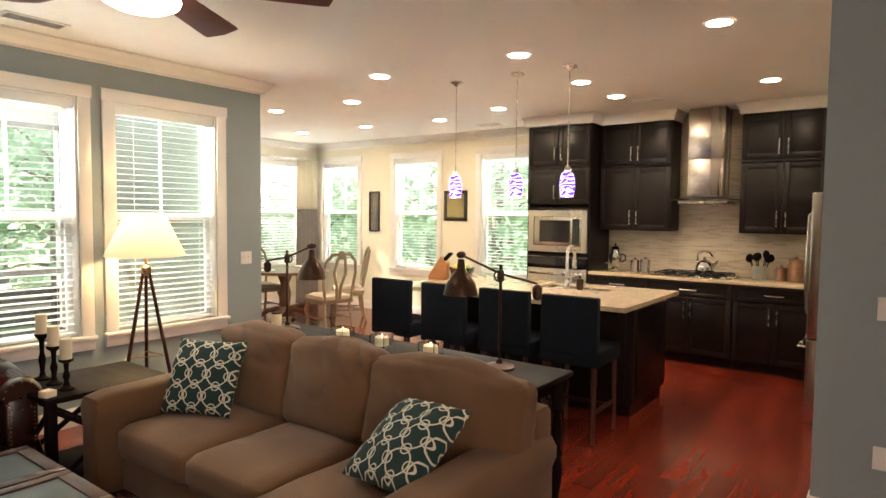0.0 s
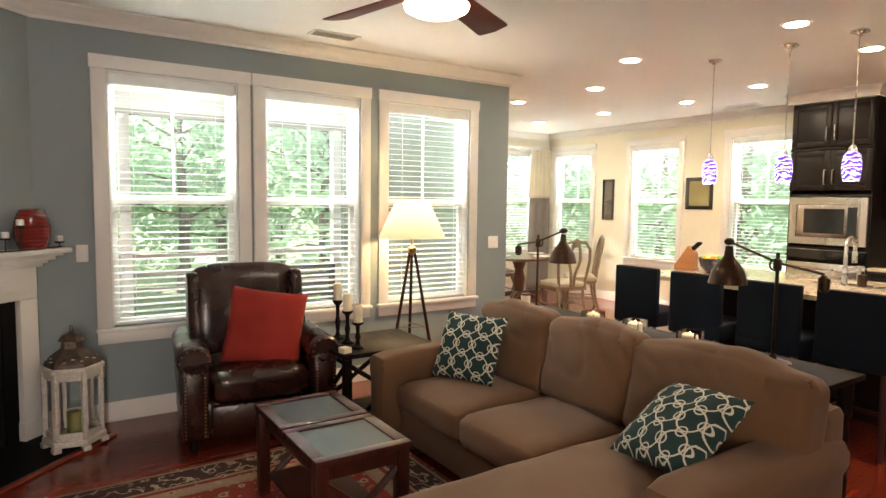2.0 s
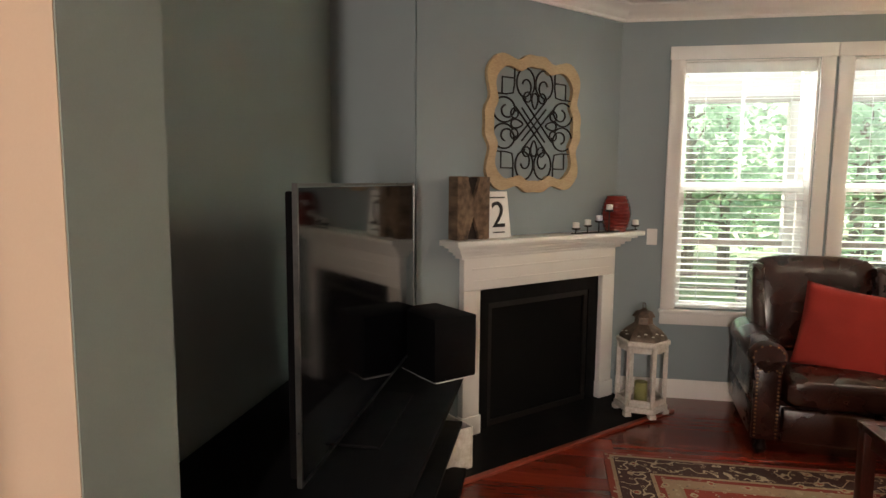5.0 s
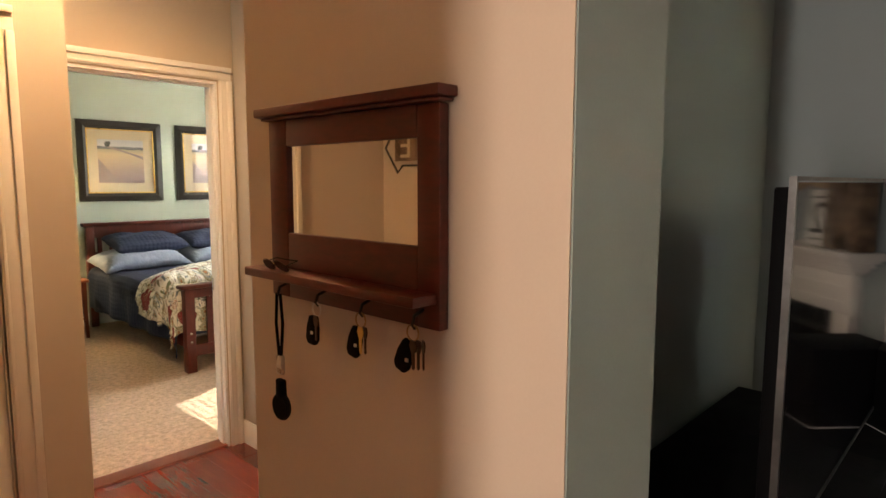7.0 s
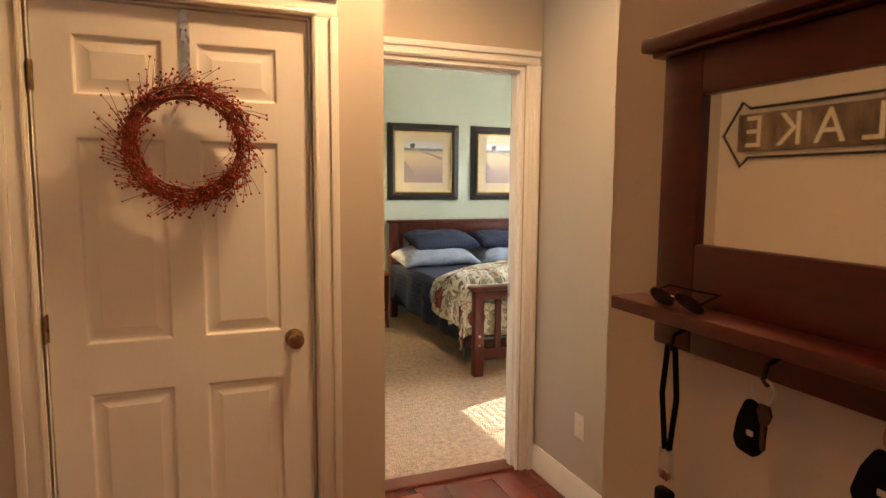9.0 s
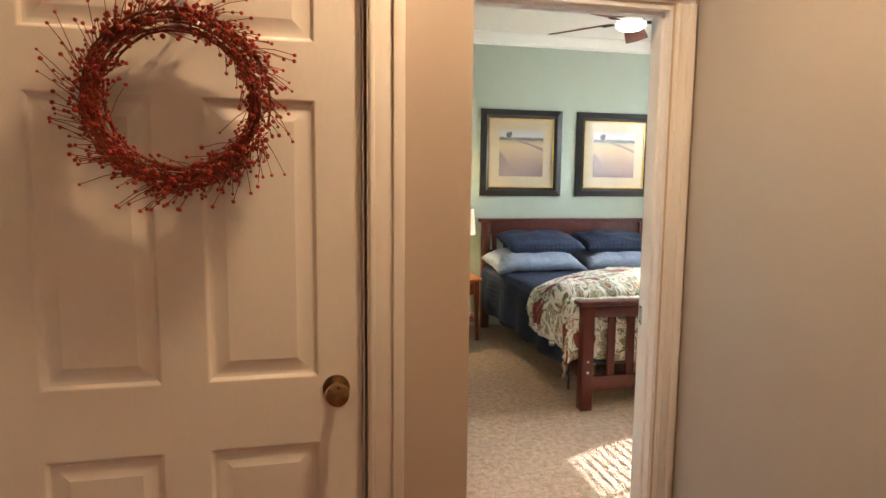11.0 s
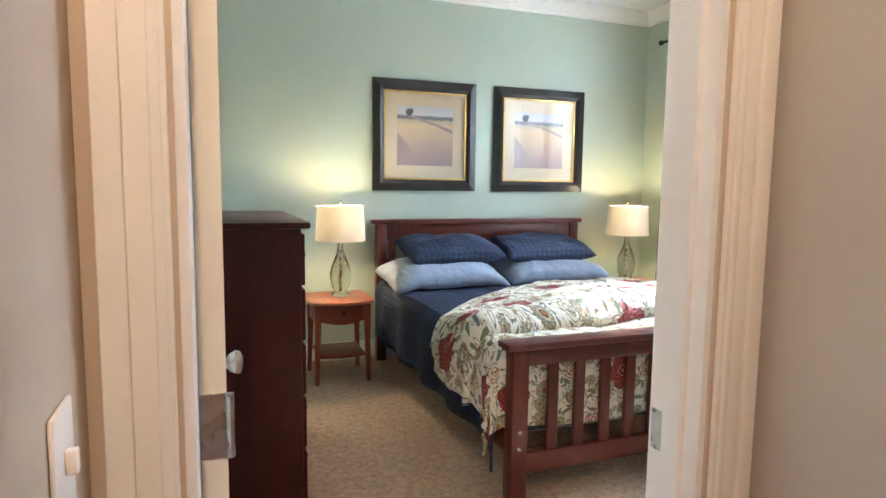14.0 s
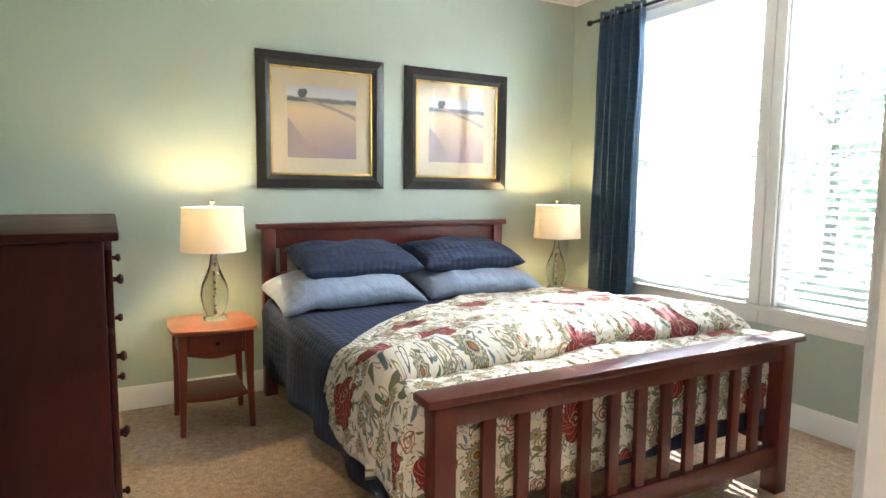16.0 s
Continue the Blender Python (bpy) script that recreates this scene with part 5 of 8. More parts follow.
def ceiling_fan(at, blades, reach, wood, turn, drop, lamp_r, label, low=0.06):
    t = thing("ceiling_fan", at, turn, label, "ceiling fan")
    part("canopy", lathe([(0.065, 0), (0.065, -0.02), (0.03, -0.05)], 24), fan_metal, t)
    part("downrod", tube([(0, 0, -0.04), (0, 0, -drop)], 0.012, 8), fan_metal, t)
    part("motor", lathe([(0.03, -drop), (0.09, -drop - 0.01), (0.11, -drop - 0.05), (0.1, -drop - 0.11), (0.06, -drop - 0.13)], 28), fan_metal, t)
    lamp = part("light_bowl", lathe([(lamp_r * 0.85, -drop - 0.131), (lamp_r, -drop - 0.14), (lamp_r * 0.95, -drop - 0.16), (lamp_r * 0.7, -drop - 0.18), (lamp_r * 0.3, -drop - 0.19), (0.01, -drop - 0.192)], 32), bowl_glow, t, "glowing white glass bowl")
    for k in range(blades):
        a = 360 / blades * k
        out = [(0.16, -0.045), (0.30, -0.075), (reach - 0.04, -0.092), (reach - 0.01, -0.088), (reach + 0.015, 0.0), (reach - 0.01, 0.088), (reach - 0.04, 0.092), (0.30, 0.075), (0.16, 0.045)]
        b = part("blade", slab(out, 0.008, bev=0.002), wood, t, m=pose(0, 0, -drop - low, 0, 0, a) @ pose(0, 0, 0, -13, 0, 0))
        part("blade_iron", box(0.09, 0.22, -0.018, 0.018, -0.012, -0.001, 0.003), fan_metal, t, m=pose(0, 0, -drop - low, 0, 0, a) @ pose(0, 0, 0, -13, 0, 0))
    return t


fan_metal = surf("oil_rubbed_bronze", (0.05, 0.04, 0.035), (0.03, 0.024, 0.02), 0.4, 0.7, scale=20)
fan_wood = surf("fan_blade_wood", (0.15, 0.035, 0.018), (0.09, 0.02, 0.011), 0.65, scale=4, stretch=(0.3, 4, 1))
bowl_glow = glow("lit_glass_bowl", (1.0, 0.86, 0.66), 5.2)
ceiling_fan((-3.13, -6.62, HB), 5, 0.66, fan_wood, 20, 0.10, 0.11, "dark ceiling fan with a lit bowl in the bedroom", 0.125)
# ---- living room ----
taupe = surf("taupe_sofa_cloth", (0.155, 0.079, 0.036), (0.115, 0.057, 0.025), 0.95, scale=3, fine=320, bump=0.25, dist=0.001, sheen=0.1)
leather = surf("brown_leather", (0.042, 0.011, 0.0065), (0.012, 0.004, 0.003), 0.28, scale=5, fine=90, bump=0.35, dist=0.002, coat=0.15)
red_cloth = surf("red_cotton", (0.34, 0.026, 0.017), (0.28, 0.020, 0.013), 0.9, scale=4, fine=260, bump=0.2)
espresso = surf("espresso_wood", (0.011, 0.006, 0.005), (0.006, 0.004, 0.0035), 0.5, scale=5, stretch=(0.3, 3, 1), fine=40, bump=0.05)
walnut = surf("walnut_wood", (0.06, 0.015, 0.009), (0.032, 0.009, 0.006), 0.36, scale=4, stretch=(1, 6, 1), fine=30, bump=0.05)
bronze = surf("dark_bronze", (0.085, 0.048, 0.032), (0.045, 0.026, 0.018), 0.32, 0.9, scale=16)
wax = surf("candle_wax", (0.82, 0.74, 0.55), (0.78, 0.69, 0.5), 0.5, scale=6, bump=0.05)
slate = surf("slate_tile", (0.006, 0.006, 0.0065), (0.003, 0.003, 0.0035), 0.6, scale=3, fine=25, bump=0.2)
soot = surf("firebox_soot", (0.004, 0.004, 0.004), (0.002, 0.002, 0.002), 0.9)
for dull in (slate, soot):
    dull.node_tree.nodes["Principled BSDF"].inputs["Specular IOR Level"].default_value = 0.12


for low_gloss, level in ((espresso, 0.07), (walnut, 0.2), (chest_wood, 0.25)):
    low_gloss.node_tree.nodes["Principled BSDF"].inputs["Specular IOR Level"].default_value = level


def seat_cushion(x0, x1, y0, y1, z0, z1, seed, crown=0.03, cuts=9):
    bm = box(x0, x1, y0, y1, z0, z1)
    bmesh.ops.subdivide_edges(bm, edges=bm.edges[:], cuts=cuts, use_grid_fill=True)
    cx, cy, cz = (x0 + x1) / 2, (y0 + y1) / 2, (z0 + z1) / 2
    hx, hy, hz = (x1 - x0) / 2, (y1 - y0) / 2, (z1 - z0) / 2
    for v in bm.verts:
        u = Vector(((v.co.x - cx) / hx, (v.co.y - cy) / hy, (v.co.z - cz) / hz))
        r = 0.055
        for a, b, ha, hb_ in ((0, 1, hx, hy), (0, 2, hx, hz), (1, 2, hy, hz)):
            ea, eb = (1 - abs(u[a])) * ha, (1 - abs(u[b])) * hb_
            if ea < r and eb < r:
                da, db = r - ea, r - eb
                L = math.hypot(da, db)
                if L > r:
                    k = r / L
                    v.co[a] -= math.copysign(da * (1 - k), u[a])
                    v.co[b] -= math.copysign(db * (1 - k), u[b])
        puff = max(0, 1 - u.x ** 2) * max(0, 1 - u.y ** 2)
        v.co.z += math.copysign(crown * puff * (abs(u.z) > 0.5), u.z)
        v.co += Vector((0, 0, 1)) * 0.008 * noise.noise(v.co * 5 + Vector((seed, 0, 0)))
    bmesh.ops.recalc_face_normals(bm, faces=bm.faces)
    return bm


def back_cushion(w, h, d, seed):
    bm = seat_cushion(-w / 2, w / 2, -d / 2, d / 2, 0, h, seed, 0.03, 27)
    for v in bm.verts:
        f = v.co.z / h
        v.co.y += -0.05 * math.sin(math.pi * f) * (1 if v.co.y < 0 else -0.3) * (1 - (2 * v.co.x / w) ** 2)
        n3 = noise.noise(Vector((v.co.x * 5 + seed * 2, v.co.y * 3, v.co.z * 9)))
        v.co.y += 0.014 * n3 * f
        crease = 1 - min(1, abs(noise.noise(Vector((v.co.x * 3.5 + seed * 3, v.co.z * 6 + v.co.x * 4, seed)))) * 5)
        v.co.y += (0.022 if v.co.y < 0 else -0.012) * crease * (0.15 + 0.85 * f)
        v.co.z += 0.022 * noise.noise(Vector((v.co.x * 5 + seed, v.co.y * 4, 3))) * f - 0.03 * f * abs(2 * v.co.x / w) ** 3
    return bm


sofa = thing("sofa", (0, 0, 0), 0, "taupe fabric sectional sofa with chaise and loose cushions", "sofa")
SX0, SX1, SXA, SXB = -3.42, -1.17, -3.24, -1.37
part("base", box(SX0 + 0.03, SX1 - 0.03, 1.54, 2.42, 0.07, 0.27, 0.03), taupe, sofa)
part("chaise_base", box(-2.0, SXB - 0.0, 0.72, 1.539, 0.07, 0.27, 0.03), taupe, sofa)
part("back_frame", seat_cushion(SX0 + 0.02, SX1 - 0.02, 2.26, 2.46, 0.27, 0.74, 1, 0.0), taupe, sofa)
for k, (a, b) in enumerate(((SXA, -2.60), (-2.598, -2.005))):
    part("seat_cushion", seat_cushion(a, b, 1.49, 2.2, 0.27, 0.445, k), taupe, sofa)
part("chaise_cushion", seat_cushion(-2.0, SXB, 0.70, 2.2, 0.27, 0.445, 5, 0.035, 16), taupe, sofa)
for x0, x1, y0, k in ((SX0, SXA, 1.40, 2), (SXB, SX1, 1.40, 3)):
    arm = seat_cushion(x0, x1, y0, 2.45, 0.07, 0.60, k, 0.015)
    for v in arm.verts:
        if v.co.z > 0.45:
            v.co.x += math.copysign(0.02, v.co.x - (x0 + x1) / 2)
    part("arm", arm, taupe, sofa)
for k, (x, w) in enumerate(((-2.93, 0.66), (-2.30, 0.62), (-1.60, 0.84))):
    part("back_cushion", back_cushion(w, 0.46, 0.2, k + 1), taupe, sofa, m=pose(x, 2.14, 0.435, -12, 0, 0))
for x in (SX0 + 0.1, SX1 - 0.1):
    for y in (1.5, 2.36):
        part("foot", box(x - 0.03, x + 0.03, y - 0.03, y + 0.03, 0, 0.07, 0.004), espresso, sofa)


def lattice(name, ground, line, cell):
    """Interlaced rings on a plain ground."""
    m, n, l, p = nodes(name)
    tc = n.new("ShaderNodeTexCoord")
    total = None
    for off, r, wd in (((0, 0), 0.47, 0.03), ((0.5, 0), 0.19, 0.026), ((0, 0.5), 0.19, 0.026)):
        mp, v = n.new("ShaderNodeMapping"), n.new("ShaderNodeTexVoronoi")
        mp.inputs["Scale"].default_value = (1 / cell, 1 / cell, 1)
        mp.inputs["Location"].default_value = (off[0], off[1], 0)
        l.new(tc.outputs["Object"], mp.inputs[0])
        v.voronoi_dimensions = "2D"
        v.inputs["Scale"].default_value, v.inputs["Randomness"].default_value = 1, 0
        l.new(mp.outputs[0], v.inputs["Vector"])
        s, a, c = n.new("ShaderNodeMath"), n.new("ShaderNodeMath"), n.new("ShaderNodeMath")
        s.operation, a.operation, c.operation = "SUBTRACT", "ABSOLUTE", "LESS_THAN"
        s.inputs[1].default_value, c.inputs[1].default_value = r, wd / 1.0
        l.new(v.outputs["Distance"], s.inputs[0])
        l.new(s.outputs[0], a.inputs[0])
        l.new(a.outputs[0], c.inputs[0])
        if total is None:
            total = c.outputs[0]
        else:
            mx = n.new("ShaderNodeMath")
            mx.operation = "MAXIMUM"
            l.new(total, mx.inputs[0])
            l.new(c.outputs[0], mx.inputs[1])
            total = mx.outputs[0]
    mix = n.new("ShaderNodeMix")
    mix.data_type = "RGBA"
    mix.inputs[6].default_value, mix.inputs[7].default_value = (*ground, 1), (*line, 1)
    l.new(total, mix.inputs[0])
    nz, bp = n.new("ShaderNodeTexNoise"), n.new("ShaderNodeBump")
    nz.inputs["Scale"].default_value = 300
    l.new(tc.outputs["Object"], nz.inputs["Vector"])
    l.new(nz.outputs[0], bp.inputs["Height"])
    bp.inputs["Strength"].default_value = 0.2
    bp.inputs["Distance"].default_value = 0.002
    l.new(bp.outputs[0], p.inputs["Normal"])
    l.new(mix.outputs[2], p.inputs["Base Color"])
    p.inputs["Roughness"].default_value = 0.9
    return m


teal_lattice = lattice("green_lattice_cloth", (0.008, 0.034, 0.031), (0.60, 0.57, 0.46), 0.115)


def throw_pillow(at, rx, ry, rz, material, label, size=0.44, group="", thick=0.17, seed=0):
    ob = tagged(new("throw_pillow", mesh_of("throw_pillow", pillow(size, size, thick, 0.38, 20, seed=seed), material, 180)), label, "pillow", group)
    ob.matrix_basis = pose(*at, rx, ry, rz)
    return ob


TP = "dark green pillow with cream interlaced rings on the sofa"
throw_pillow((-3.02, 1.88, 0.655), 62, 0, 24, teal_lattice, TP, 0.42, "sofa pillows", 0.15, 1)
throw_pillow((-1.53, 1.83, 0.65), 35, -6.4, -13.5, teal_lattice, TP, 0.43, "sofa pillows", 0.15, 2)

# console table behind the sofa
con = thing("console_table", (-2.55, 2.77, 0), 0, "long dark wood console table behind the sofa", "console table")
part("tabletop", box(-1.22, 1.20, -0.235, 0.235, 0.705, 0.735, 0.008), espresso, con)
part("apron", box(-1.13, 1.11, -0.18, 0.18, 0.61, 0.704, 0.003), espresso, con)
LEG = [(0.018, 0), (0.026, 0.02), (0.018, 0.05), (0.03, 0.12), (0.034, 0.2), (0.022, 0.26), (0.036, 0.28), (0.022, 0.31), (0.03, 0.42), (0.022, 0.5), (0.036, 0.53), (0.03, 0.56), (0.036, 0.60), (0.036, 0.705)]
lg = None
for x in (-1.15, 1.13):
    for y in (-0.19, 0.19):
        if lg is None:
            lg = part("leg", lathe(LEG, 16), espresso, con, "turned black leg", pose(x, y, 0))
        else:
            again("leg", lg, con, pose(x, y, 0))


def task_lamp(at, turn, label):
    """Bronze desk lamp on a pole with a jointed arm and a bell shade."""
    t = thing("task_lamp", at, turn, label, "lamp", "task lamps on the console")
    part("base", lathe([(0.085, 0), (0.085, 0.012), (0.06, 0.02), (0.02, 0.028), (0.014, 0.05)], 28), bronze, t)
    part("pole", tube([(0, 0, 0.04), (0, 0, 0.56)], 0.009, 10), bronze, t)
    part("collar", lathe([(0.016, 0.47), (0.02, 0.48), (0.02, 0.52), (0.014, 0.53)], 16), bronze, t)
    wheel = tube([(0.028 * math.cos(a * math.pi / 8), -0.02, 0.5 + 0.028 * math.sin(a * math.pi / 8)) for a in range(16)], 0.005, 6, closed=True)
    part("knob_wheel", wheel, bronze, t)
    part("arm", tube([(0.22, 0, 0.475), (0, 0, 0.51), (-0.26, 0, 0.60)], 0.007, 8), bronze, t)
    part("joint", lathe([(0.012, -0.03), (0.02, -0.015), (0.02, 0.015), (0.012, 0.03)], 14), bronze, t, m=pose(-0.26, 0, 0.60, 90))
    part("counterweight", lathe([(0.012, -0.075), (0.026, -0.06), (0.026, -0.01), (0.01, 0.005)], 18), bronze, t, m=pose(0.22, 0, 0.465))
    s = part("shade", lathe([(0.018, 0.0), (0.024, -0.05), (0.036, -0.07), (0.058, -0.095), (0.082, -0.135), (0.096, -0.19), (0.098, -0.20), (0.092, -0.19), (0.078, -0.138), (0.054, -0.1)], 30, caps=False), bronze, t, "dark bronze bell shade", pose(-0.26, 0, 0.575))
    return t


task_lamp((-3.45, 2.80, 0.7355), 180, "bronze jointed task lamp on the console table")
task_lamp((-1.69, 2.80, 0.7355), 0, "bronze jointed task lamp on the console table")
flame = glow("candle_flame", (1.0, 0.62, 0.25), 6.0)


def votive(at, s, label):
    t = thing("votive_holder", at, 0, label, "candle holder", "glass candle holders")
    g = bmesh.new()
    for a, b, c, d in ((-s, -s + 0.006, -s, s), (s - 0.006, s, -s, s), (-s + 0.006, s - 0.006, -s, -s + 0.006), (-s + 0.006, s - 0.006, s - 0.006, s)):
        bx(g, a, b, c, d, 0.006, 0.08, 0.001)
    bx(g, -s, s, -s, s, 0, 0.0059, 0.001)
    part("glass", g, thin_glass, t).visible_shadow = False
    part("candle", lathe([(0.043, 0.0065), (0.043, 0.056), (0.036, 0.06)], 20), wax, t, "lit cream candle")
    part("flame", lathe([(0.0015, 0.0605), (0.004, 0.066), (0.002, 0.074), (0.0006, 0.079)], 8), flame, t)
    return t


v1 = votive((-2.89, 2.80, 0.7355), 0.055, "square clear glass candle holder, lit, on the console")
for x, y in ((-2.545, 2.80), (-2.16, 2.80)):
    copy_thing(v1, pose(x, y, 0.7355, 0, 0, 8))
jar = thing("jar_candle", (-3.62, 2.84, 0.7355), 0, "cream jar candle on the console table", "candle")
part("jar", lathe([(0.034, 0), (0.036, 0.07), (0.034, 0.085)], 20), wax, jar)
part("rim", lathe([(0.036, 0.085), (0.036, 0.095), (0.03, 0.096)], 20), black_metal, jar, "dark metal rim")

# coffee table
ct = thing("coffee_table", (-2.745, 0.852, 0.012), 0, "dark cherry coffee table with two inset slate panels", "coffee table")
glass_top = surf("slate_inset", (0.03, 0.034, 0.034), (0.022, 0.026, 0.026), 0.38, scale=2, fine=60, bump=0.02)
glass_top.node_tree.nodes["Principled BSDF"].inputs["Specular IOR Level"].default_value = 0.22
for k, (a, b) in enumerate(((-0.425, -0.006), (0.006, 0.425))):
    tf = bmesh.new()
    for x0, x1, y0, y1 in ((a, a + 0.05, -0.222, 0.222), (b - 0.05, b, -0.222, 0.222), (a + 0.05, b - 0.05, -0.222, -0.165), (a + 0.05, b - 0.05, 0.165, 0.222)):
        bx(tf, x0, x1, y0, y1, 0.438, 0.468, 0.003)
    fr = part("top_frame", tf, walnut, ct)
    part("inset_panel", box(a + 0.05, b - 0.05, -0.165, 0.165, 0.44, 0.4605), glass_top, fr, "grey slate inset")
part("apron", box(-0.38, 0.38, -0.19, 0.19, 0.36, 0.4375, 0.003), walnut, ct)
for x in (-0.385, 0.385):
    for y in (-0.19, 0.19):
        part("leg", box(x - 0.028, x + 0.028, y - 0.028, y + 0.028, 0, 0.4375, 0.004), walnut, ct)
    for s in (1, -1):
        part("cross_brace", tube([(x, -0.17 * s, 0.06), (x, 0.17 * s, 0.35)], 0.016, 6), walnut, ct)
part("shelf", box(-0.36, 0.36, -0.17, 0.17, 0.09, 0.115, 0.003), walnut, ct)


def rug_mat(name):
    """Red field with a medallion, guard stripes and a dark flowered border."""
    m, n, l, p = nodes(name)
    tc, sp_ = n.new("ShaderNodeTexCoord"), n.new("ShaderNodeSeparateXYZ")
    l.new(tc.outputs["Object"], sp_.inputs[0])

    def mth(op, a, b=None):
        k = n.new("ShaderNodeMath")
        k.operation = op
        for s, v in ((0, a), (1, b)):
            if v is None:
                continue
            if isinstance(v, (int, float)):
                k.inputs[s].default_value = v
            else:
                l.new(v, k.inputs[s])
        return k.outputs[0]
    dx, dy = mth("SUBTRACT", RW, mth("ABSOLUTE", sp_.outputs["X"])), mth("SUBTRACT", RH, mth("ABSOLUTE", sp_.outputs["Y"]))
    e = mth("MINIMUM", dx, dy)
    ramp = n.new("ShaderNodeValToRGB")
    ramp.color_ramp.interpolation = "CONSTANT"
    el = ramp.color_ramp.elements
    el[0].position, el[0].color = 0, (0.24, 0.04, 0.025, 1)
    el[1].position, el[1].color = 0.03, (0.36, 0.27, 0.18, 1)
    for pos, c in ((0.05, (0.055, 0.022, 0.02, 1)), (0.22, (0.36, 0.27, 0.18, 1)), (0.24, (0.22, 0.03, 0.02, 1)), (0.27, (0.34, 0.24, 0.16, 1)), (0.34, (0.3, 0.21, 0.14, 1)), (0.36, (0.27, 0.035, 0.022, 1))):
        x = el.new(pos)
        x.color = c
    l.new(e, ramp.inputs[0])
    col = ramp.outputs[0]
    for scale, lo, hi, c, seed in ((9, 0.10, 0.2, (0.42, 0.33, 0.22), 0), (9, 0.0, 0.09, (0.30, 0.06, 0.04), 0), (20, 0.12, 0.2, (0.44, 0.36, 0.26), 2), (26, 0.0, 0.12, (0.10, 0.09, 0.09), 5)):
        mp, v, nz = n.new("ShaderNodeMapping"), n.new("ShaderNodeTexVoronoi"), n.new("ShaderNodeTexNoise")
        mp.inputs["Location"].default_value = (seed, seed, 0)
        l.new(tc.outputs["Object"], mp.inputs[0])
        v.inputs["Scale"].default_value, v.inputs["Randomness"].default_value = scale, 0.75
        l.new(mp.outputs[0], v.inputs["Vector"])
        nz.inputs["Scale"].default_value = scale * 3
        l.new(mp.outputs[0], nz.inputs["Vector"])
        dd = mth("ADD", v.outputs["Distance"], mth("MULTIPLY", mth("SUBTRACT", nz.outputs[0], 0.5), 0.3))
        k = mth("MULTIPLY", mth("GREATER_THAN", dd, lo), mth("LESS_THAN", dd, hi))
        mix = n.new("ShaderNodeMix")
        mix.data_type = "RGBA"
        l.new(k, mix.inputs[0])
        l.new(col, mix.inputs[6])
        mix.inputs[7].default_value = (*c, 1)
        col = mix.outputs[2]
    vine = n.new("ShaderNodeTexNoise")
    vine.inputs["Scale"].default_value, vine.inputs["Detail"].default_value = 10, 1.5
    l.new(tc.outputs["Object"], vine.inputs["Vector"])
    line = mth("LESS_THAN", mth("ABSOLUTE", mth("SUBTRACT", vine.outputs[0], 0.5)), 0.022)
    line = mth("MULTIPLY", line, mth("MULTIPLY", mth("GREATER_THAN", e, 0.06), mth("LESS_THAN", e, 0.21)))
    mix = n.new("ShaderNodeMix")
    mix.data_type = "RGBA"
    l.new(line, mix.inputs[0])
    l.new(col, mix.inputs[6])
    mix.inputs[7].default_value = (0.46, 0.38, 0.28, 1)
    col = mix.outputs[2]
    l.new(col, p.inputs["Base Color"])
    p.inputs["Roughness"].default_value = 0.95
    nz, bp = n.new("ShaderNodeTexNoise"), n.new("ShaderNodeBump")
    nz.inputs["Scale"].default_value = 220
    l.new(tc.outputs["Object"], nz.inputs["Vector"])
    l.new(nz.outputs[0], bp.inputs["Height"])
    bp.inputs["Strength"].default_value = 0.6
    bp.inputs["Distance"].default_value = 0.004
    l.new(bp.outputs[0], p.inputs["Normal"])
    return m


RW, RH = 1.05, 1.0
rug = tagged(new("area_rug", mesh_of("area_rug", box(-RW, RW, -RH, RH, 0, 0.012, 0.004), rug_mat("oriental_rug_wool"))), "red oriental area rug with flowered border", "rug")
rug.matrix_basis = pose(-2.62, 0.57, 0.0005)

# leather wing chair
ac = thing("armchair", (-4.16, 0.95, 0), -90 + 5, "brown leather wingback recliner with nailhead trim", "armchair")
# local: x across, y towards the front (turned to face the room), z up
ac.matrix_basis = pose(-4.15, 0.90, 0, 0, 0, -97) @ Matrix.Diagonal((1.1, 1.05, 1.0, 1))
part("seat", seat_cushion(-0.27, 0.27, -0.24, 0.36, 0.28, 0.47, 3, 0.03), leather, ac)
part("front_panel", box(-0.27, 0.27, 0.30, 0.36, 0.09, 0.28, 0.015), leather, ac)
part("body", box(-0.42, 0.42, -0.38, 0.29, 0.09, 0.28, 0.02), leather, ac)
bk = seat_cushion(-0.34, 0.34, -0.13, 0.06, 0.0, 0.66, 9, 0.0)
for v in bk.verts:
    f = v.co.z / 0.66
    v.co.z -= 0.05 * (abs(v.co.x) / 0.34) ** 4 * f
    v.co.y += (0.03 * math.sin(math.pi * min(f, 1)) + 0.008 * math.cos(v.co.x * 26) * math.sin(f * 3.1)) * (v.co.y > 0)
part("backrest", bk, leather, ac, m=pose(0, -0.30, 0.42, 10, 0, 0))
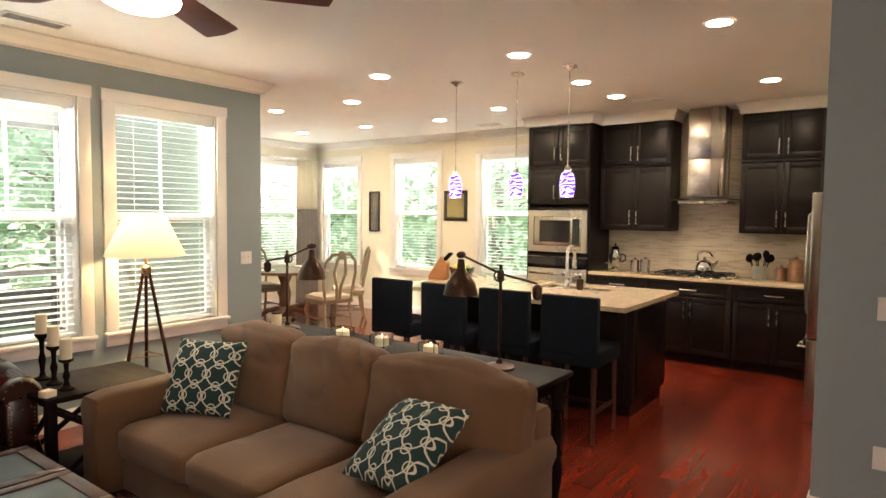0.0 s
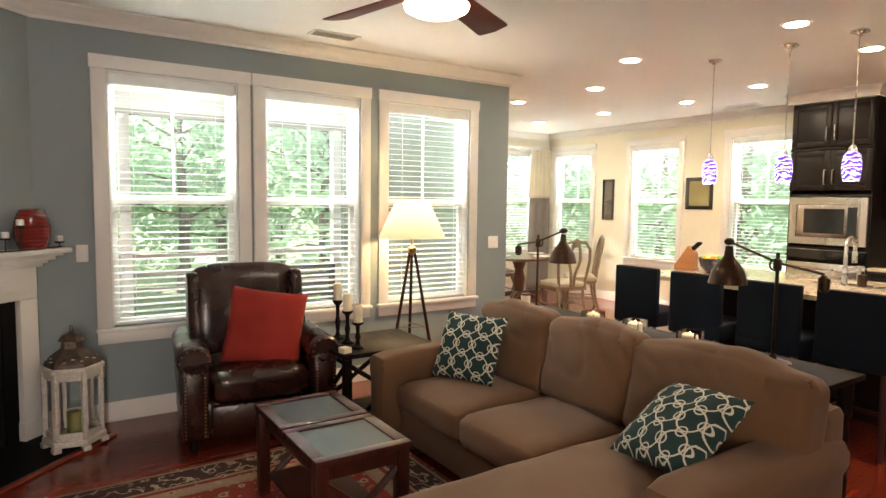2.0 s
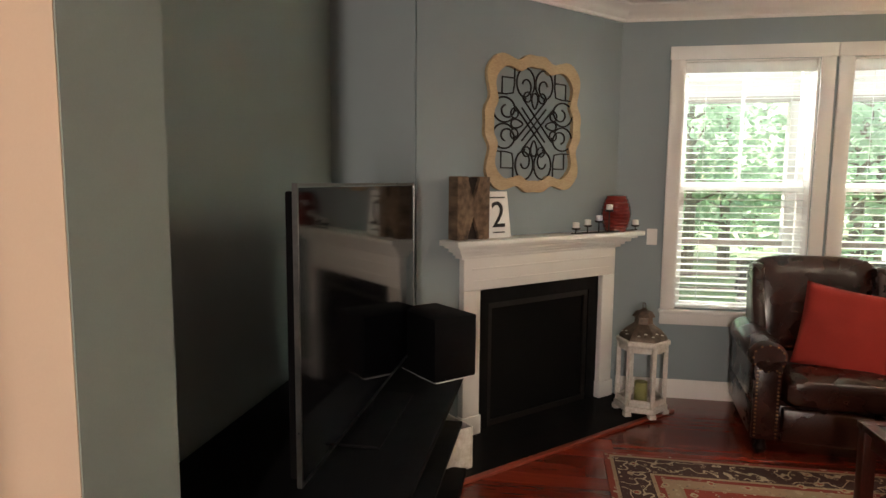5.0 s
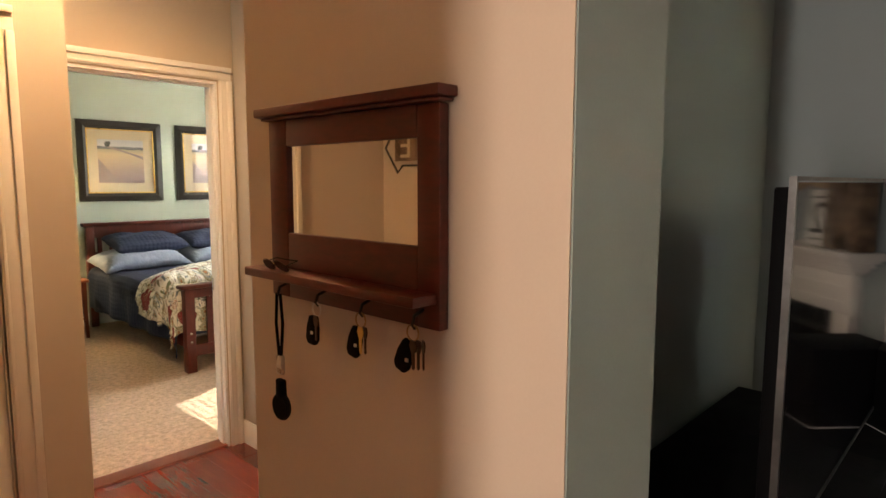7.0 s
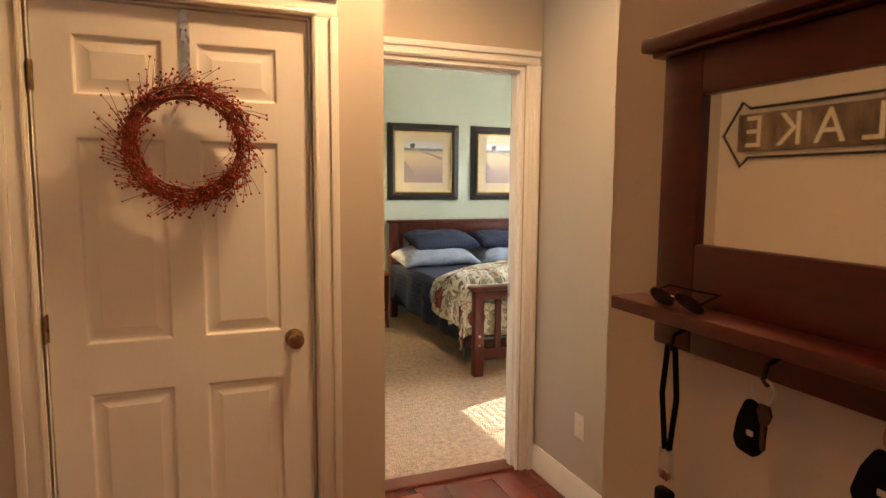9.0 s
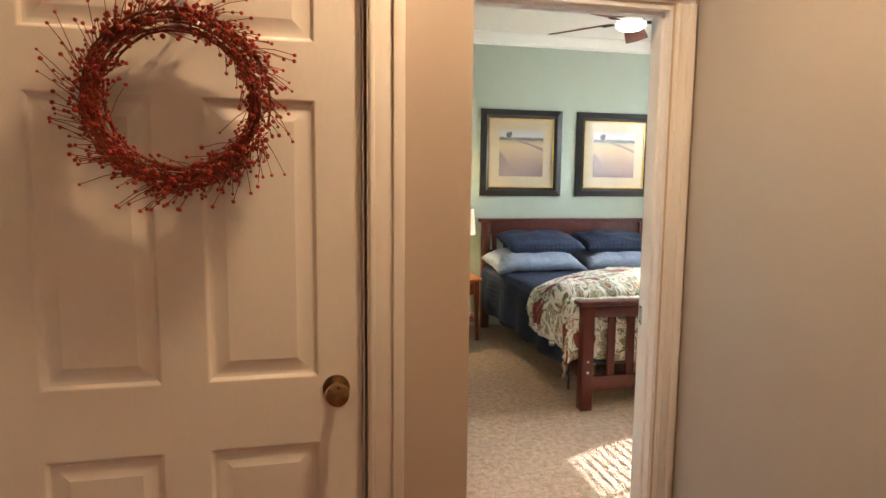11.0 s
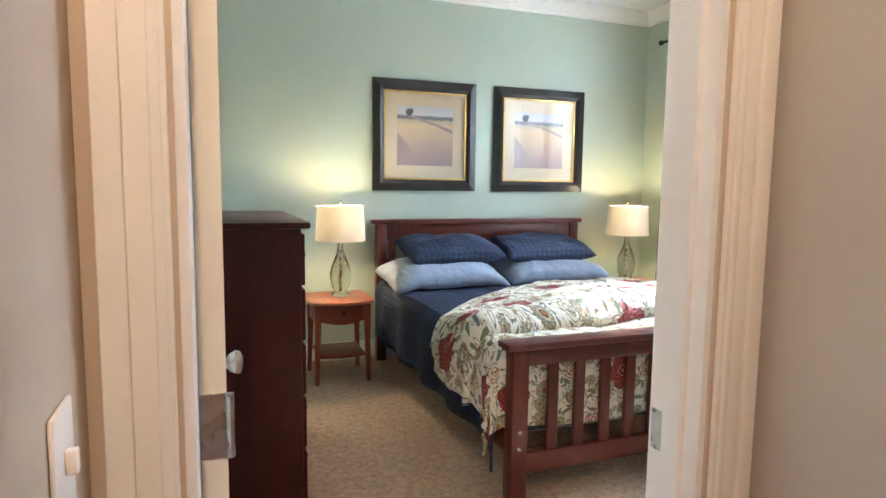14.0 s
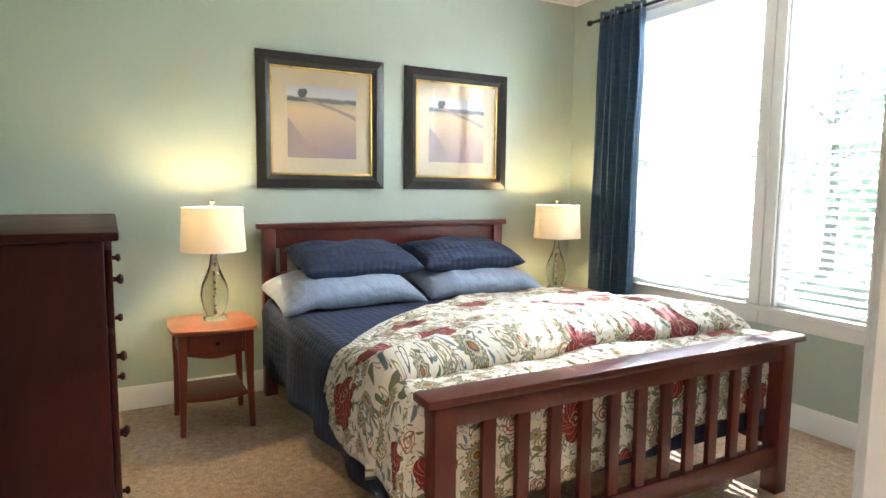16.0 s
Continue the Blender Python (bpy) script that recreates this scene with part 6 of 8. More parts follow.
for s in (-1, 1):
    wing = slab([(0, 0), (0.30, 0.0), (0.27, 0.12), (0.17, 0.26), (0.15, 0.40), (0.12, 0.47), (0.03, 0.48), (0, 0.44)], 0.07, bev=0.02)
    part("wing", wing, leather, ac, m=pose(0.285 if s > 0 else -0.355, -0.36, 0.55, 90, 0, 90) @ pose(0, 0, 0))
    arm = seat_cushion(0.27 * s, 0.43 * s, -0.34, 0.36, 0.27, 0.58, 4, 0.0) if s > 0 else seat_cushion(-0.43, -0.27, -0.34, 0.36, 0.27, 0.58, 4, 0.0)
    part("arm", arm, leather, ac)
    part("arm_roll", lathe([(0.045, -0.34), (0.088, -0.31), (0.09, 0.36), (0.075, 0.385)], 22), leather, ac, m=pose(0.355 * s, 0, 0.57, -90, 0, 0))
    post = box(0.29 * s - 0.0 if s > 0 else -0.42, 0.42 if s > 0 else -0.29, 0.36, 0.385, 0.1, 0.56, 0.01)
    part("front_post", post, leather, ac)
    nail = None
    for k in range(18):
        for xx in (0.305, 0.405):
            m = pose(xx * s, 0.386, 0.12 + 0.022 * k, -90)
            if nail is None:
                nail = part("nailhead", lathe([(0.006, 0), (0.005, 0.003), (0.002, 0.005)], 8), brass, ac, "brass nailhead", m)
            else:
                again("nailhead", nail, ac, m)
    for k in range(12):
        a = k * math.pi / 6
        again("nailhead", nail, ac, pose(0.355 * s + 0.075 * math.cos(a), 0.386, 0.57 + 0.075 * math.sin(a), -90))
for x in (-0.36, 0.36):
    for y in (-0.32, 0.32):
        part("foot", lathe([(0.022, 0), (0.034, 0.03), (0.024, 0.06), (0.03, 0.09)], 14), espresso, ac, m=pose(x, y, 0))
throw_pillow((-4.03, 0.95, 0.69), 74, 9, 74, red_cloth, "plain red cotton pillow on the leather chair", 0.5, "", 0.14, 5)

# end table with candlesticks
et = thing("end_table", (-3.73, 1.60, 0), 0, "black wooden end table with crossed side braces", "end table")
part("tabletop", box(-0.30, 0.26, -0.34, 0.34, 0.55, 0.58, 0.005), espresso, et)
for x in (-0.26, 0.22):
    for y in (-0.30, 0.30):
        part("leg", box(x - 0.025, x + 0.025, y - 0.025, y + 0.025, 0, 0.55, 0.003), espresso, et)
    for s in (1, -1):
        part("cross_brace", tube([(x, -0.28 * s, 0.12), (x, 0.28 * s, 0.5)], 0.016, 6), espresso, et)
for y in (-0.30,):
    for s in (1, -1):
        part("cross_brace", tube([(-0.24 * s, y, 0.12), (0.2 * s, y, 0.5)], 0.016, 6), espresso, et)
part("shelf", box(-0.24, 0.20, -0.28, 0.28, 0.10, 0.12, 0.003), espresso, et)


def candlestick(at, hgt, ch, label):
    t = thing("candlestick", at, 0, label, "candlestick", "candlesticks on the end table")
    part("stick", lathe([(0.042, 0), (0.042, 0.01), (0.018, 0.025), (0.012, 0.05), (0.02, hgt * 0.45), (0.011, hgt * 0.6), (0.014, hgt * 0.85), (0.036, hgt - 0.012), (0.036, hgt)], 18), espresso, t)
    part("candle", lathe([(0.03, hgt), (0.03, hgt + ch), (0.024, hgt + ch + 0.003)], 18), wax, t, "ivory pillar candle")


candlestick((-3.93, 1.42, 0.5805), 0.27, 0.11, "dark turned candlestick with an ivory candle")
candlestick((-3.77, 1.42, 0.5805), 0.22, 0.11, "dark turned candlestick with an ivory candle")
candlestick((-3.61, 1.42, 0.5805), 0.17, 0.11, "short dark turned candlestick with an ivory candle")
bxw = tagged(new("coaster_box", mesh_of("coaster_box", box(-0.03, 0.03, -0.03, 0.03, 0, 0.035, 0.003), wax)), "small cream box on the end table", "box")
bxw.matrix_basis = pose(-3.54, 1.30, 0.5805, 0, 0, 15)

# tripod floor lamp
fl = thing("floor_lamp", (-4.40, 2.28, 0), 15, "wooden tripod floor lamp with a lit cream shade", "floor lamp")
for k in range(3):
    a = math.radians(120 * k + 20)
    part("leg", tube([(0.24 * math.cos(a), 0.24 * math.sin(a), 0.002), (0.02 * math.cos(a), 0.02 * math.sin(a), 1.13)], 0.014, 8, r_end=0.012), walnut, fl)
part("hub", lathe([(0.03, 1.09), (0.036, 1.11), (0.036, 1.15), (0.012, 1.17), (0.01, 1.30)], 18), brass, fl)
part("spreader", tube([(0.13 * math.cos(math.radians(120 * k + 20)), 0.13 * math.sin(math.radians(120 * k + 20)), 0.5) for k in range(3)], 0.004, 6, closed=True), brass, fl)
part("shade", lathe([(0.275, 1.235), (0.13, 1.545)], 44, caps=False), shade_white, fl, "glowing cream empire shade")
part("harp", tube([(0, 0, 1.29), (0.06, 0, 1.36), (0.05, 0, 1.48), (0, 0, 1.53)], 0.0025, 5), brass, fl)
part("spider", tube([(-0.128, 0, 1.54), (0.128, 0, 1.54)], 0.003, 5), brass, fl)
bulb("floor_lamp_bulb", (-4.40, 2.28, 1.40), 6.1, (1, 0.68, 0.34), 0.035)

# fireplace
mant = thing("fireplace_mantel", (0, 0, 0), 0, "white painted wooden fireplace mantel with mouldings", "mantel")
mant.matrix_basis = F()
for a, b in ((1.74, 1.865), (2.955, 3.08)):
    part("pilaster", box(a, b, -0.05, -0.001, 0.012, 0.895, 0.004), white_trim, mant)
    part("plinth", box(a - 0.008, b + 0.008, -0.06, -0.0005, 0.0125, 0.13, 0.004), white_trim, mant)
part("frieze", box(1.74, 3.08, -0.05, -0.001, 0.896, 1.09, 0.004), white_trim, mant)
part("frieze_bead", box(1.80, 3.02, -0.056, -0.0505, 1.02, 1.03, 0.002), white_trim, mant)
part("frieze_bead", box(1.80, 3.02, -0.056, -0.0505, 0.95, 0.956, 0.002), white_trim, mant)
for k, (o, z0, z1) in enumerate(((0.07, 1.09, 1.11), (0.09, 1.11, 1.13), (0.12, 1.13, 1.155), (0.15, 1.155, 1.172), (0.185, 1.172, 1.205))):
    part("moulding" if k < 4 else "shelf", box(1.74 - o + 0.04, 3.08 + o - 0.04, -o, -0.001, z0 + 0.0005, z1, 0.004), white_trim, mant)
fp = thing("fireplace_surround", (0, 0, 0), 0, "black slate fireplace surround with dark firebox", "fireplace")
fp.matrix_basis = F()

for a, b, z0, z1 in ((1.866, 1.96, 0.0125, 0.894), (2.86, 2.954, 0.0125, 0.894), (1.961, 2.859, 0.80, 0.894)):
    part("surround_tile", box(a, b, -0.012, -0.0005, z0, z1), slate, fp)
fbx = bmesh.new()
bx(fbx, 1.87, 2.95, 0.45, 0.5, 0.012, 0.895)
bx(fbx, 1.87, 1.95, 0.001, 0.45, 0.012, 0.895)
bx(fbx, 2.87, 2.95, 0.001, 0.45, 0.012, 0.895)
bx(fbx, 1.95, 2.87, 0.001, 0.45, 0.80, 0.895)
part("firebox", fbx, soot, fp)
gr = inset(bmesh.new(), 0.9, 0.785, 0.035, -0.002, 0.012)
part("door_frame", gr, black_metal, fp, "black metal firebox frame", pose(2.41, 0, 0.0125))
part("screen", box(1.99, 2.83, 0.02, 0.024, 0.03, 0.78), soot, fp, "dark mesh screen")
hearth = thing("hearth", (0, 0, 0), 0, "black slate hearth edged with cherry wood", "hearth")
hearth.matrix_basis = F()
part("slab", box(1.46, 3.12, -0.46, 0.45, 0.0005, 0.012), slate, hearth)
part("edging", box(1.40, 3.2, -0.50, -0.461, 0.0005, 0.016, 0.004), cherry_dark, hearth, "cherry wood edging strip")

# mantel decor
weathered = surf("weathered_wood", (0.24, 0.16, 0.10), (0.05, 0.032, 0.022), 0.85, scale=7, stretch=(1, 1, 0.3), fine=30, bump=0.5, dist=0.004)
letter = thing("wooden_letter", (0, 0, 0), 0, "rustic weathered wooden block letter on the mantel", "letter")
letter.matrix_basis = F(1.88, 0.07, 1.2055) @ Matrix.Diagonal((0.86, 1, 1, 1))
lw = 0.27
shape = [(0, 0), (0.09, 0), (0.09, 0.02), (0.135, 0.13), (0.18, 0.02), (0.18, 0), (lw, 0), (lw, 0.36), (0.18, 0.36), (0.18, 0.34), (0.135, 0.23), (0.09, 0.34), (0.09, 0.36), (0, 0.36)]
part("block", slab([(x - 0.03, z) for x, z in shape], 0.09, bev=0.006), weathered, letter, m=pose(-0.25, 0.045, 0, 90, 0, 0))
part("core", box(-0.20, -0.09, -0.02, 0.03, 0.002, 0.355), surf("burnt_wood", (0.03, 0.02, 0.015), (0.015, 0.01, 0.008), 0.9), letter)


def text_on(body, size, material, parent, m, name="lettering", depth=0.002):
    cu = bpy.data.curves.new(name, "FONT")
    cu.body, cu.size, cu.extrude, cu.align_x, cu.align_y = body, size, depth, "CENTER", "CENTER"
    tmp = bpy.data.objects.new(name, cu)
    scene.collection.objects.link(tmp)
    dg = bpy.context.evaluated_depsgraph_get()
    me = bpy.data.meshes.new_from_object(tmp.evaluated_get(dg))
    bpy.data.objects.remove(tmp)
    me.materials.clear()
    me.materials.append(material)
    ob = new(name, me)
    ob.parent, ob.matrix_basis = parent, m
    return ob


ink = surf("black_ink", (0.02, 0.02, 0.02), (0.03, 0.03, 0.03), 0.8, bump=0)
card = thing("number_card", (0, 0, 0), 0, "white wooden card with a black number two", "number card")
card.matrix_basis = F(1.965, 0.08, 1.2055) @ pose(0, 0, 0, -6)
part("card", slab([(-0.095, 0), (0.095, 0), (0.08, 0.275), (-0.08, 0.275)], 0.012, bev=0.002), white_trim, card, m=pose(0, 0.0, 0, 90))
text_on("2", 0.22, ink, card, pose(0, -0.0145, 0.13, 90), "number")
part("rule", box(-0.045, 0.045, -0.0145, -0.0125, 0.03, 0.037), ink, card)
part("rule", box(-0.06, 0.06, -0.0135, -0.0125, 0.235, 0.243), ink, card)

red_glaze = surf("red_glaze", (0.26, 0.02, 0.012), (0.16, 0.012, 0.008), 0.18, scale=6, coat=0.5, bump=0.02)
vase = thing("vase", (0, 0, 0), 0, "glossy red ribbed ceramic vase on the mantel", "vase")
vase.matrix_basis = F(3.02, 0.09, 1.2055)
prof = []
for k in range(33):
    f = k / 32
    r = 0.05 + 0.05 * math.sin(math.pi * min(1, (f * 0.85 + 0.1))) ** 0.8 + 0.0025 * math.sin(k * 2.1)
    prof.append((r if f < 0.97 else r - 0.02, 0.25 * f))
part("body", lathe(prof, 32), red_glaze, vase)
cdl = thing("candelabra", (0, 0, 0), 0, "low black metal candelabra with small white candles", "candelabra")
cdl.matrix_basis = F(2.87, 0.13, 1.2055)
part("bar", tube([(-0.33, 0, 0.006), (0, -0.03, 0.006), (0.33, 0, 0.006)], 0.005, 6), black_metal, cdl)
for x, z in ((-0.30, 0.03), (-0.19, 0.045), (-0.08, 0.07), (0.02, 0.14), (0.30, 0.03)):
    part("cup_stem", tube([(x, -0.01, 0.004), (x, -0.01, z)], 0.004, 6), black_metal, cdl)
    c = part("cup", lathe([(0.024, z), (0.028, z + 0.006), (0.028, z + 0.012)], 14), black_metal, cdl, m=pose(0, 0, 0) @ pose(x, -0.01, 0))
    part("candle", lathe([(0.021, z + 0.0125), (0.021, z + 0.045), (0.015, z + 0.047)], 14), white_trim, cdl, "small white candle", pose(x, -0.01, 0))

# scrolled wall grille
pale_wood = surf("pale_wood", (0.55, 0.42, 0.25), (0.42, 0.3, 0.17), 0.7, scale=5, stretch=(1, 1, 3), fine=40, bump=0.25)
gl = thing("wall_grille", (0, 0, 0), 0, "scalloped pale wood wall panel with black iron scrolls", "wall decor")
gl.matrix_basis = F(2.30, 0.0, 1.89)


def scallop(r):
    pts = []
    for k in range(120):
        a = 2 * math.pi * k / 120
        c, s = math.cos(a), math.sin(a)
        sq = 1 / (abs(c) ** 5 + abs(s) ** 5) ** 0.2
        q = r * sq * (1 + 0.045 * math.cos(8 * a + math.pi * 0) - 0.02 * math.cos(16 * a))
        pts.append((q * c * 0.97, q * s))
    return pts


bm = bmesh.new()
o, i = scallop(0.405), scallop(0.335)
for y0, y1 in ((-0.028, -0.002),):
    ring = [[bm.verts.new((x, y, z)) for x, z in lst] for lst, y in ((o, y1), (o, y0), (i, y0), (i, y1))]
    for a, b in zip(ring, ring[1:] + ring[:1]):
        for k in range(120):
            bm.faces.new((a[k], a[(k + 1) % 120], b[(k + 1) % 120], b[k]))
bmesh.ops.recalc_face_normals(bm, faces=bm.faces)
part("wood_frame", bm, pale_wood, gl)


def c_scroll(s, cx, cz, rx_, rz_, a0, sweep, n=34):
    """A bar that runs round an oval and curls in on itself; s mirrors it."""
    pts = []
    for k in range(n + 1):
        f = k / n
        g = max(0.0, f - 0.55) / 0.45
        q = 1 - 0.74 * g ** 0.8
        a = math.radians(a0 + sweep * f)
        pts.append((s * (cx + rx_ * q * math.cos(a) + 0.012 * g), -0.016, cz + rz_ * q * math.sin(a) - 0.022 * g))
    return pts


for q in range(4):
    m = pose(0, 0, 0, 0, 90 * q, 0)
    for s in (1, -1):
        part("scroll", tube(c_scroll(s, 0.078, 0.248, 0.074, 0.088, 235, -560), 0.0058, 6), black_metal, gl, m=m)
        part("scroll", tube(c_scroll(s, 0.062, 0.165, 0.03, 0.03, 20, 430, 24), 0.005, 6), black_metal, gl, m=m)
        part("bar", tube([(s * 0.09, -0.016, 0.175), (s * 0.10, -0.016, 0.158), (s * 0.085, -0.016, 0.14), (0.0, -0.016, 0.055), (-s * 0.10, -0.016, -0.045)], 0.0055, 6), black_metal, gl, m=m)
    part("loop", tube([(0.034 * math.sin(t * 0.524) * (0.75 + 0.25 * math.cos(t * 0.524 + math.pi)), -0.016, 0.145 - 0.048 * math.cos(t * 0.524)) for t in range(12)], 0.0055, 6, closed=True), black_metal, gl, m=m)
    part("corner_square", tube([(0.17, -0.016, 0.335), (0.17, -0.016, 0.235), (0.18, -0.016, 0.18), (0.235, -0.016, 0.17), (0.335, -0.016, 0.17)], 0.005, 6), black_metal, gl, m=m)
    part("corner_square", tube([(0.17, -0.016, 0.268), (0.268, -0.016, 0.268), (0.268, -0.016, 0.17)], 0.005, 6), black_metal, gl, m=m)
for q in range(2):
    for k in (0.0,):
        part("lattice_bar", tube([(-0.10, -0.013 + 0.005 * q, -0.10), (0.10, -0.013 + 0.005 * q, 0.10)], 0.0052, 6), black_metal, gl, m=pose(0, 0, 0, 0, 90 * q, 0))

# white lantern on the hearth
distress = surf("distressed_white_paint", (0.74, 0.72, 0.68), (0.5, 0.46, 0.4), 0.6, scale=16, fine=60, bump=0.2)
old_metal = surf("aged_metal", (0.16, 0.12, 0.09), (0.07, 0.05, 0.04), 0.5, 0.7, scale=20)
lan = thing("lantern", (-4.36, -0.13, 0.0165), 20, "white hexagonal floor lantern with pierced metal top", "lantern")
R6 = 0.155
c6 = [(R6 * math.cos(math.pi / 3 * k), R6 * math.sin(math.pi / 3 * k)) for k in range(6)]
part("base", slab([(x * 1.12, y * 1.12) for x, y in c6], 0.035, bev=0.004), distress, lan, m=pose(0, 0, 0.03))
part("top_plate", slab([(x * 1.12, y * 1.12) for x, y in c6], 0.03, bev=0.004), distress, lan, m=pose(0, 0, 0.47))
for k, (x, y) in enumerate(c6):
    part("foot", box(x - 0.022, x + 0.022, y - 0.022, y + 0.022, 0, 0.03, 0.003), distress, lan)
    part("post", box(-0.014, 0.014, -0.014, 0.014, 0.065, 0.47, 0.002), distress, lan, m=pose(x * 0.96, y * 0.96, 0, 0, 0, 60 * k))
    x2, y2 = c6[(k + 1) % 6]
    mx, my = (x + x2) / 2, (y + y2) / 2
    for z in (0.067, 0.425):
        part("rail", box(-0.066, 0.066, -0.008, 0.008, 0, 0.043, 0.002), distress, lan, m=pose(mx * 0.96, my * 0.96, z, 0, 0, 60 * k + 120))
    part("pane", box(-0.064, 0.064, -0.0015, 0.0015, 0.11, 0.425), pane_glass, lan, m=pose(mx * 0.95, my * 0.95, 0, 0, 0, 60 * k + 120)).visible_shadow = False
part("roof", lathe([(0.155, 0.50), (0.15, 0.52), (0.115, 0.56), (0.06, 0.60), (0.055, 0.64), (0.075, 0.645), (0.05, 0.68), (0.02, 0.69), (0.012, 0.70)], 6), old_metal, lan, "pierced aged metal roof")
for k in range(18):
    a = k * math.pi / 9
    part("pierced_boss", lathe([(0.011, 0), (0.008, 0.004), (0.003, 0.005)], 8), distress, lan, m=pose(0.128 * math.cos(a) * (1 - 0.13 * (k % 2)), 0.128 * math.sin(a) * (1 - 0.13 * (k % 2)), 0.535 + 0.012 * (k % 2)))
part("ring", tube([(0.02 * math.cos(k * math.pi / 6), 0, 0.715 + 0.02 * math.sin(k * math.pi / 6)) for k in range(12)], 0.003, 6, closed=True), old_metal, lan)
part("candle", lathe([(0.042, 0.066), (0.042, 0.20), (0.035, 0.203)], 20), surf("olive_wax", (0.35, 0.33, 0.12), (0.28, 0.27, 0.09), 0.5), lan, "olive pillar candle")

# television, media console, speaker, bin
gloss_black = surf("gloss_black", (0.003, 0.003, 0.004), (0.002, 0.002, 0.003), 0.05, bump=0)
satin_black = surf("satin_black", (0.003, 0.003, 0.0035), (0.002, 0.002, 0.0025), 0.65, scale=12)
satin_black.node_tree.nodes["Principled BSDF"].inputs["Specular IOR Level"].default_value = 0.08
mc = thing("media_console", (-2.45, -1.56, 0), 0, "black media console with open shelves", "media console")
part("top", box(-0.80, 0.80, -0.40, 0.40, 0.57, 0.60, 0.004), satin_black, mc)
part("shelf", box(-0.78, 0.78, -0.38, 0.38, 0.29, 0.31, 0.003), satin_black, mc)
part("bottom", box(-0.80, 0.80, -0.40, 0.40, 0.0, 0.05, 0.003), satin_black, mc)
for x in (-0.78, -0.26, 0.26, 0.755):
    part("upright", box(x, x + 0.025, -0.38, -0.02, 0.05, 0.57), satin_black, mc)
part("back", box(-0.78, 0.78, -0.395, -0.381, 0.05, 0.57), satin_black, mc)
tv = thing("television", (-2.483, -1.452, 0.6005), 0.3, "large flat black television with silver edge", "television")
part("screen", box(-0.725, 0.725, 0.012, 0.02, 0.095, 0.915), gloss_black, tv, "glossy dark screen")
part("housing", box(-0.70, 0.70, -0.028, 0.0119, 0.09, 0.905, 0.006), satin_black, tv)
part("bezel", inset(bmesh.new(), 1.466, 0.844, 0.009, 0.008, 0.0225), surf("silver_edge", (0.22, 0.22, 0.22), (0.16, 0.16, 0.16), 0.3, 1.0), tv, "silver edge", pose(0, 0, 0.083))
part("neck", box(-0.06, 0.06, -0.027, 0.0, 0.01, 0.0905), satin_black, tv)
part("stand", box(-0.28, 0.28, -0.12, 0.12, 0.0, 0.012, 0.004), satin_black, tv)
sk = thing("speaker", (-3.10, -1.30, 0.6005), 45, "black box speaker on the media console", "speaker")
part("cabinet", box(-0.17, 0.17, -0.12, 0.12, 0.012, 0.31, 0.008), satin_black, sk)
part("plinth", box(-0.15, 0.15, -0.10, 0.10, 0.0, 0.012, 0.002), white_trim, sk, "pale plinth")
part("grille", box(-0.155, 0.155, 0.1202, 0.126, 0.045, 0.295, 0.004), surf("speaker_cloth", (0.008, 0.009, 0.012), (0.005, 0.006, 0.008), 0.95, fine=400, bump=0.4), sk)
bn = thing("storage_bin", (-3.10, -1.30, 0.3105), 45, "white storage bin with cut-out handle on the shelf", "bin")
bn.matrix_basis = pose(-3.36, -1.30, 0.0005, 0, 0, 45)
tb = bmesh.new()
for a, b, c, d in ((-0.13, 0.13, 0.09, 0.10), (-0.13, 0.13, -0.10, -0.09), (-0.13, -0.12, -0.09, 0.09), (0.12, 0.13, -0.09, 0.09)):
    bx(tb, a, b, c, d, 0.012, 0.24, 0.003)
bx(tb, -0.13, 0.13, -0.10, 0.10, 0, 0.0119)
part("box", tb, distress, bn)
# black patch on the solid front stands in for the shaded cut-out
part("handle_hole", box(-0.035, 0.035, 0.1002, 0.102, 0.16, 0.185, 0.0), ink, bn)
part("contents", box(-0.11, 0.11, -0.08, 0.08, 0.012, 0.2, 0.02), surf("blue_cloth", (0.03, 0.06, 0.2), (0.02, 0.04, 0.14), 0.9), bn, "folded blue cloth")

# ceiling fan, vent, recessed lights
FANTURN = 50
ceiling_fan((-2.55, 1.32, H), 5, 0.78, fan_wood, FANTURN, 0.16, 0.155, "dark-bladed ceiling fan with a lit glass bowl")


def vent(at, turn, label):
    t = thing("ceiling_vent", at, turn, label, "vent", "ceiling vents")
    part("frame", inset(bmesh.new(), 0.36, 0.16, 0.02, -0.008, -0.0005), white_trim, t, m=pose(0, 0.08, 0, 90) @ pose(0, 0, 0))
    part("backing", box(-0.16, 0.16, -0.06, 0.06, -0.003, -0.001), ink, t)
    for k in range(8):
        part("slat", box(-0.16, 0.16, -0.005, 0.005, -0.007, -0.0055), white_trim, t, m=pose(0, -0.055 + 0.0157 * k, 0, 25))
    return t


v0 = vent((-4.36, 1.58, H), 90, "white slotted ceiling vent near the crown moulding")
copy_thing(v0, pose(-2.07, 6.25, H))
copy_thing(v0, pose(-4.32, 6.83, H))
can_glow = glow("lit_recessed_lens", (1.0, 0.80, 0.55), 66.0)


def downlight(at, label):
    t = thing("recessed_light", at, 0, label, "ceiling light", "recessed lights")
    part("trim_ring", lathe([(0.072, -0.001), (0.095, -0.001), (0.094, -0.007), (0.074, -0.009), (0.072, -0.001)], 28, caps=False), white_trim, t)
    part("lens", lathe([(0.0718, -0.0055), (0.0717, -0.003)], 24), can_glow, t, "lit warm lens")
    return t


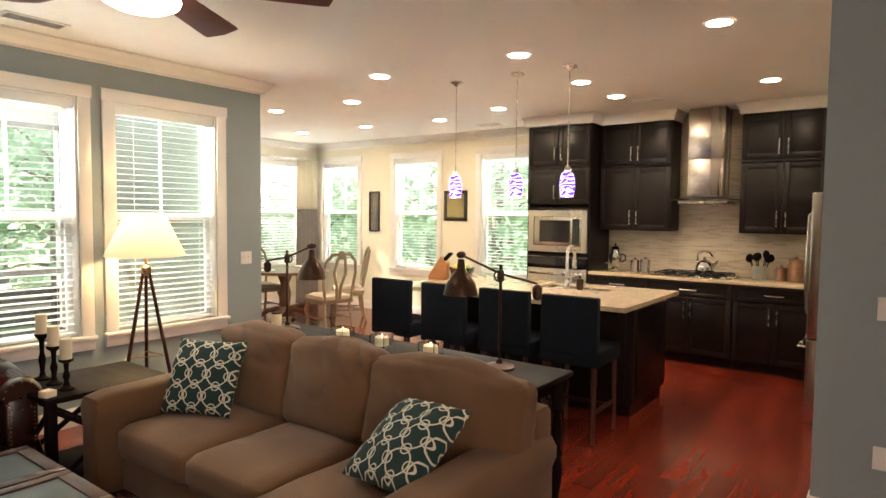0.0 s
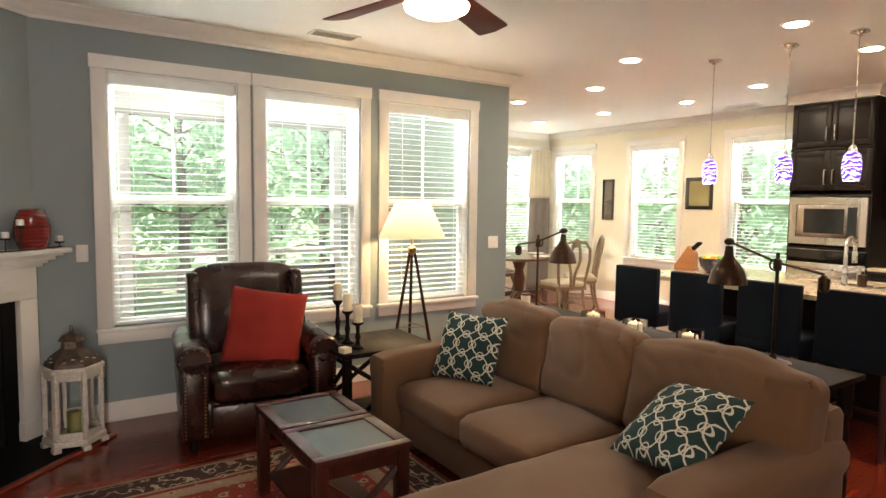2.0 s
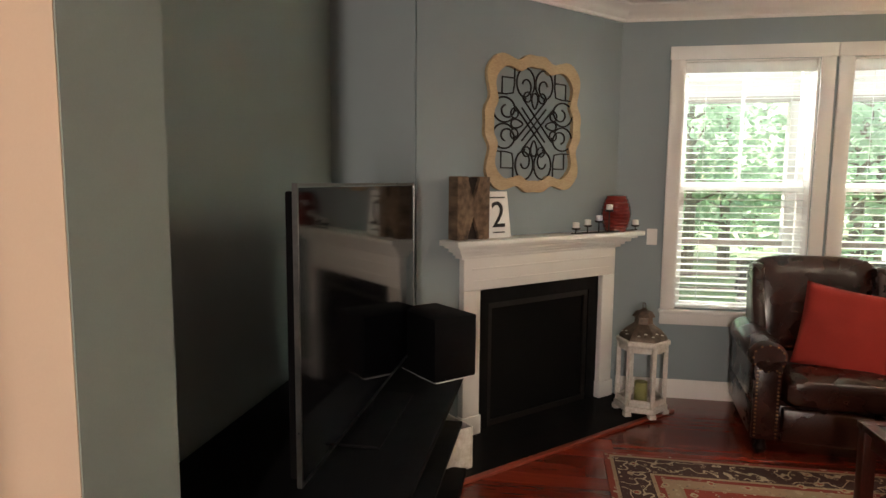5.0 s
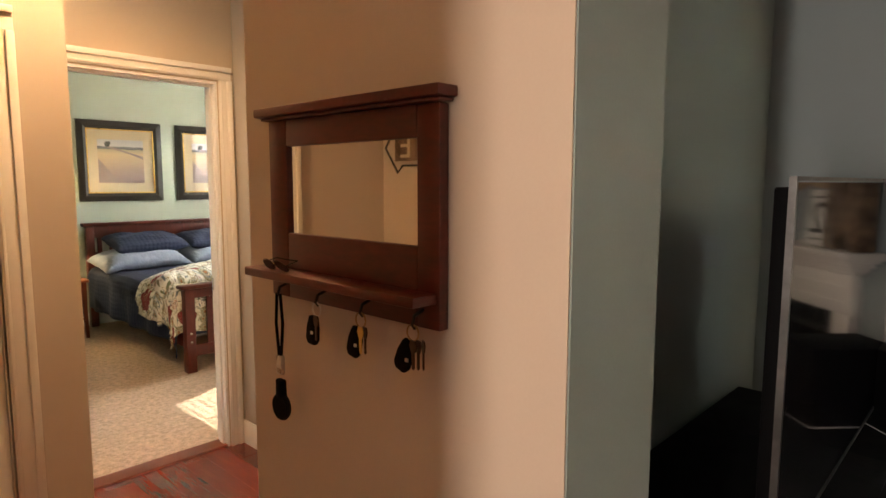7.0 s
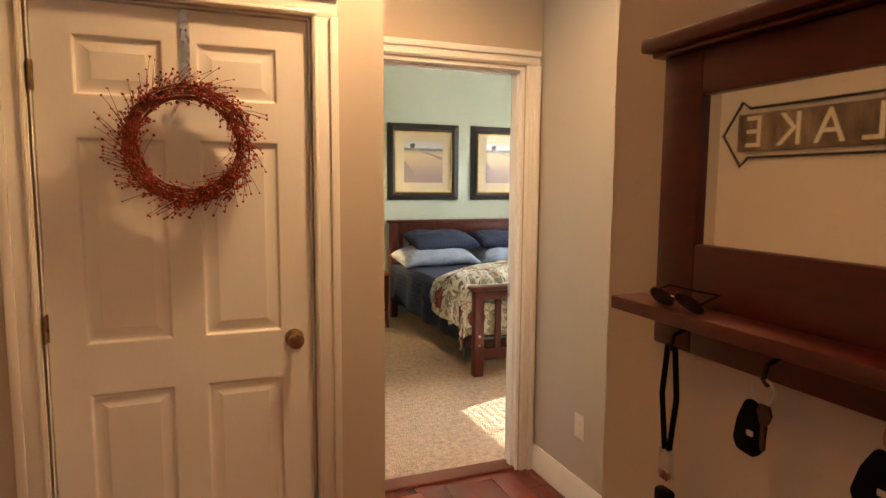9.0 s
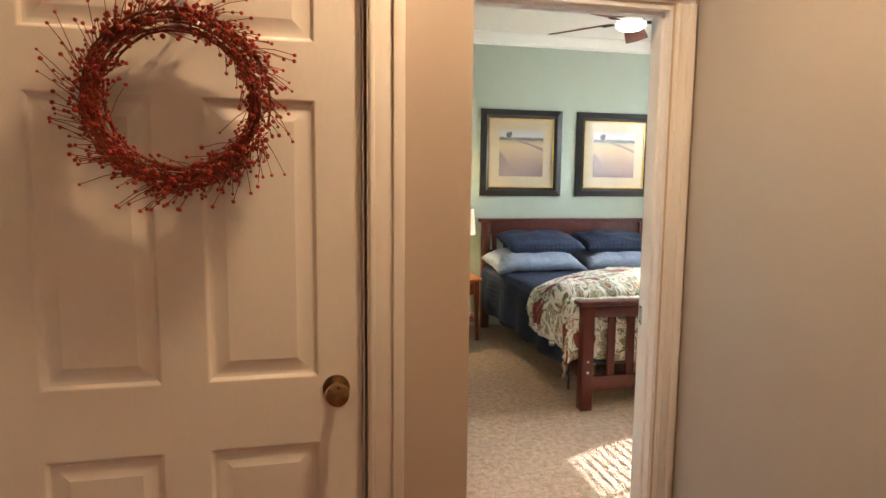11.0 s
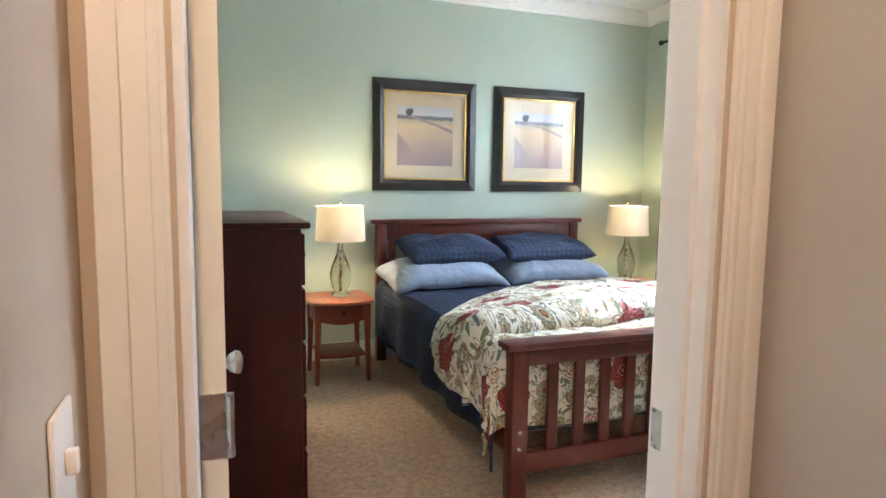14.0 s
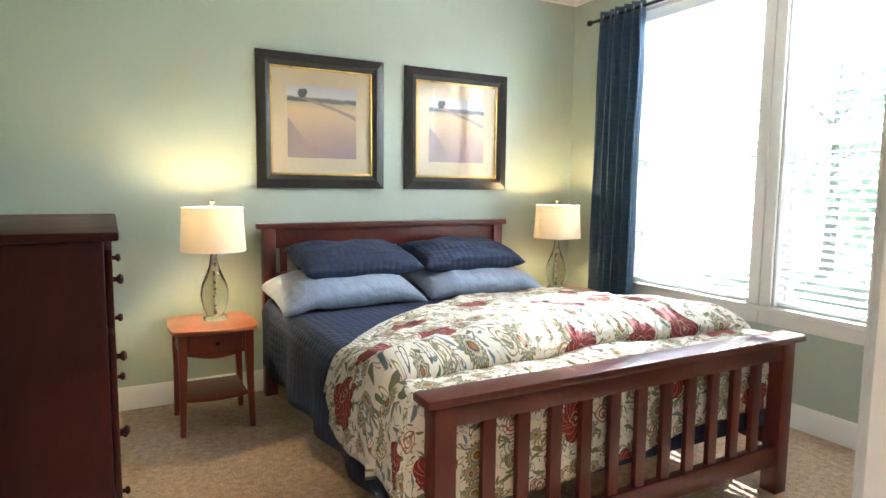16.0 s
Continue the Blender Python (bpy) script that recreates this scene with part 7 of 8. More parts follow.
d0 = downlight((-0.91, 4.0, H), "round recessed ceiling light, lit warm white")
for x, y in ((-2.28, 3.98), (-3.61, 3.93), (-2.28, 5.09), (-0.91, 5.89), (-2.26, 5.87), (-3.59, 5.84), (-4.62, 6.13), (-5.83, 6.06), (-4.67, 4.65), (-5.82, 4.57), (-7.07, 6.03), (-7.07, 4.6), (-1.22, -3.40)):
    copy_thing(d0, pose(x, y, H))
# ---- kitchen ----
cab_wood = surf("black_cabinet_wood", (0.010, 0.005, 0.0045), (0.005, 0.003, 0.0026), 0.38, scale=5, stretch=(4, 4, 0.4), fine=40, bump=0.04, coat=0.0)
cab_wood.node_tree.nodes["Principled BSDF"].inputs["Specular IOR Level"].default_value = 0.22
steel = surf("stainless_steel", (0.48, 0.44, 0.40), (0.4, 0.37, 0.34), 0.26, 1.0, scale=4, stretch=(1, 1, 0.05), fine=120, bump=0.03)
granite = surf("cream_granite", (0.66, 0.56, 0.40), (0.47, 0.38, 0.26), 0.16, scale=22, fine=90, bump=0.02, coat=0.3)
oven_glass = surf("dark_oven_glass", (0.012, 0.011, 0.011), (0.008, 0.008, 0.008), 0.08, bump=0)


def pull(parent, x, y, z, length, upright=True):
    """A round bar pull in front of a door or drawer facing -y."""
    h = length / 2
    p = [(x, y, z - h), (x, y - 0.028, z - h), (x, y - 0.028, z + h), (x, y, z + h)] if upright else [(x - h, y, z), (x - h, y - 0.028, z), (x + h, y - 0.028, z), (x + h, y, z)]
    part("handle", tube(p, 0.006, 6), nickel, parent, "brushed nickel bar handle")


def shaker(name, parent, x0, x1, z0, z1, y):
    """A door or drawer front with a raised frame, facing -y."""
    bm = box(x0, x1, y, y + 0.018, z0, z1, 0.002)
    b = min(0.055, (z1 - z0) * 0.28)
    for a, c, d, e in ((x0, x0 + b, z0, z1), (x1 - b, x1, z0, z1), (x0 + b, x1 - b, z0, z0 + b), (x0 + b, x1 - b, z1 - b, z1)):
        bx(bm, a, c, y - 0.008, y - 0.0002, d, e, 0.003)
    return part(name, bm, cab_wood, parent)


def base_unit(x0, x1, label, drawer=True):
    t = thing("base_cabinet", ((x0 + x1) / 2, 6.72, 0), 0, label, "cabinet", "kitchen base cabinets")
    w = (x1 - x0) / 2 - 0.001
    part("body", box(-w, w, 0.0, 0.565, 0.10, 0.885), cab_wood, t)
    part("toe_kick", box(-w, w, 0.06, 0.5, 0.0, 0.10), cab_wood, t)
    if drawer:
        d = shaker("drawer_front", t, -w + 0.006, w - 0.006, 0.72, 0.87, -0.0185)
        pull(d, 0, -0.026, 0.795, 0.16, False)
    top = 0.71 if drawer else 0.87
    for s in (-1, 1):
        a, b = (-w + 0.006, -0.002) if s < 0 else (0.002, w - 0.006)
        d = shaker("door", t, a, b, 0.115, top, -0.0185)
        pull(d, s * 0.035, -0.026, top - 0.13, 0.16)
    return t


BC = "black-stained base cabinet with nickel bar handles"
for a, b in ((-2.84, -2.18), (-2.18, -1.30), (-1.30, -0.56), (-0.56, 0.10)):
    base_unit(a, b, BC)
wt = thing("worktop", (0, 0, 0), 0, "speckled cream granite worktop on the back cabinets", "worktop")
part("slab", box(-2.845, 0.38, 6.66, 7.285, 0.886, 0.92, 0.006), granite, wt)


def upper_unit(x0, x1, label, y=6.97):
    t = thing("wall_cabinet", ((x0 + x1) / 2, y, 0), 0, label, "cabinet", "kitchen wall cabinets")
    w = (x1 - x0) / 2 - 0.001
    part("body", box(-w, w, 0.0, 7.295 - y, 1.40, 2.63), cab_wood, t)
    part("mid_moulding", box(-w - 0.0, w + 0.0, -0.03, -0.0005, 2.125, 2.15, 0.004), cab_wood, t)
    for z0, z1, hz in ((1.415, 2.115, 1.55), (2.16, 2.61, 2.28)):
        for s in (-1, 1):
            a, b = (-w + 0.006, -0.002) if s < 0 else (0.002, w - 0.006)
            d = shaker("door", t, a, b, z0, z1, -0.0185)
            pull(d, s * 0.04, -0.026, hz, 0.15)
    return t


UC = "tall black-stained wall cabinet with stacked doors"
upper_unit(-2.845, -2.02, UC)
upper_unit(-1.32, -0.54, UC)
run("crown_cabinets", [(0.0, -0.001), (0.06, -0.001), (0.06, -0.014), (0.045, -0.03), (0.025, -0.07), (0.02, -0.11), (0.0, -0.11)], [(-3.665, 7.295), (-3.665, 6.66), (-2.845, 6.66), (-2.845, 6.94), (-2.02, 6.94), (-2.02, 7.28)], white_trim, "white crown moulding over the cabinets", "crown moulding", H, -1)
run("crown_cabinets_right", [(0.0, -0.001), (0.06, -0.001), (0.06, -0.014), (0.045, -0.03), (0.025, -0.07), (0.02, -0.11), (0.0, -0.11)], [(-1.32, 7.28), (-1.32, 6.94), (0.39, 6.94)], white_trim, "white crown moulding over the cabinets", "crown moulding", H, -1)
tw = thing("oven_tower", (-3.255, 6.69, 0), 0, "tall black-stained cabinet tower for built-in ovens", "cabinet")
W = 0.405
for a, b, c, d in ((-W, -W + 0.02, 0.0, 2.63), (W - 0.02, W, 0.0, 2.63)):
    part("side", box(a, b, 0, 0.6, c, d), cab_wood, tw)
part("back", box(-W + 0.02, W - 0.02, 0.57, 0.6, 0.0, 2.63), cab_wood, tw)
for z in (0.28, 1.075, 1.64, 2.6):
    part("shelf", box(-W + 0.02, W - 0.02, 0.002, 0.57, z, z + 0.02), cab_wood, tw)
for z0, z1 in ((1.70, 2.115), (2.16, 2.61)):
    for s in (-1, 1):
        a, b = (-W + 0.006, -0.002) if s < 0 else (0.002, W - 0.006)
        d = shaker("door", tw, a, b, z0, z1, -0.0185)
        pull(d, s * 0.04, -0.026, z0 + 0.14, 0.15)
part("mid_moulding", box(-W, W, -0.03, -0.0005, 2.125, 2.15, 0.004), cab_wood, tw)
d = shaker("drawer_front", tw, -W + 0.006, W - 0.006, 0.04, 0.27, -0.0185)
mw = thing("microwave", (-3.255, 6.69, 1.0955), 0, "built-in stainless steel microwave oven", "microwave")
part("body", box(-0.38, 0.38, 0.0, 0.45, 0.0, 0.53), satin_black, mw)
part("trim", inset(bmesh.new(), 0.765, 0.50, 0.075, -0.03, -0.001), steel, mw, m=pose(0, 0, 0.03))
part("door", box(-0.305, 0.305, -0.024, -0.001, 0.106, 0.454, 0.003), steel, mw)
part("window", box(-0.23, 0.17, -0.027, -0.0245, 0.15, 0.41), oven_glass, mw, "dark glass window")
part("control_panel", box(0.20, 0.29, -0.027, -0.0245, 0.13, 0.43), oven_glass, mw)
ov = thing("wall_oven", (-3.255, 6.69, 0.3005), 0, "built-in stainless steel wall oven", "oven")
part("body", box(-0.38, 0.38, 0.0, 0.55, 0.0, 0.77), satin_black, ov)
part("control_panel", box(-0.382, 0.382, -0.028, -0.001, 0.64, 0.765, 0.003), oven_glass, ov)
part("panel_trim", box(-0.382, 0.382, -0.03, -0.001, 0.766, 0.772), steel, ov)
part("door", box(-0.382, 0.382, -0.03, -0.001, 0.0, 0.63, 0.004), steel, ov)
part("window", box(-0.27, 0.27, -0.033, -0.0305, 0.12, 0.45), oven_glass, ov, "dark glass window")
part("handle", tube([(-0.33, -0.03, 0.57), (-0.33, -0.07, 0.57), (0.33, -0.07, 0.57), (0.33, -0.03, 0.57)], 0.011, 8), steel, ov)

hood = thing("range_hood", (-1.67, 7.28, 0), 0, "stainless chimney range hood with curved glass canopy", "range hood")
part("chimney", box(-0.185, 0.185, -0.31, 0.0, 2.19, 2.735, 0.004), steel, hood)
part("lower_duct", box(-0.18, 0.18, -0.305, 0.0, 1.79, 2.189, 0.004), steel, hood)
cp = bmesh.new()
prof = [(-0.38 + 0.076 * k, -0.5 + 0.0 * k) for k in range(11)]
for k in range(10):
    x0, x1 = -0.38 + 0.076 * k, -0.38 + 0.076 * (k + 1)
    f0, f1 = 1 - (x0 / 0.38) ** 2, 1 - (x1 / 0.38) ** 2
    a = [cp.verts.new(c) for c in ((x0, -0.02, 1.735 + 0.03 * f0), (x1, -0.02, 1.735 + 0.03 * f1), (x1, -0.34 - 0.13 * f1, 1.735 + 0.03 * f1), (x0, -0.34 - 0.13 * f0, 1.735 + 0.03 * f0))]
    cp.faces.new(a)
g = bmesh.ops.extrude_face_region(cp, geom=cp.faces[:])
bmesh.ops.translate(cp, verts=[v for v in g["geom"] if isinstance(v, bmesh.types.BMVert)], vec=(0, 0, 0.007))
bmesh.ops.remove_doubles(cp, verts=cp.verts, dist=0.0005)
bmesh.ops.recalc_face_normals(cp, faces=cp.faces)
part("canopy", cp, glassy("canopy_glass", (0.8, 0.88, 0.85), 0.02, False), hood, "curved clear glass canopy")
part("filter_box", box(-0.25, 0.25, -0.40, -0.02, 1.70, 1.735, 0.004), steel, hood)


def mosaic(name):
    """Linear strips of stone and glass tile with pale grout."""
    m, n, l, p = nodes(name)
    tc, mp, br = n.new("ShaderNodeTexCoord"), n.new("ShaderNodeMapping"), n.new("ShaderNodeTexBrick")
    mp.inputs["Rotation"].default_value = (radians(90), 0, 0)
    l.new(tc.outputs["Object"], mp.inputs[0])
    l.new(mp.outputs[0], br.inputs["Vector"])
    br.inputs["Scale"].default_value = 1
    br.inputs["Brick Width"].default_value, br.inputs["Row Height"].default_value, br.inputs["Mortar Size"].default_value = 0.13, 0.0155, 0.0014
    br.inputs["Color1"].default_value, br.inputs["Color2"].default_value, br.inputs["Mortar"].default_value = (0.62, 0.55, 0.44, 1), (0.36, 0.28, 0.19, 1), (0.66, 0.62, 0.54, 1)
    br.inputs["Bias"].default_value = -0.35
    br.offset, br.offset_frequency = 0.37, 2
    l.new(br.outputs["Color"], p.inputs["Base Color"])
    bp = n.new("ShaderNodeBump")
    bp.invert = True
    bp.inputs["Distance"].default_value = 0.002
    l.new(br.outputs["Fac"], bp.inputs["Height"])
    l.new(bp.outputs[0], p.inputs["Normal"])
    p.inputs["Roughness"].default_value = 0.28
    return m


bs = bmesh.new()
bx(bs, -2.845, 0.39, 7.286, 7.299, 0.921, 1.399)
bx(bs, -2.019, -1.321, 7.286, 7.299, 1.3991, 2.735)
structure("backsplash", bs, mosaic("linear_mosaic_tile"), "tan and cream linear mosaic tile backsplash", "backsplash")

ck = thing("cooktop", (-1.74, 6.95, 0.9205), 0, "stainless gas cooktop with black grates", "cooktop")
part("plate", box(-0.40, 0.40, -0.24, 0.24, 0, 0.012, 0.004), steel, ck)
for x in (-0.25, 0.0, 0.25):
    for y in (-0.12, 0.12):
        part("burner", lathe([(0.04, 0.012), (0.042, 0.022), (0.02, 0.027)], 16), black_metal, ck, m=pose(x, y, 0))
    g = bmesh.new()
    for k in (-0.1, 0, 0.1):
        bx(g, x + k - 0.005, x + k + 0.005, -0.21, 0.21, 0.032, 0.045)
    for y in (-0.2, 0, 0.2):
        bx(g, x - 0.115, x + 0.115, y - 0.005, y + 0.005, 0.0325, 0.0445)
    for a in (-0.11, 0.11):
        for y in (-0.2, 0.2):
            bx(g, x + a - 0.005, x + a + 0.005, y - 0.005, y + 0.005, 0.012, 0.0324)
    part("grate", g, black_metal, ck)
kt = thing("kettle", (-1.66, 7.03, 0.9655), 30, "polished steel kettle on the cooktop", "kettle")
part("body", lathe([(0.085, 0), (0.10, 0.02), (0.10, 0.05), (0.08, 0.1), (0.045, 0.13), (0.02, 0.14), (0.018, 0.155), (0.006, 0.165)], 26), chrome, kt)
part("handle", tube([(-0.075, 0, 0.11), (-0.07, 0, 0.19), (-0.02, 0, 0.225), (0.05, 0, 0.215), (0.08, 0, 0.17)], 0.01, 8), chrome, kt)
part("spout", tube([(0.08, 0, 0.06), (0.12, 0, 0.1), (0.135, 0, 0.125)], 0.02, 10, r_end=0.012), chrome, kt)


def canister(at, r, h, material, label, name="canister"):
    t = thing(name, at, 0, label, "canister", "counter canisters")
    part("body", lathe([(r, 0), (r, h), (r * 0.96, h + 0.004)], 22), material, t)
    part("lid", lathe([(r * 1.02, h + 0.0045), (r * 1.02, h + 0.02), (r * 0.4, h + 0.028), (r * 0.25, h + 0.045), (r * 0.1, h + 0.05)], 22), material, t)


copper = surf("brushed_copper", (0.5, 0.3, 0.2), (0.4, 0.22, 0.14), 0.3, 1.0, scale=20)
canister((-2.45, 7.10, 0.9205), 0.05, 0.11, steel, "small stainless canister on the worktop")
canister((-2.33, 7.10, 0.9205), 0.055, 0.12, steel, "small stainless canister on the worktop")
canister((-0.93, 7.10, 0.9205), 0.05, 0.11, copper, "small copper canister on the worktop")
canister((-0.80, 7.12, 0.9205), 0.065, 0.2, copper, "tall glass and copper canister on the worktop")
pc = thing("percolator", (-2.68, 7.08, 0.9205), 0, "silver urn-shaped percolator on the worktop", "percolator")
part("body", lathe([(0.06, 0), (0.065, 0.01), (0.035, 0.03), (0.05, 0.06), (0.075, 0.11), (0.078, 0.17), (0.06, 0.21), (0.05, 0.24), (0.06, 0.25), (0.035, 0.28), (0.012, 0.29), (0.018, 0.31), (0.008, 0.32)], 24), chrome, pc)
part("handle", tube([(0.07, 0, 0.19), (0.12, 0, 0.18), (0.12, 0, 0.12), (0.075, 0, 0.1)], 0.008, 8), satin_black, pc)
part("tap", tube([(-0.07, -0.02, 0.09), (-0.11, -0.05, 0.08)], 0.008, 8), chrome, pc)
uc = thing("utensil_crock", (-1.13, 7.08, 0.9205), 0, "grey stoneware crock full of black utensils", "utensil crock")
part("crock", lathe([(0.065, 0), (0.07, 0.02), (0.068, 0.14), (0.06, 0.14), (0.06, 0.02)], 22, caps=False), surf("stoneware", (0.3, 0.3, 0.28), (0.22, 0.22, 0.2), 0.4), uc)
part("crock_base", lathe([(0.064, 0.002), (0.06, 0.012)], 22), surf("stoneware_base", (0.3, 0.3, 0.28), (0.22, 0.22, 0.2), 0.4), uc)
rn = random.Random(4)
for k in range(7):
    a, r = k * 0.9, 0.035
    tip = (1.9 * r * math.cos(a) * 1.6, 1.9 * r * math.sin(a), 0.24 + rn.uniform(-0.03, 0.03))
    ut = tube([(r * math.cos(a) * 0.6, r * math.sin(a) * 0.6, 0.014), tip], 0.006, 6)
    bmesh.ops.create_uvsphere(ut, u_segments=10, v_segments=6, radius=0.034, matrix=Matrix.Translation(tip) @ Matrix.Diagonal((1, 0.4, 1.3, 1)))
    part("utensil", ut, satin_black, uc)

# island
isl = thing("kitchen_island", (-2.575, 4.8, 0), 0, "black-stained kitchen island under a granite top", "island")
part("body", box(-0.92, 1.0, -0.22, 0.60, 0.10, 0.885, 0.003), cab_wood, isl)
part("plinth", box(-0.90, 0.98, -0.2, 0.55, 0.0, 0.10), cab_wood, isl)
for x in (-0.62, 0.0, 0.66):
    part("back_panel", box(x - 0.28, x + 0.28, -0.232, -0.2205, 0.16, 0.83, 0.004), cab_wood, isl)
part("end_panel", box(1.0005, 1.012, -0.16, 0.54, 0.16, 0.83, 0.004), cab_wood, isl)
it = thing("island_worktop", (0, 0, 0), 0, "thick speckled cream granite island top", "worktop")
tp = bmesh.new()
SXa, SXb, SYa, SYb = -2.62, -1.95, 4.98, 5.30
for a, b, c, d in ((-3.66, -1.49, 4.15, SYa), (-3.66, -1.49, SYb, 5.45), (-3.66, SXa, SYa, SYb), (SXb, -1.49, SYa, SYb)):
    bx(tp, a, b, c, d, 0.886, 0.92)
bmesh.ops.remove_doubles(tp, verts=tp.verts, dist=0.0005)
part("slab", tp, granite, it)
snk = thing("sink", ((SXa + SXb) / 2, (SYa + SYb) / 2, 0), 0, "undermount stainless sink in the island", "sink")
sb = bmesh.new()
for a, b, c, d in ((-0.335, -0.325, -0.16, 0.16), (0.325, 0.335, -0.16, 0.16), (-0.325, 0.325, -0.16, -0.15), (-0.325, 0.325, 0.15, 0.16)):
    bx(sb, a, b, c, d, 0.89, 0.9)
bx(sb, -0.325, 0.325, -0.15, 0.15, 0.886, 0.889)
part("basin", sb, steel, snk)
fc = thing("faucet", (-2.30, 4.93, 0.9205), 90, "brushed nickel gooseneck kitchen faucet", "faucet")
part("base", lathe([(0.028, 0), (0.028, 0.02), (0.02, 0.04), (0.018, 0.12)], 18), nickel, fc)
part("neck", tube([(0, 0, 0.1), (0, 0, 0.28)] + [(0.075 - 0.075 * math.cos(a * math.pi / 10), 0, 0.28 + 0.09 * math.sin(a * math.pi / 10)) for a in range(1, 10)] + [(0.15, 0, 0.26)], 0.014, 10), nickel, fc)
part("spray_head", lathe([(0.018, 0), (0.02, 0.08), (0.014, 0.1)], 14), nickel, fc, m=pose(0.15, 0, 0.17))
part("lever", tube([(0, -0.02, 0.1), (0, -0.09, 0.13)], 0.007, 8), nickel, fc)
sd = thing("soap_dispenser", (-2.19, 4.96, 0.9205), 0, "dark soap dispenser beside the sink", "soap dispenser")
part("bottle", lathe([(0.03, 0), (0.033, 0.02), (0.033, 0.09), (0.012, 0.1), (0.01, 0.12)], 18), bronze, sd)
part("spout", tube([(0, 0, 0.12), (0, 0, 0.14), (0.045, 0, 0.14)], 0.005, 6), nickel, sd)
block_wood = surf("block_wood", (0.45, 0.2, 0.07), (0.36, 0.15, 0.05), 0.5, scale=5, stretch=(1, 6, 1))
kb = thing("knife_block", (-3.60, 4.80, 0.9205), 20, "tan wooden knife block with black handles", "knife block")
part("block", slab([(-0.10, 0), (0.09, 0), (0.09, 0.16), (0.02, 0.23), (-0.10, 0.04)], 0.1, bev=0.004), block_wood, kb, m=pose(0, 0.05, 0, 90))
for k in range(5):
    part("knife_handle", box(-0.011, 0.011, -0.008, 0.008, 0, 0.1, 0.003), satin_black, kb, m=pose(0.055 - 0.02 * (k % 3) * 0.6, -0.03 + 0.018 * k, 0.19, 0, 44, 0))
fbowl = thing("fruit_bowl", (-3.36, 4.84, 0.9205), 0, "dark blue bowl on the island", "bowl")
part("bowl", lathe([(0.06, 0), (0.065, 0.01), (0.10, 0.05), (0.125, 0.13), (0.117, 0.13), (0.092, 0.055), (0.05, 0.018)], 30, caps=False), surf("blue_glaze", (0.012, 0.015, 0.05), (0.008, 0.01, 0.03), 0.2, coat=0.4), fbowl)
part("base", lathe([(0.06, 0.0005), (0.055, 0.016)], 24), satin_black, fbowl)
fruit = [("lemon", (0.7, 0.5, 0.03), (0.0, 0.0, 0.13)), ("lime", (0.16, 0.32, 0.03), (0.06, 0.02, 0.125)), ("apple", (0.3, 0.4, 0.05), (-0.05, 0.04, 0.125)), ("lemon", (0.7, 0.5, 0.03), (-0.03, -0.05, 0.125)), ("orange", (0.7, 0.3, 0.03), (0.04, -0.05, 0.12))]
for k, (nm, c, at) in enumerate(fruit):
    bm = bmesh.new()
    bmesh.ops.create_uvsphere(bm, u_segments=16, v_segments=10, radius=0.042)
    for v in bm.verts:
        v.co.x *= 1.15 if nm == "lemon" else 1.0
        v.co.z -= 0.008 * math.exp(-(v.co.x ** 2 + v.co.y ** 2) * 2500) * (v.co.z > 0)
    ob = tagged(new(nm, mesh_of(nm, bm, surf(nm + "_peel" + "ab"[k % 2], c, None, 0.45, scale=20, bump=0.2, fine=150), 180)), "ripe %s lying in the blue bowl" % nm, nm)
    ob.matrix_basis = pose(-3.36 + at[0], 4.84 + at[1], 0.9205 + at[2] - 0.01, 20 * k, 0, 50 * k)

# bar stools
stool_wood = surf("dark_stool_wood", (0.05, 0.015, 0.010), (0.03, 0.009, 0.006), 0.4, scale=5, stretch=(1, 1, 0.3))
navy_seat = surf("navy_upholstery", (0.008, 0.012, 0.019), (0.006, 0.009, 0.014), 0.85, scale=5, fine=240, bump=0.15)
for dull, level in ((navy_seat, 0.12), (cab_wood, 0.3)):
    dull.node_tree.nodes["Principled BSDF"].inputs["Specular IOR Level"].default_value = level


def stool(at, turn, label):
    t = thing("bar_stool", at, turn, label, "bar stool", "stools along the island")
    part("backrest", box(-0.21, 0.21, -0.245, -0.185, 0.60, 1.01, 0.012, 3), navy_seat, t)
    part("seat", box(-0.22, 0.22, -0.24, 0.22, 0.53, 0.65, 0.02, 3), navy_seat, t)
    for x in (-0.18, 0.18):
        for y in (-0.21, 0.18):
            part("leg", tube([(x * 1.04, y * 1.05, 0), (x, y, 0.53)], 0.017, 4, r_end=0.022), stool_wood, t)
        part("stretcher", box(x - 0.01, x + 0.01, -0.2, 0.17, 0.2, 0.225), stool_wood, t)
    part("footrest", box(-0.18, 0.18, 0.17, 0.19, 0.16, 0.185), stool_wood, t)
    return t


s0_ = stool((-3.42, 4.10, 0), 0, "navy upholstered counter stool with wooden legs")
for x in (-2.875, -2.315, -1.79):
    copy_thing(s0_, pose(x, 4.10, 0, 0, 0, 1.5))


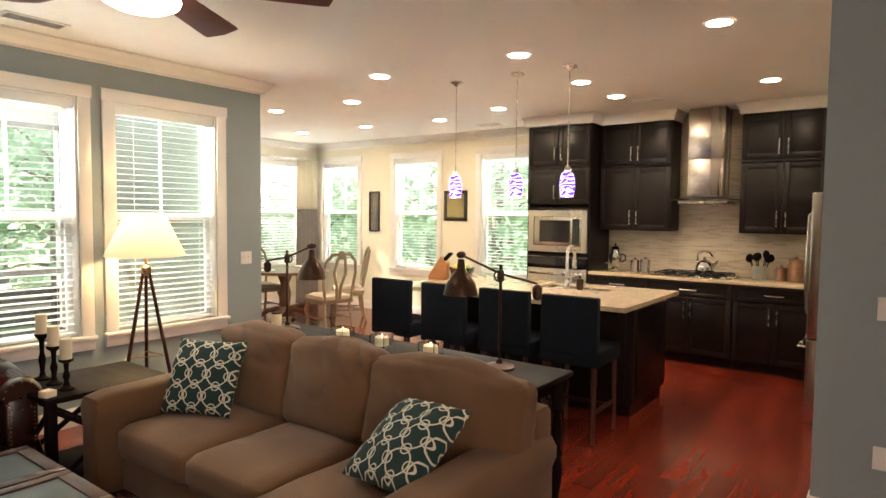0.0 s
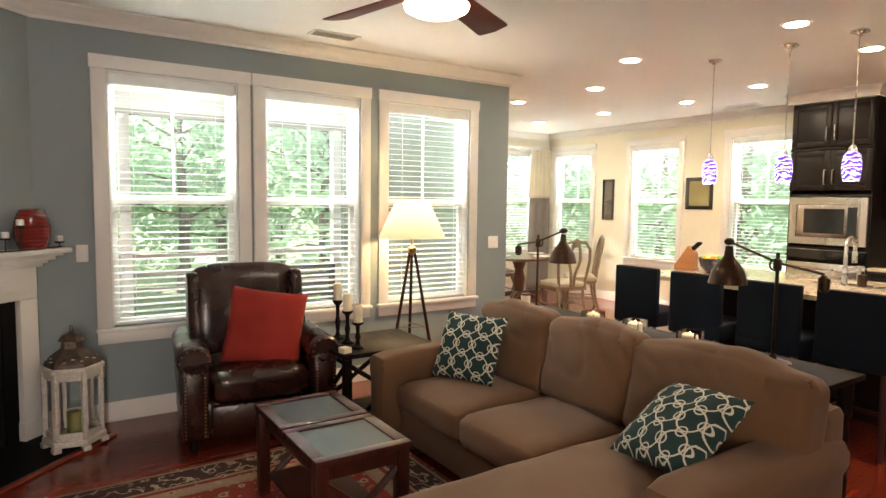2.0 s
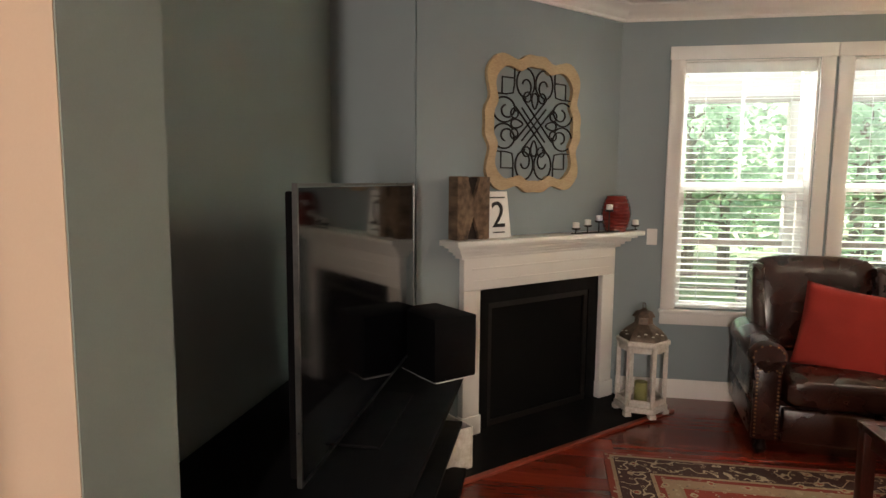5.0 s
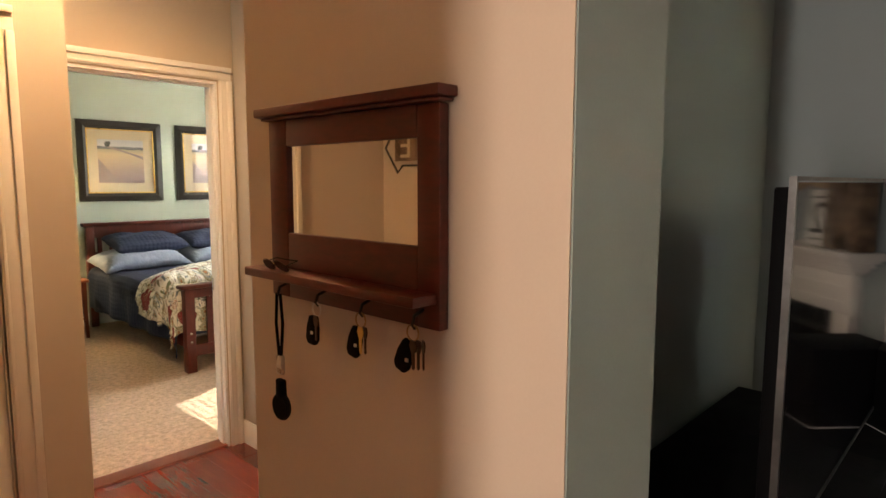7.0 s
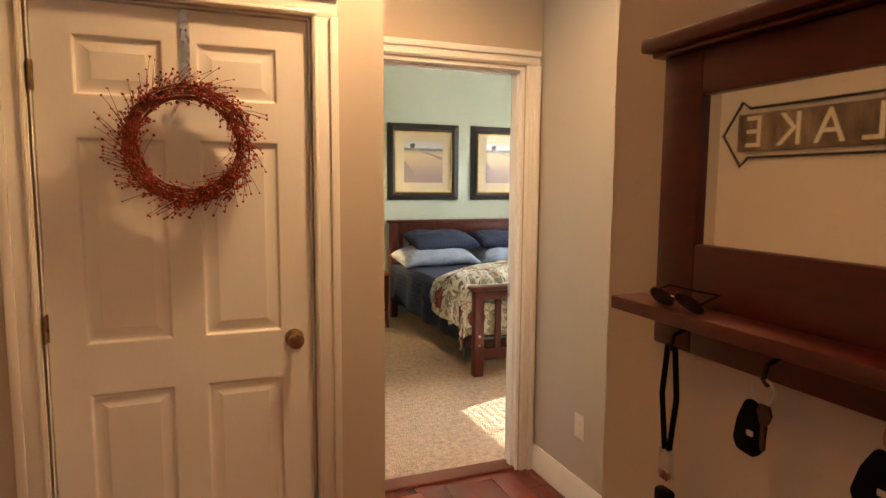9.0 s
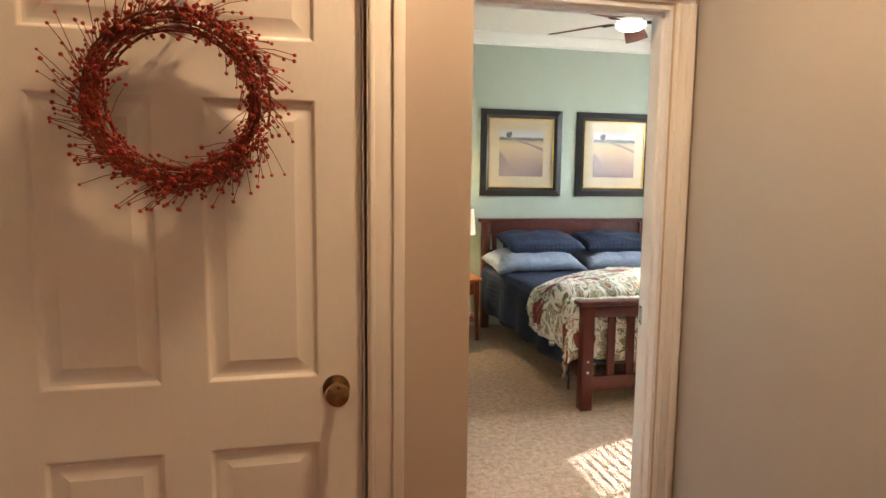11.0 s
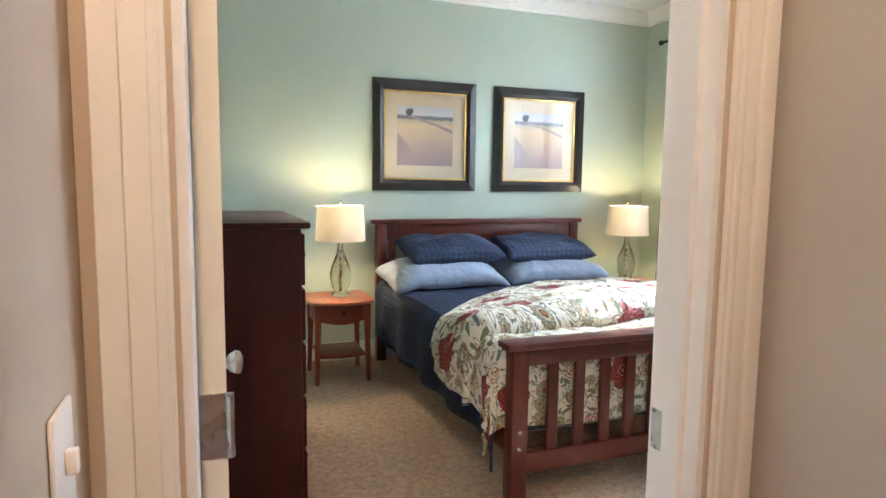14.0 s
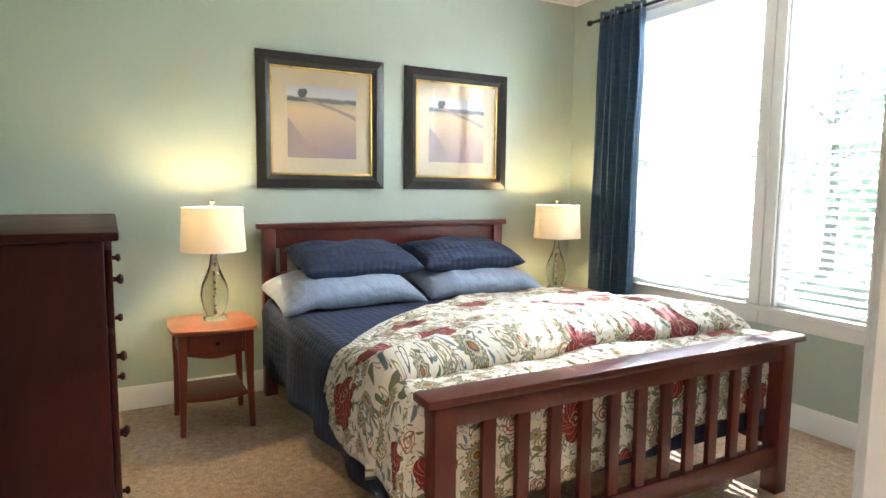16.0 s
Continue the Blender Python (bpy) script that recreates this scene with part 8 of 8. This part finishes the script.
def art_glass(name):
    """Violet and white swirled glass lit from inside."""
    m, n, l, p = nodes(name)
    tc, mp, wv, ramp = n.new("ShaderNodeTexCoord"), n.new("ShaderNodeMapping"), n.new("ShaderNodeTexWave"), n.new("ShaderNodeValToRGB")
    mp.inputs["Rotation"].default_value = (0.3, 0.25, 0)
    l.new(tc.outputs["Object"], mp.inputs[0])
    wv.bands_direction = "Z"
    wv.inputs["Scale"].default_value, wv.inputs["Distortion"].default_value, wv.inputs["Detail"].default_value, wv.inputs["Detail Scale"].default_value = 11, 9, 4, 2.2
    l.new(mp.outputs[0], wv.inputs["Vector"])
    el = ramp.color_ramp.elements
    el[0].position, el[0].color = 0.42, (0.05, 0.015, 0.5, 1)
    el[1].position, el[1].color = 0.9, (0.85, 0.75, 1.0, 1)
    x = el.new(0.7)
    x.color = (0.16, 0.05, 0.8, 1)
    l.new(wv.outputs[0], ramp.inputs[0])
    l.new(ramp.outputs[0], p.inputs["Base Color"])
    l.new(ramp.outputs[0], p.inputs["Emission Color"])
    p.inputs["Emission Strength"].default_value = 0.7
    p.inputs["Roughness"].default_value = 0.12
    return m


violet = art_glass("violet_swirl_glass")


def pendant(at, label):
    t = thing("pendant_light", at, 0, label, "pendant light", "pendants over the island")
    part("canopy", lathe([(0.06, -0.001), (0.06, -0.012), (0.02, -0.03), (0.008, -0.04)], 24), nickel, t)
    part("rod", tube([(0, 0, -0.035), (0, 0, -0.80)], 0.005, 8), nickel, t)
    part("socket", lathe([(0.012, -0.78), (0.026, -0.80), (0.03, -0.825), (0.026, -0.83)], 18), nickel, t)
    part("shade", lathe([(0.03, -0.831), (0.05, -0.85), (0.06, -0.90), (0.061, -0.95), (0.055, -1.0), (0.05, -1.03), (0.046, -1.03), (0.056, -0.95)], 26, caps=False), violet, t, "violet and white swirled glass shade")
    return t


p0 = pendant((-2.11, 4.49, H), "pendant light with violet swirled glass shade, lit")
for x in (-2.58, -3.2):
    copy_thing(p0, pose(x, 4.49, H))
for x in (-2.11, -2.58, -3.2):
    bulb("pendant_bulb", (x, 4.49, 1.72), 1.75, (1, 0.8, 0.62), 0.03)

fr = thing("refrigerator", (-0.06, 5.72, 0), 0, "stainless steel french-door refrigerator", "refrigerator")
part("cabinet", box(-0.36, 0.42, -0.44, 0.44, 0.02, 1.76, 0.006), surf("fridge_side", (0.32, 0.29, 0.27), (0.28, 0.26, 0.24), 0.4, 0.8), fr)
for a, b in ((-0.44, -0.003), (0.003, 0.44)):
    d = part("door", box(-0.45, -0.362, a, b, 0.66, 1.755, 0.012, 3), steel, fr)
    y = -0.04 if a < 0 else 0.04
    part("handle", tube([(-0.45, y, 0.75), (-0.50, y, 0.82), (-0.51, y, 1.2), (-0.50, y, 1.58), (-0.45, y, 1.65)], 0.012, 8), steel, d, "curved steel handle")
d = part("freezer_drawer", box(-0.45, -0.362, -0.44, 0.44, 0.03, 0.65, 0.012, 3), steel, fr)
part("handle", tube([(-0.45, -0.35, 0.58), (-0.51, -0.3, 0.57), (-0.51, 0.3, 0.57), (-0.45, 0.35, 0.58)], 0.012, 8), steel, d, "curved steel handle")

# ---- dining area ----
pale_oak = surf("pale_painted_oak", (0.28, 0.215, 0.14), (0.18, 0.13, 0.08), 0.5, scale=6, stretch=(1, 1, 0.3), fine=50, bump=0.1)
seat_cloth = surf("oatmeal_cloth", (0.5, 0.45, 0.36), (0.44, 0.39, 0.3), 0.9, scale=5, fine=200, bump=0.15)
table_wood = surf("table_wood", (0.16, 0.06, 0.028), (0.09, 0.034, 0.016), 0.3, scale=4, stretch=(1, 7, 1), coat=0.3)
dt = thing("dining_table", (-6.95, 5.6, 0), 0, "round wooden pedestal dining table", "dining table")
part("tabletop", lathe([(0.58, 0.72), (0.61, 0.73), (0.61, 0.75), (0.60, 0.76)], 48), table_wood, dt)
part("pedestal", lathe([(0.12, 0.1), (0.13, 0.16), (0.07, 0.24), (0.09, 0.42), (0.06, 0.55), (0.1, 0.66), (0.2, 0.72)], 24), table_wood, dt)
for k in range(4):
    a = math.pi / 2 * k + 0.6
    part("foot", tube([(0.08 * math.cos(a), 0.08 * math.sin(a), 0.2), (0.25 * math.cos(a), 0.25 * math.sin(a), 0.16), (0.42 * math.cos(a), 0.42 * math.sin(a), 0.035)], 0.04, 8, r_end=0.03), table_wood, dt)
for k in range(4):
    a = math.pi / 2 * k + 0.2
    pl = thing("dinner_plate", (-6.95 + 0.4 * math.cos(a), 5.6 + 0.4 * math.sin(a), 0.7605), 0, "white dinner plate set on the table", "plate", "plates on the table")
    part("plate", lathe([(0.07, 0), (0.08, 0.004), (0.125, 0.016), (0.127, 0.019), (0.08, 0.008)], 28), white_trim, pl)


def dining_chair(at, turn, label):
    """Splat-back chair; it faces +y."""
    t = thing("dining_chair", at, turn, label, "chair", "chairs round the table")
    seat = pillow(0.46, 0.44, 0.09, 0.3, 10, box_part=0.4)
    part("seat", seat, seat_cloth, t, "oatmeal cloth seat", pose(0, 0, 0.455))
    part("seat_frame", slab([(-0.24, -0.2), (0.24, -0.2), (0.25, 0.23), (0.1, 0.25), (-0.1, 0.25), (-0.25, 0.23)], 0.05, bev=0.006), pale_oak, t, m=pose(0, 0, 0.375))
    hoop = [(-0.19, -0.2, 0.40), (-0.22, -0.22, 0.60), (-0.24, -0.25, 0.78), (-0.22, -0.28, 0.93), (-0.14, -0.30, 1.02), (-0.05, -0.30, 1.03), (0, -0.30, 1.06), (0.05, -0.30, 1.03), (0.14, -0.30, 1.02), (0.22, -0.28, 0.93), (0.24, -0.25, 0.78), (0.22, -0.22, 0.60), (0.19, -0.2, 0.40)]
    part("back_frame", tube(hoop, 0.02, 8), pale_oak, t)
    sp_ = [(-0.06, 0.0), (0.06, 0.0), (0.045, 0.1), (0.035, 0.2), (0.07, 0.3), (0.09, 0.42), (0.075, 0.55), (0.05, 0.62), (-0.05, 0.62), (-0.075, 0.55), (-0.09, 0.42), (-0.07, 0.3), (-0.035, 0.2), (-0.045, 0.1)]
    hole = bmesh.new()
    for s in (1, -1):
        tube([(0.02 * s, -0.215, 0.43), (0.03 * s, -0.23, 0.6), (0.085 * s, -0.26, 0.78), (0.06 * s, -0.29, 0.94), (0.02 * s, -0.30, 1.02)], 0.02, 6, hole)
    part("splat", hole, pale_oak, t)
    part("crest_rail", box(-0.06, 0.06, -0.315, -0.285, 0.96, 1.05, 0.01), pale_oak, t)
    for x in (-0.2, 0.2):
        part("front_leg", tube([(x, 0.2, 0.37), (x * 1.14, 0.235, 0.26), (x * 1.05, 0.215, 0.12), (x * 1.12, 0.24, 0.0)], 0.027, 8, r_end=0.018), pale_oak, t)
        part("back_leg", tube([(x * 0.95, -0.18, 0.38), (x * 0.98, -0.2, 0.2), (x, -0.25, 0.0)], 0.02, 8, r_end=0.018), pale_oak, t)
        part("side_stretcher", tube([(x * 1.05, 0.2, 0.17), (x * 0.98, -0.2, 0.17)], 0.011, 6), pale_oak, t)
    part("cross_stretcher", tube([(-0.2, 0.02, 0.17), (0.2, 0.02, 0.17)], 0.011, 6), pale_oak, t)
    return t


c0 = dining_chair((-6.05, 5.62, 0), 78, "pale wooden splat-back dining chair with cloth seat")
for x, y, a in ((-6.45, 6.35, 140), (-7.0, 4.72, 5), (-7.72, 5.75, -100)):
    copy_thing(c0, pose(x, y, 0, 0, 0, a))
dark_art = surf("dark_art", (0.02, 0.06, 0.08), (0.2, 0.12, 0.05), 0.6, scale=4, stretch=(1, 1, 3), bump=0)
gold_art = surf("gold_art", (0.3, 0.26, 0.09), (0.16, 0.13, 0.05), 0.6, scale=6, bump=0)
framed((0, 0, 0), pose(-6.80, ND, 1.60, 0, 0, 180), 0.22, 0.64, 0.02, "narrow dark landscape panel on the cream wall", "", dark_art, 0)
framed((0, 0, 0), pose(-5.19, ND, 1.69, 0, 0, 180), 0.41, 0.44, 0.05, "small square picture in a black frame", "", gold_art, 0)
sheer = shade_cloth("sheer_cream_cloth", (0.72, 0.68, 0.56))
grey_cloth = cloth_mat("grey_band_cloth", (0.3, 0.28, 0.27), (0.24, 0.22, 0.21))
for y in (7.02, 5.62):
    cu_ = curtain("curtain", pose(DW + 0.05, y, 0, 0, 0, -90), 0.42, 1.62, 2.46, 5, 0.08, sheer, "cream curtain with a grey lower band", "dining curtains")
    low = curtain("lower_band", pose(0, 0, 0), 0.435, 0.03, 1.62, 5, 0.085, grey_cloth, "")
    lp = low.children[0]
    lp.name = "lower_band"
    lp.parent = cu_
    lp["label"] = "grey lower band"
    bpy.data.objects.remove(low)
rd = thing("curtain_rod", (DW + 0.09, 0, 2.47), 0, "thin metal curtain rod over the dining window", "curtain rod")
part("rod", tube([(0, 5.35, 0), (0, 7.26, 0)], 0.01, 8), nickel, rd)
for y in (5.4, 7.24):
    part("bracket", tube([(-0.09, y, 0), (0, y, 0)], 0.006, 6), nickel, rd)

# ---- hall ----
red_maho = surf("red_mahogany", (0.105, 0.0085, 0.0045), (0.045, 0.0045, 0.003), 0.36, scale=5, stretch=(1, 0.3, 3), fine=30, bump=0.05, coat=0.08)
mirror_mat = nodes("mirror_silver")[0]
mirror_mat.node_tree.nodes["Principled BSDF"].inputs["Metallic"].default_value = 1
mirror_mat.node_tree.nodes["Principled BSDF"].inputs["Roughness"].default_value = 0.02
mirror_mat.node_tree.nodes["Principled BSDF"].inputs["Base Color"].default_value = (0.88, 0.88, 0.86, 1)
# local: x along the wall (towards the bedroom), y out of the wall into the hall, z up
mr = thing("key_shelf_mirror", (MX, -2.005, 0), -90, "red mahogany wall mirror with shelf and key hooks", "mirror")
mr.matrix_basis = pose(MX, -1.968, 0.008, 0, 0, -90)
X0, X1 = -0.225, 0.254
mf = bmesh.new()
for a, b, c, d in ((X0, X0 + 0.05, 1.275, 1.626), (X1 - 0.062, X1, 1.275, 1.626), (X0 + 0.05, X1 - 0.062, 1.275, 1.405), (X0 + 0.05, X1 - 0.062, 1.575, 1.626)):
    bx(mf, a, b, 0.001, 0.022, c, d, 0.003)
part("frame", mf, red_maho, mr)
part("cornice", box(X0 - 0.018, X1 + 0.018, 0.001, 0.045, 1.633, 1.65, 0.003), red_maho, mr)
part("cornice_moulding", box(X0 - 0.01, X1 + 0.01, 0.001, 0.034, 1.6262, 1.6328, 0.003), red_maho, mr)
part("shelf", box(X0 + 0.005, X1 + 0.019, 0.0222, 0.075, 1.318, 1.335, 0.003), red_maho, mr)
part("mirror_glass", box(X0 + 0.05, X1 - 0.062, 0.008, 0.014, 1.405, 1.575), mirror_mat, mr, "clear mirror glass")
hooks = []
for k in range(4):
    x = 0.195 - 0.128 * k
    part("hook", tube([(x, 0.022, 1.305), (x, 0.042, 1.298), (x, 0.046, 1.285), (x, 0.04, 1.278)], 0.003, 6), black_metal, mr)
    hooks.append(x)


def on_wall(x, y, z, rz=0):
    return mr.matrix_basis @ pose(x, y, z, 0, 0, rz)


def key_set(x, kind):
    t = thing("keys", (0, 0, 0), 0, {0: "black lanyard with a round fob on a hook", 1: "black car key fob hanging from a hook", 2: "key ring with brass and black keys on a hook", 3: "bunch of keys with black fob on a hook"}[kind], "keys", "keys on the hooks")
    t.matrix_basis = on_wall(x, 0.045, 1.285)
    if kind == 0:
        part("cord", tube([(0.006, 0, 0), (0.012, 0, -0.06), (0.004, 0, -0.125), (-0.004, 0, -0.125), (-0.012, 0, -0.06), (-0.006, 0, 0)], 0.0035, 6, closed=True), satin_black, t)
        part("clip", box(-0.009, 0.009, -0.005, 0.005, -0.165, -0.125, 0.002), nickel, t)
        part("fob", lathe([(0.026, -0.006), (0.029, 0), (0.026, 0.006)], 22), satin_black, t, m=pose(0, 0, -0.232, 90))
        part("fob_neck", box(-0.012, 0.012, -0.007, 0.007, -0.215, -0.175, 0.004), satin_black, t)
        return
    ring = [(0.013 * math.cos(k * math.pi / 7), 0, -0.013 + 0.013 * math.sin(k * math.pi / 7)) for k in range(14)]
    part("ring", tube(ring, 0.0016, 6, closed=True), brass if kind != 1 else nickel, t)
    part("fob", slab([(-0.010, 0), (-0.016, -0.022), (-0.017, -0.046), (-0.010, -0.056), (0.010, -0.056), (0.017, -0.046), (0.016, -0.022), (0.010, 0)], 0.011, bev=0.004), satin_black, t, m=pose(0.008, 0.006, -0.026, 90, 0, 0) @ pose(0, 0, 0, 0, 0, 7 * kind))
    part("fob_button", box(0.003, 0.011, 0.0065, 0.0075, -0.06, -0.054, 0.0005), nickel, t)
    for k in range(kind):
        kb_ = slab([(-0.006, 0), (-0.0095, -0.008), (-0.006, -0.017), (-0.0028, -0.02), (-0.0028, -0.044), (0, -0.047), (0.0028, -0.044), (0.0035, -0.02), (0.006, -0.017), (0.0095, -0.008), (0.006, 0)], 0.0022)
        part("key", kb_, gold if kind == 2 and k == 0 else bronze, t, "metal key", pose(-0.010 - 0.006 * k, 0.010 - 0.005 * k, -0.022, 90, 0, -8 - 11 * k))


for k, x in enumerate(hooks):
    key_set(x, k)
sg = thing("sunglasses", (0, 0, 0), 0, "dark sunglasses with thin metal frame on the shelf", "sunglasses")
sg.matrix_basis = on_wall(0.17, 0.05, 1.3385) @ pose(0, 0, 0, -38, 0, 0) @ Matrix.Scale(0.62, 4)
lens = surf("dark_lens", (0.012, 0.01, 0.009), (0.01, 0.009, 0.008), 0.08, bump=0)
for s in (-1, 1):
    pts = [(0.034 * s + 0.029 * math.cos(k * math.pi / 8), 0.012, 0.026 + 0.023 * math.sin(k * math.pi / 8) - 0.004 * math.cos(k * math.pi / 8) * s) for k in range(16)]
    part("rim", tube(pts, 0.0016, 6, closed=True), bronze, sg)
    part("lens", slab([(x, z) for x, _, z in pts], 0.002), lens, sg, m=pose(0, 0.013, 0, 90))
    part("temple", tube([(0.064 * s, 0.012, 0.03), (0.06 * s, -0.03, 0.012), (-0.02 * s, -0.035, 0.004)], 0.0018, 6), satin_black, sg)
part("bridge", tube([(-0.006, 0.012, 0.034), (0.006, 0.012, 0.034)], 0.0014, 6), gold, sg)

# berry wreath on the closet door
berry = surf("red_berry", (0.40, 0.030, 0.015), (0.24, 0.018, 0.010), 0.35, scale=30, bump=0)
twig = surf("reddish_twig", (0.26, 0.05, 0.026), (0.14, 0.028, 0.016), 0.8, scale=20)
wr = thing("wreath", (-0.487, -3.775, 1.603), 0, "red berry and twig wreath hanging on the door", "wreath")
wr.matrix_basis = pose(-0.487, -3.775, 1.603) @ Matrix.Scale(0.93, 4)
rn = random.Random(21)
tw_bm, be_vs = bmesh.new(), []
for k in range(85):
    a0 = rn.uniform(0, 6.28)
    r0, y0 = rn.uniform(0.155, 0.205), rn.uniform(0.0, 0.045)
    tube([(r0 * math.cos(a0 + 0.25 * j), y0 + 0.006 * math.sin(j * 2 + k), r0 * math.sin(a0 + 0.25 * j)) for j in range(5)], 0.0028, 4, tw_bm)
for k in range(760):
    a = rn.uniform(0, 6.28)
    r = rn.uniform(0.16, 0.21)
    base = Vector((r * math.cos(a), rn.uniform(0.0, 0.05), r * math.sin(a)))
    out = rn.uniform(0.3, 1.0) * (1 if rn.random() > 0.42 else -1.0)
    L = rn.uniform(0.015, 0.045) if k % 4 else rn.uniform(0.05, 0.12)
    dr_ = Vector((math.cos(a) * out - 0.8 * math.sin(a), rn.uniform(-0.1, 0.3), math.sin(a) * out + 0.8 * math.cos(a))).normalized()
    tip = base + dr_ * L
    tip.y = max(tip.y, -0.005)
    tube([base, base * 0.45 + tip * 0.55 + Vector((0, 0.006, 0.004)), tip], 0.0012, 4, tw_bm, r_end=0.0008)
    be_vs.append((tip, rn.uniform(0.0035, 0.006)))
    if k % 2:
        be_vs.append((base + Vector((rn.gauss(0, 0.012), abs(rn.gauss(0.02, 0.012)), rn.gauss(0, 0.012))), rn.uniform(0.0045, 0.0075)))
tagged(part("twig_ring", tw_bm, twig, wr), kind="stuff")
first = None
for k, (c, r) in enumerate(be_vs[:290]):
    if first is None:
        bm = bmesh.new()
        bmesh.ops.create_icosphere(bm, subdivisions=1, radius=1)
        first = part("berry", bm, berry, wr, m=Matrix.Translation(c) @ Matrix.Scale(r, 4), smooth=180)
    else:
        again("berry", first, wr, Matrix.Translation(c) @ Matrix.Scale(r, 4))
bb = bmesh.new()
for c, r in be_vs[290:]:
    bmesh.ops.create_icosphere(bb, subdivisions=1, radius=r, matrix=Matrix.Translation(c))
tagged(part("berry_rest", bb, berry, wr, smooth=180), kind="stuff")
hg = thing("wreath_hanger", (-0.487, -3.8155, 1.80), 0, "grey metal over-door wreath hanger", "hanger")
part("strap", box(-0.014, 0.014, 0, 0.0025, -0.04, 0.236), nickel, hg)
part("hook", tube([(0, 0.003, -0.03), (0, 0.03, -0.042), (0, 0.035, -0.018)], 0.004, 6), nickel, hg)

# arrow sign on the opposite wall, seen in the mirror
sgn = thing("arrow_sign", (0.62, -3.33, 1.70), -90, "wood and metal arrow sign with cut letters", "sign")
sgn.matrix_basis = pose(0.6195, -3.33, 1.705, 0, 0, -90)
part("board", box(-0.35, 0.35, -0.02, -0.004, -0.075, 0.085, 0.003), weathered, sgn)
part("arrow_wire", tube([(-0.48, -0.008, 0.12), (-0.38, -0.008, 0.06), (-0.38, -0.008, -0.02), (-0.49, -0.008, -0.15), (-0.40, -0.008, -0.15), (-0.32, -0.008, -0.1), (0.30, -0.008, -0.1), (0.34, -0.008, -0.14), (0.44, -0.008, 0.0), (0.34, -0.008, 0.14), (0.30, -0.008, 0.11), (-0.40, -0.008, 0.11)], 0.006, 6, closed=True), black_metal, sgn)
for k, ch in enumerate("LAKE"):
    text_on(ch, 0.19, mat_board, sgn, pose(-0.25 + 0.17 * k, -0.0215, 0.0, 90), "letter")

# ---- floor planks ----
PW, PL = 0.127, 1.25
rn = random.Random(9)
plank_mesh, count = None, 0
rest = []
row = 0
x = DW + 0.01
while x < 2.5:
    y = -4.36 + rn.uniform(-PL, 0)
    while y < ND:
        y0, y1 = max(y, -4.355), min(y + PL - 0.003, ND - 0.005)
        if y1 - y0 > 0.05:
            near = -2.0 < x < 0.1 and 2.2 < y0 < 6.7 or -4.7 < x < -1.6 and -1.2 < y0 < 0.6 or x > -2.2 and x < -0.9 and y1 < -2.6
            full = abs(y1 - y0 - PL + 0.003) < 1e-6
            if near and full and count < 290:
                m = pose(x, y0, 0)
                if plank_mesh is None:
                    fl_ob = bpy.data.objects["floor"]
                    plank_mesh = part("plank", box(0.0003, PW - 0.0003, 0, PL - 0.0022, -0.0115, 0.0, 0.0009, 1), cherry, fl_ob, m=m, smooth=0)
                else:
                    again("plank", plank_mesh, fl_ob, m)
                count += 1
            else:
                rest.append((x, y0, y1))
        y += PL
    x += PW
vs, fs = [], []
for x, y0, y1 in rest:
    i = len(vs)
    a, b = x + 0.0006, x + PW - 0.0006
    vs += [(a, y0, 0), (b, y0, 0), (b, y1, 0), (a, y1, 0), (a, y0, -0.0115), (b, y0, -0.0115), (b, y1, -0.0115), (a, y1, -0.0115)]
    fs += [(i, i + 1, i + 2, i + 3), (i, i + 4, i + 5, i + 1), (i + 1, i + 5, i + 6, i + 2), (i + 2, i + 6, i + 7, i + 3), (i + 3, i + 7, i + 4, i)]
me = bpy.data.meshes.new("planks")
me.from_pydata(vs, [], fs)
me.materials.append(cherry_rest)
ob = new("planks", me)
ob.parent = bpy.data.objects["floor"]
tagged(ob, "", "", "", "stuff")
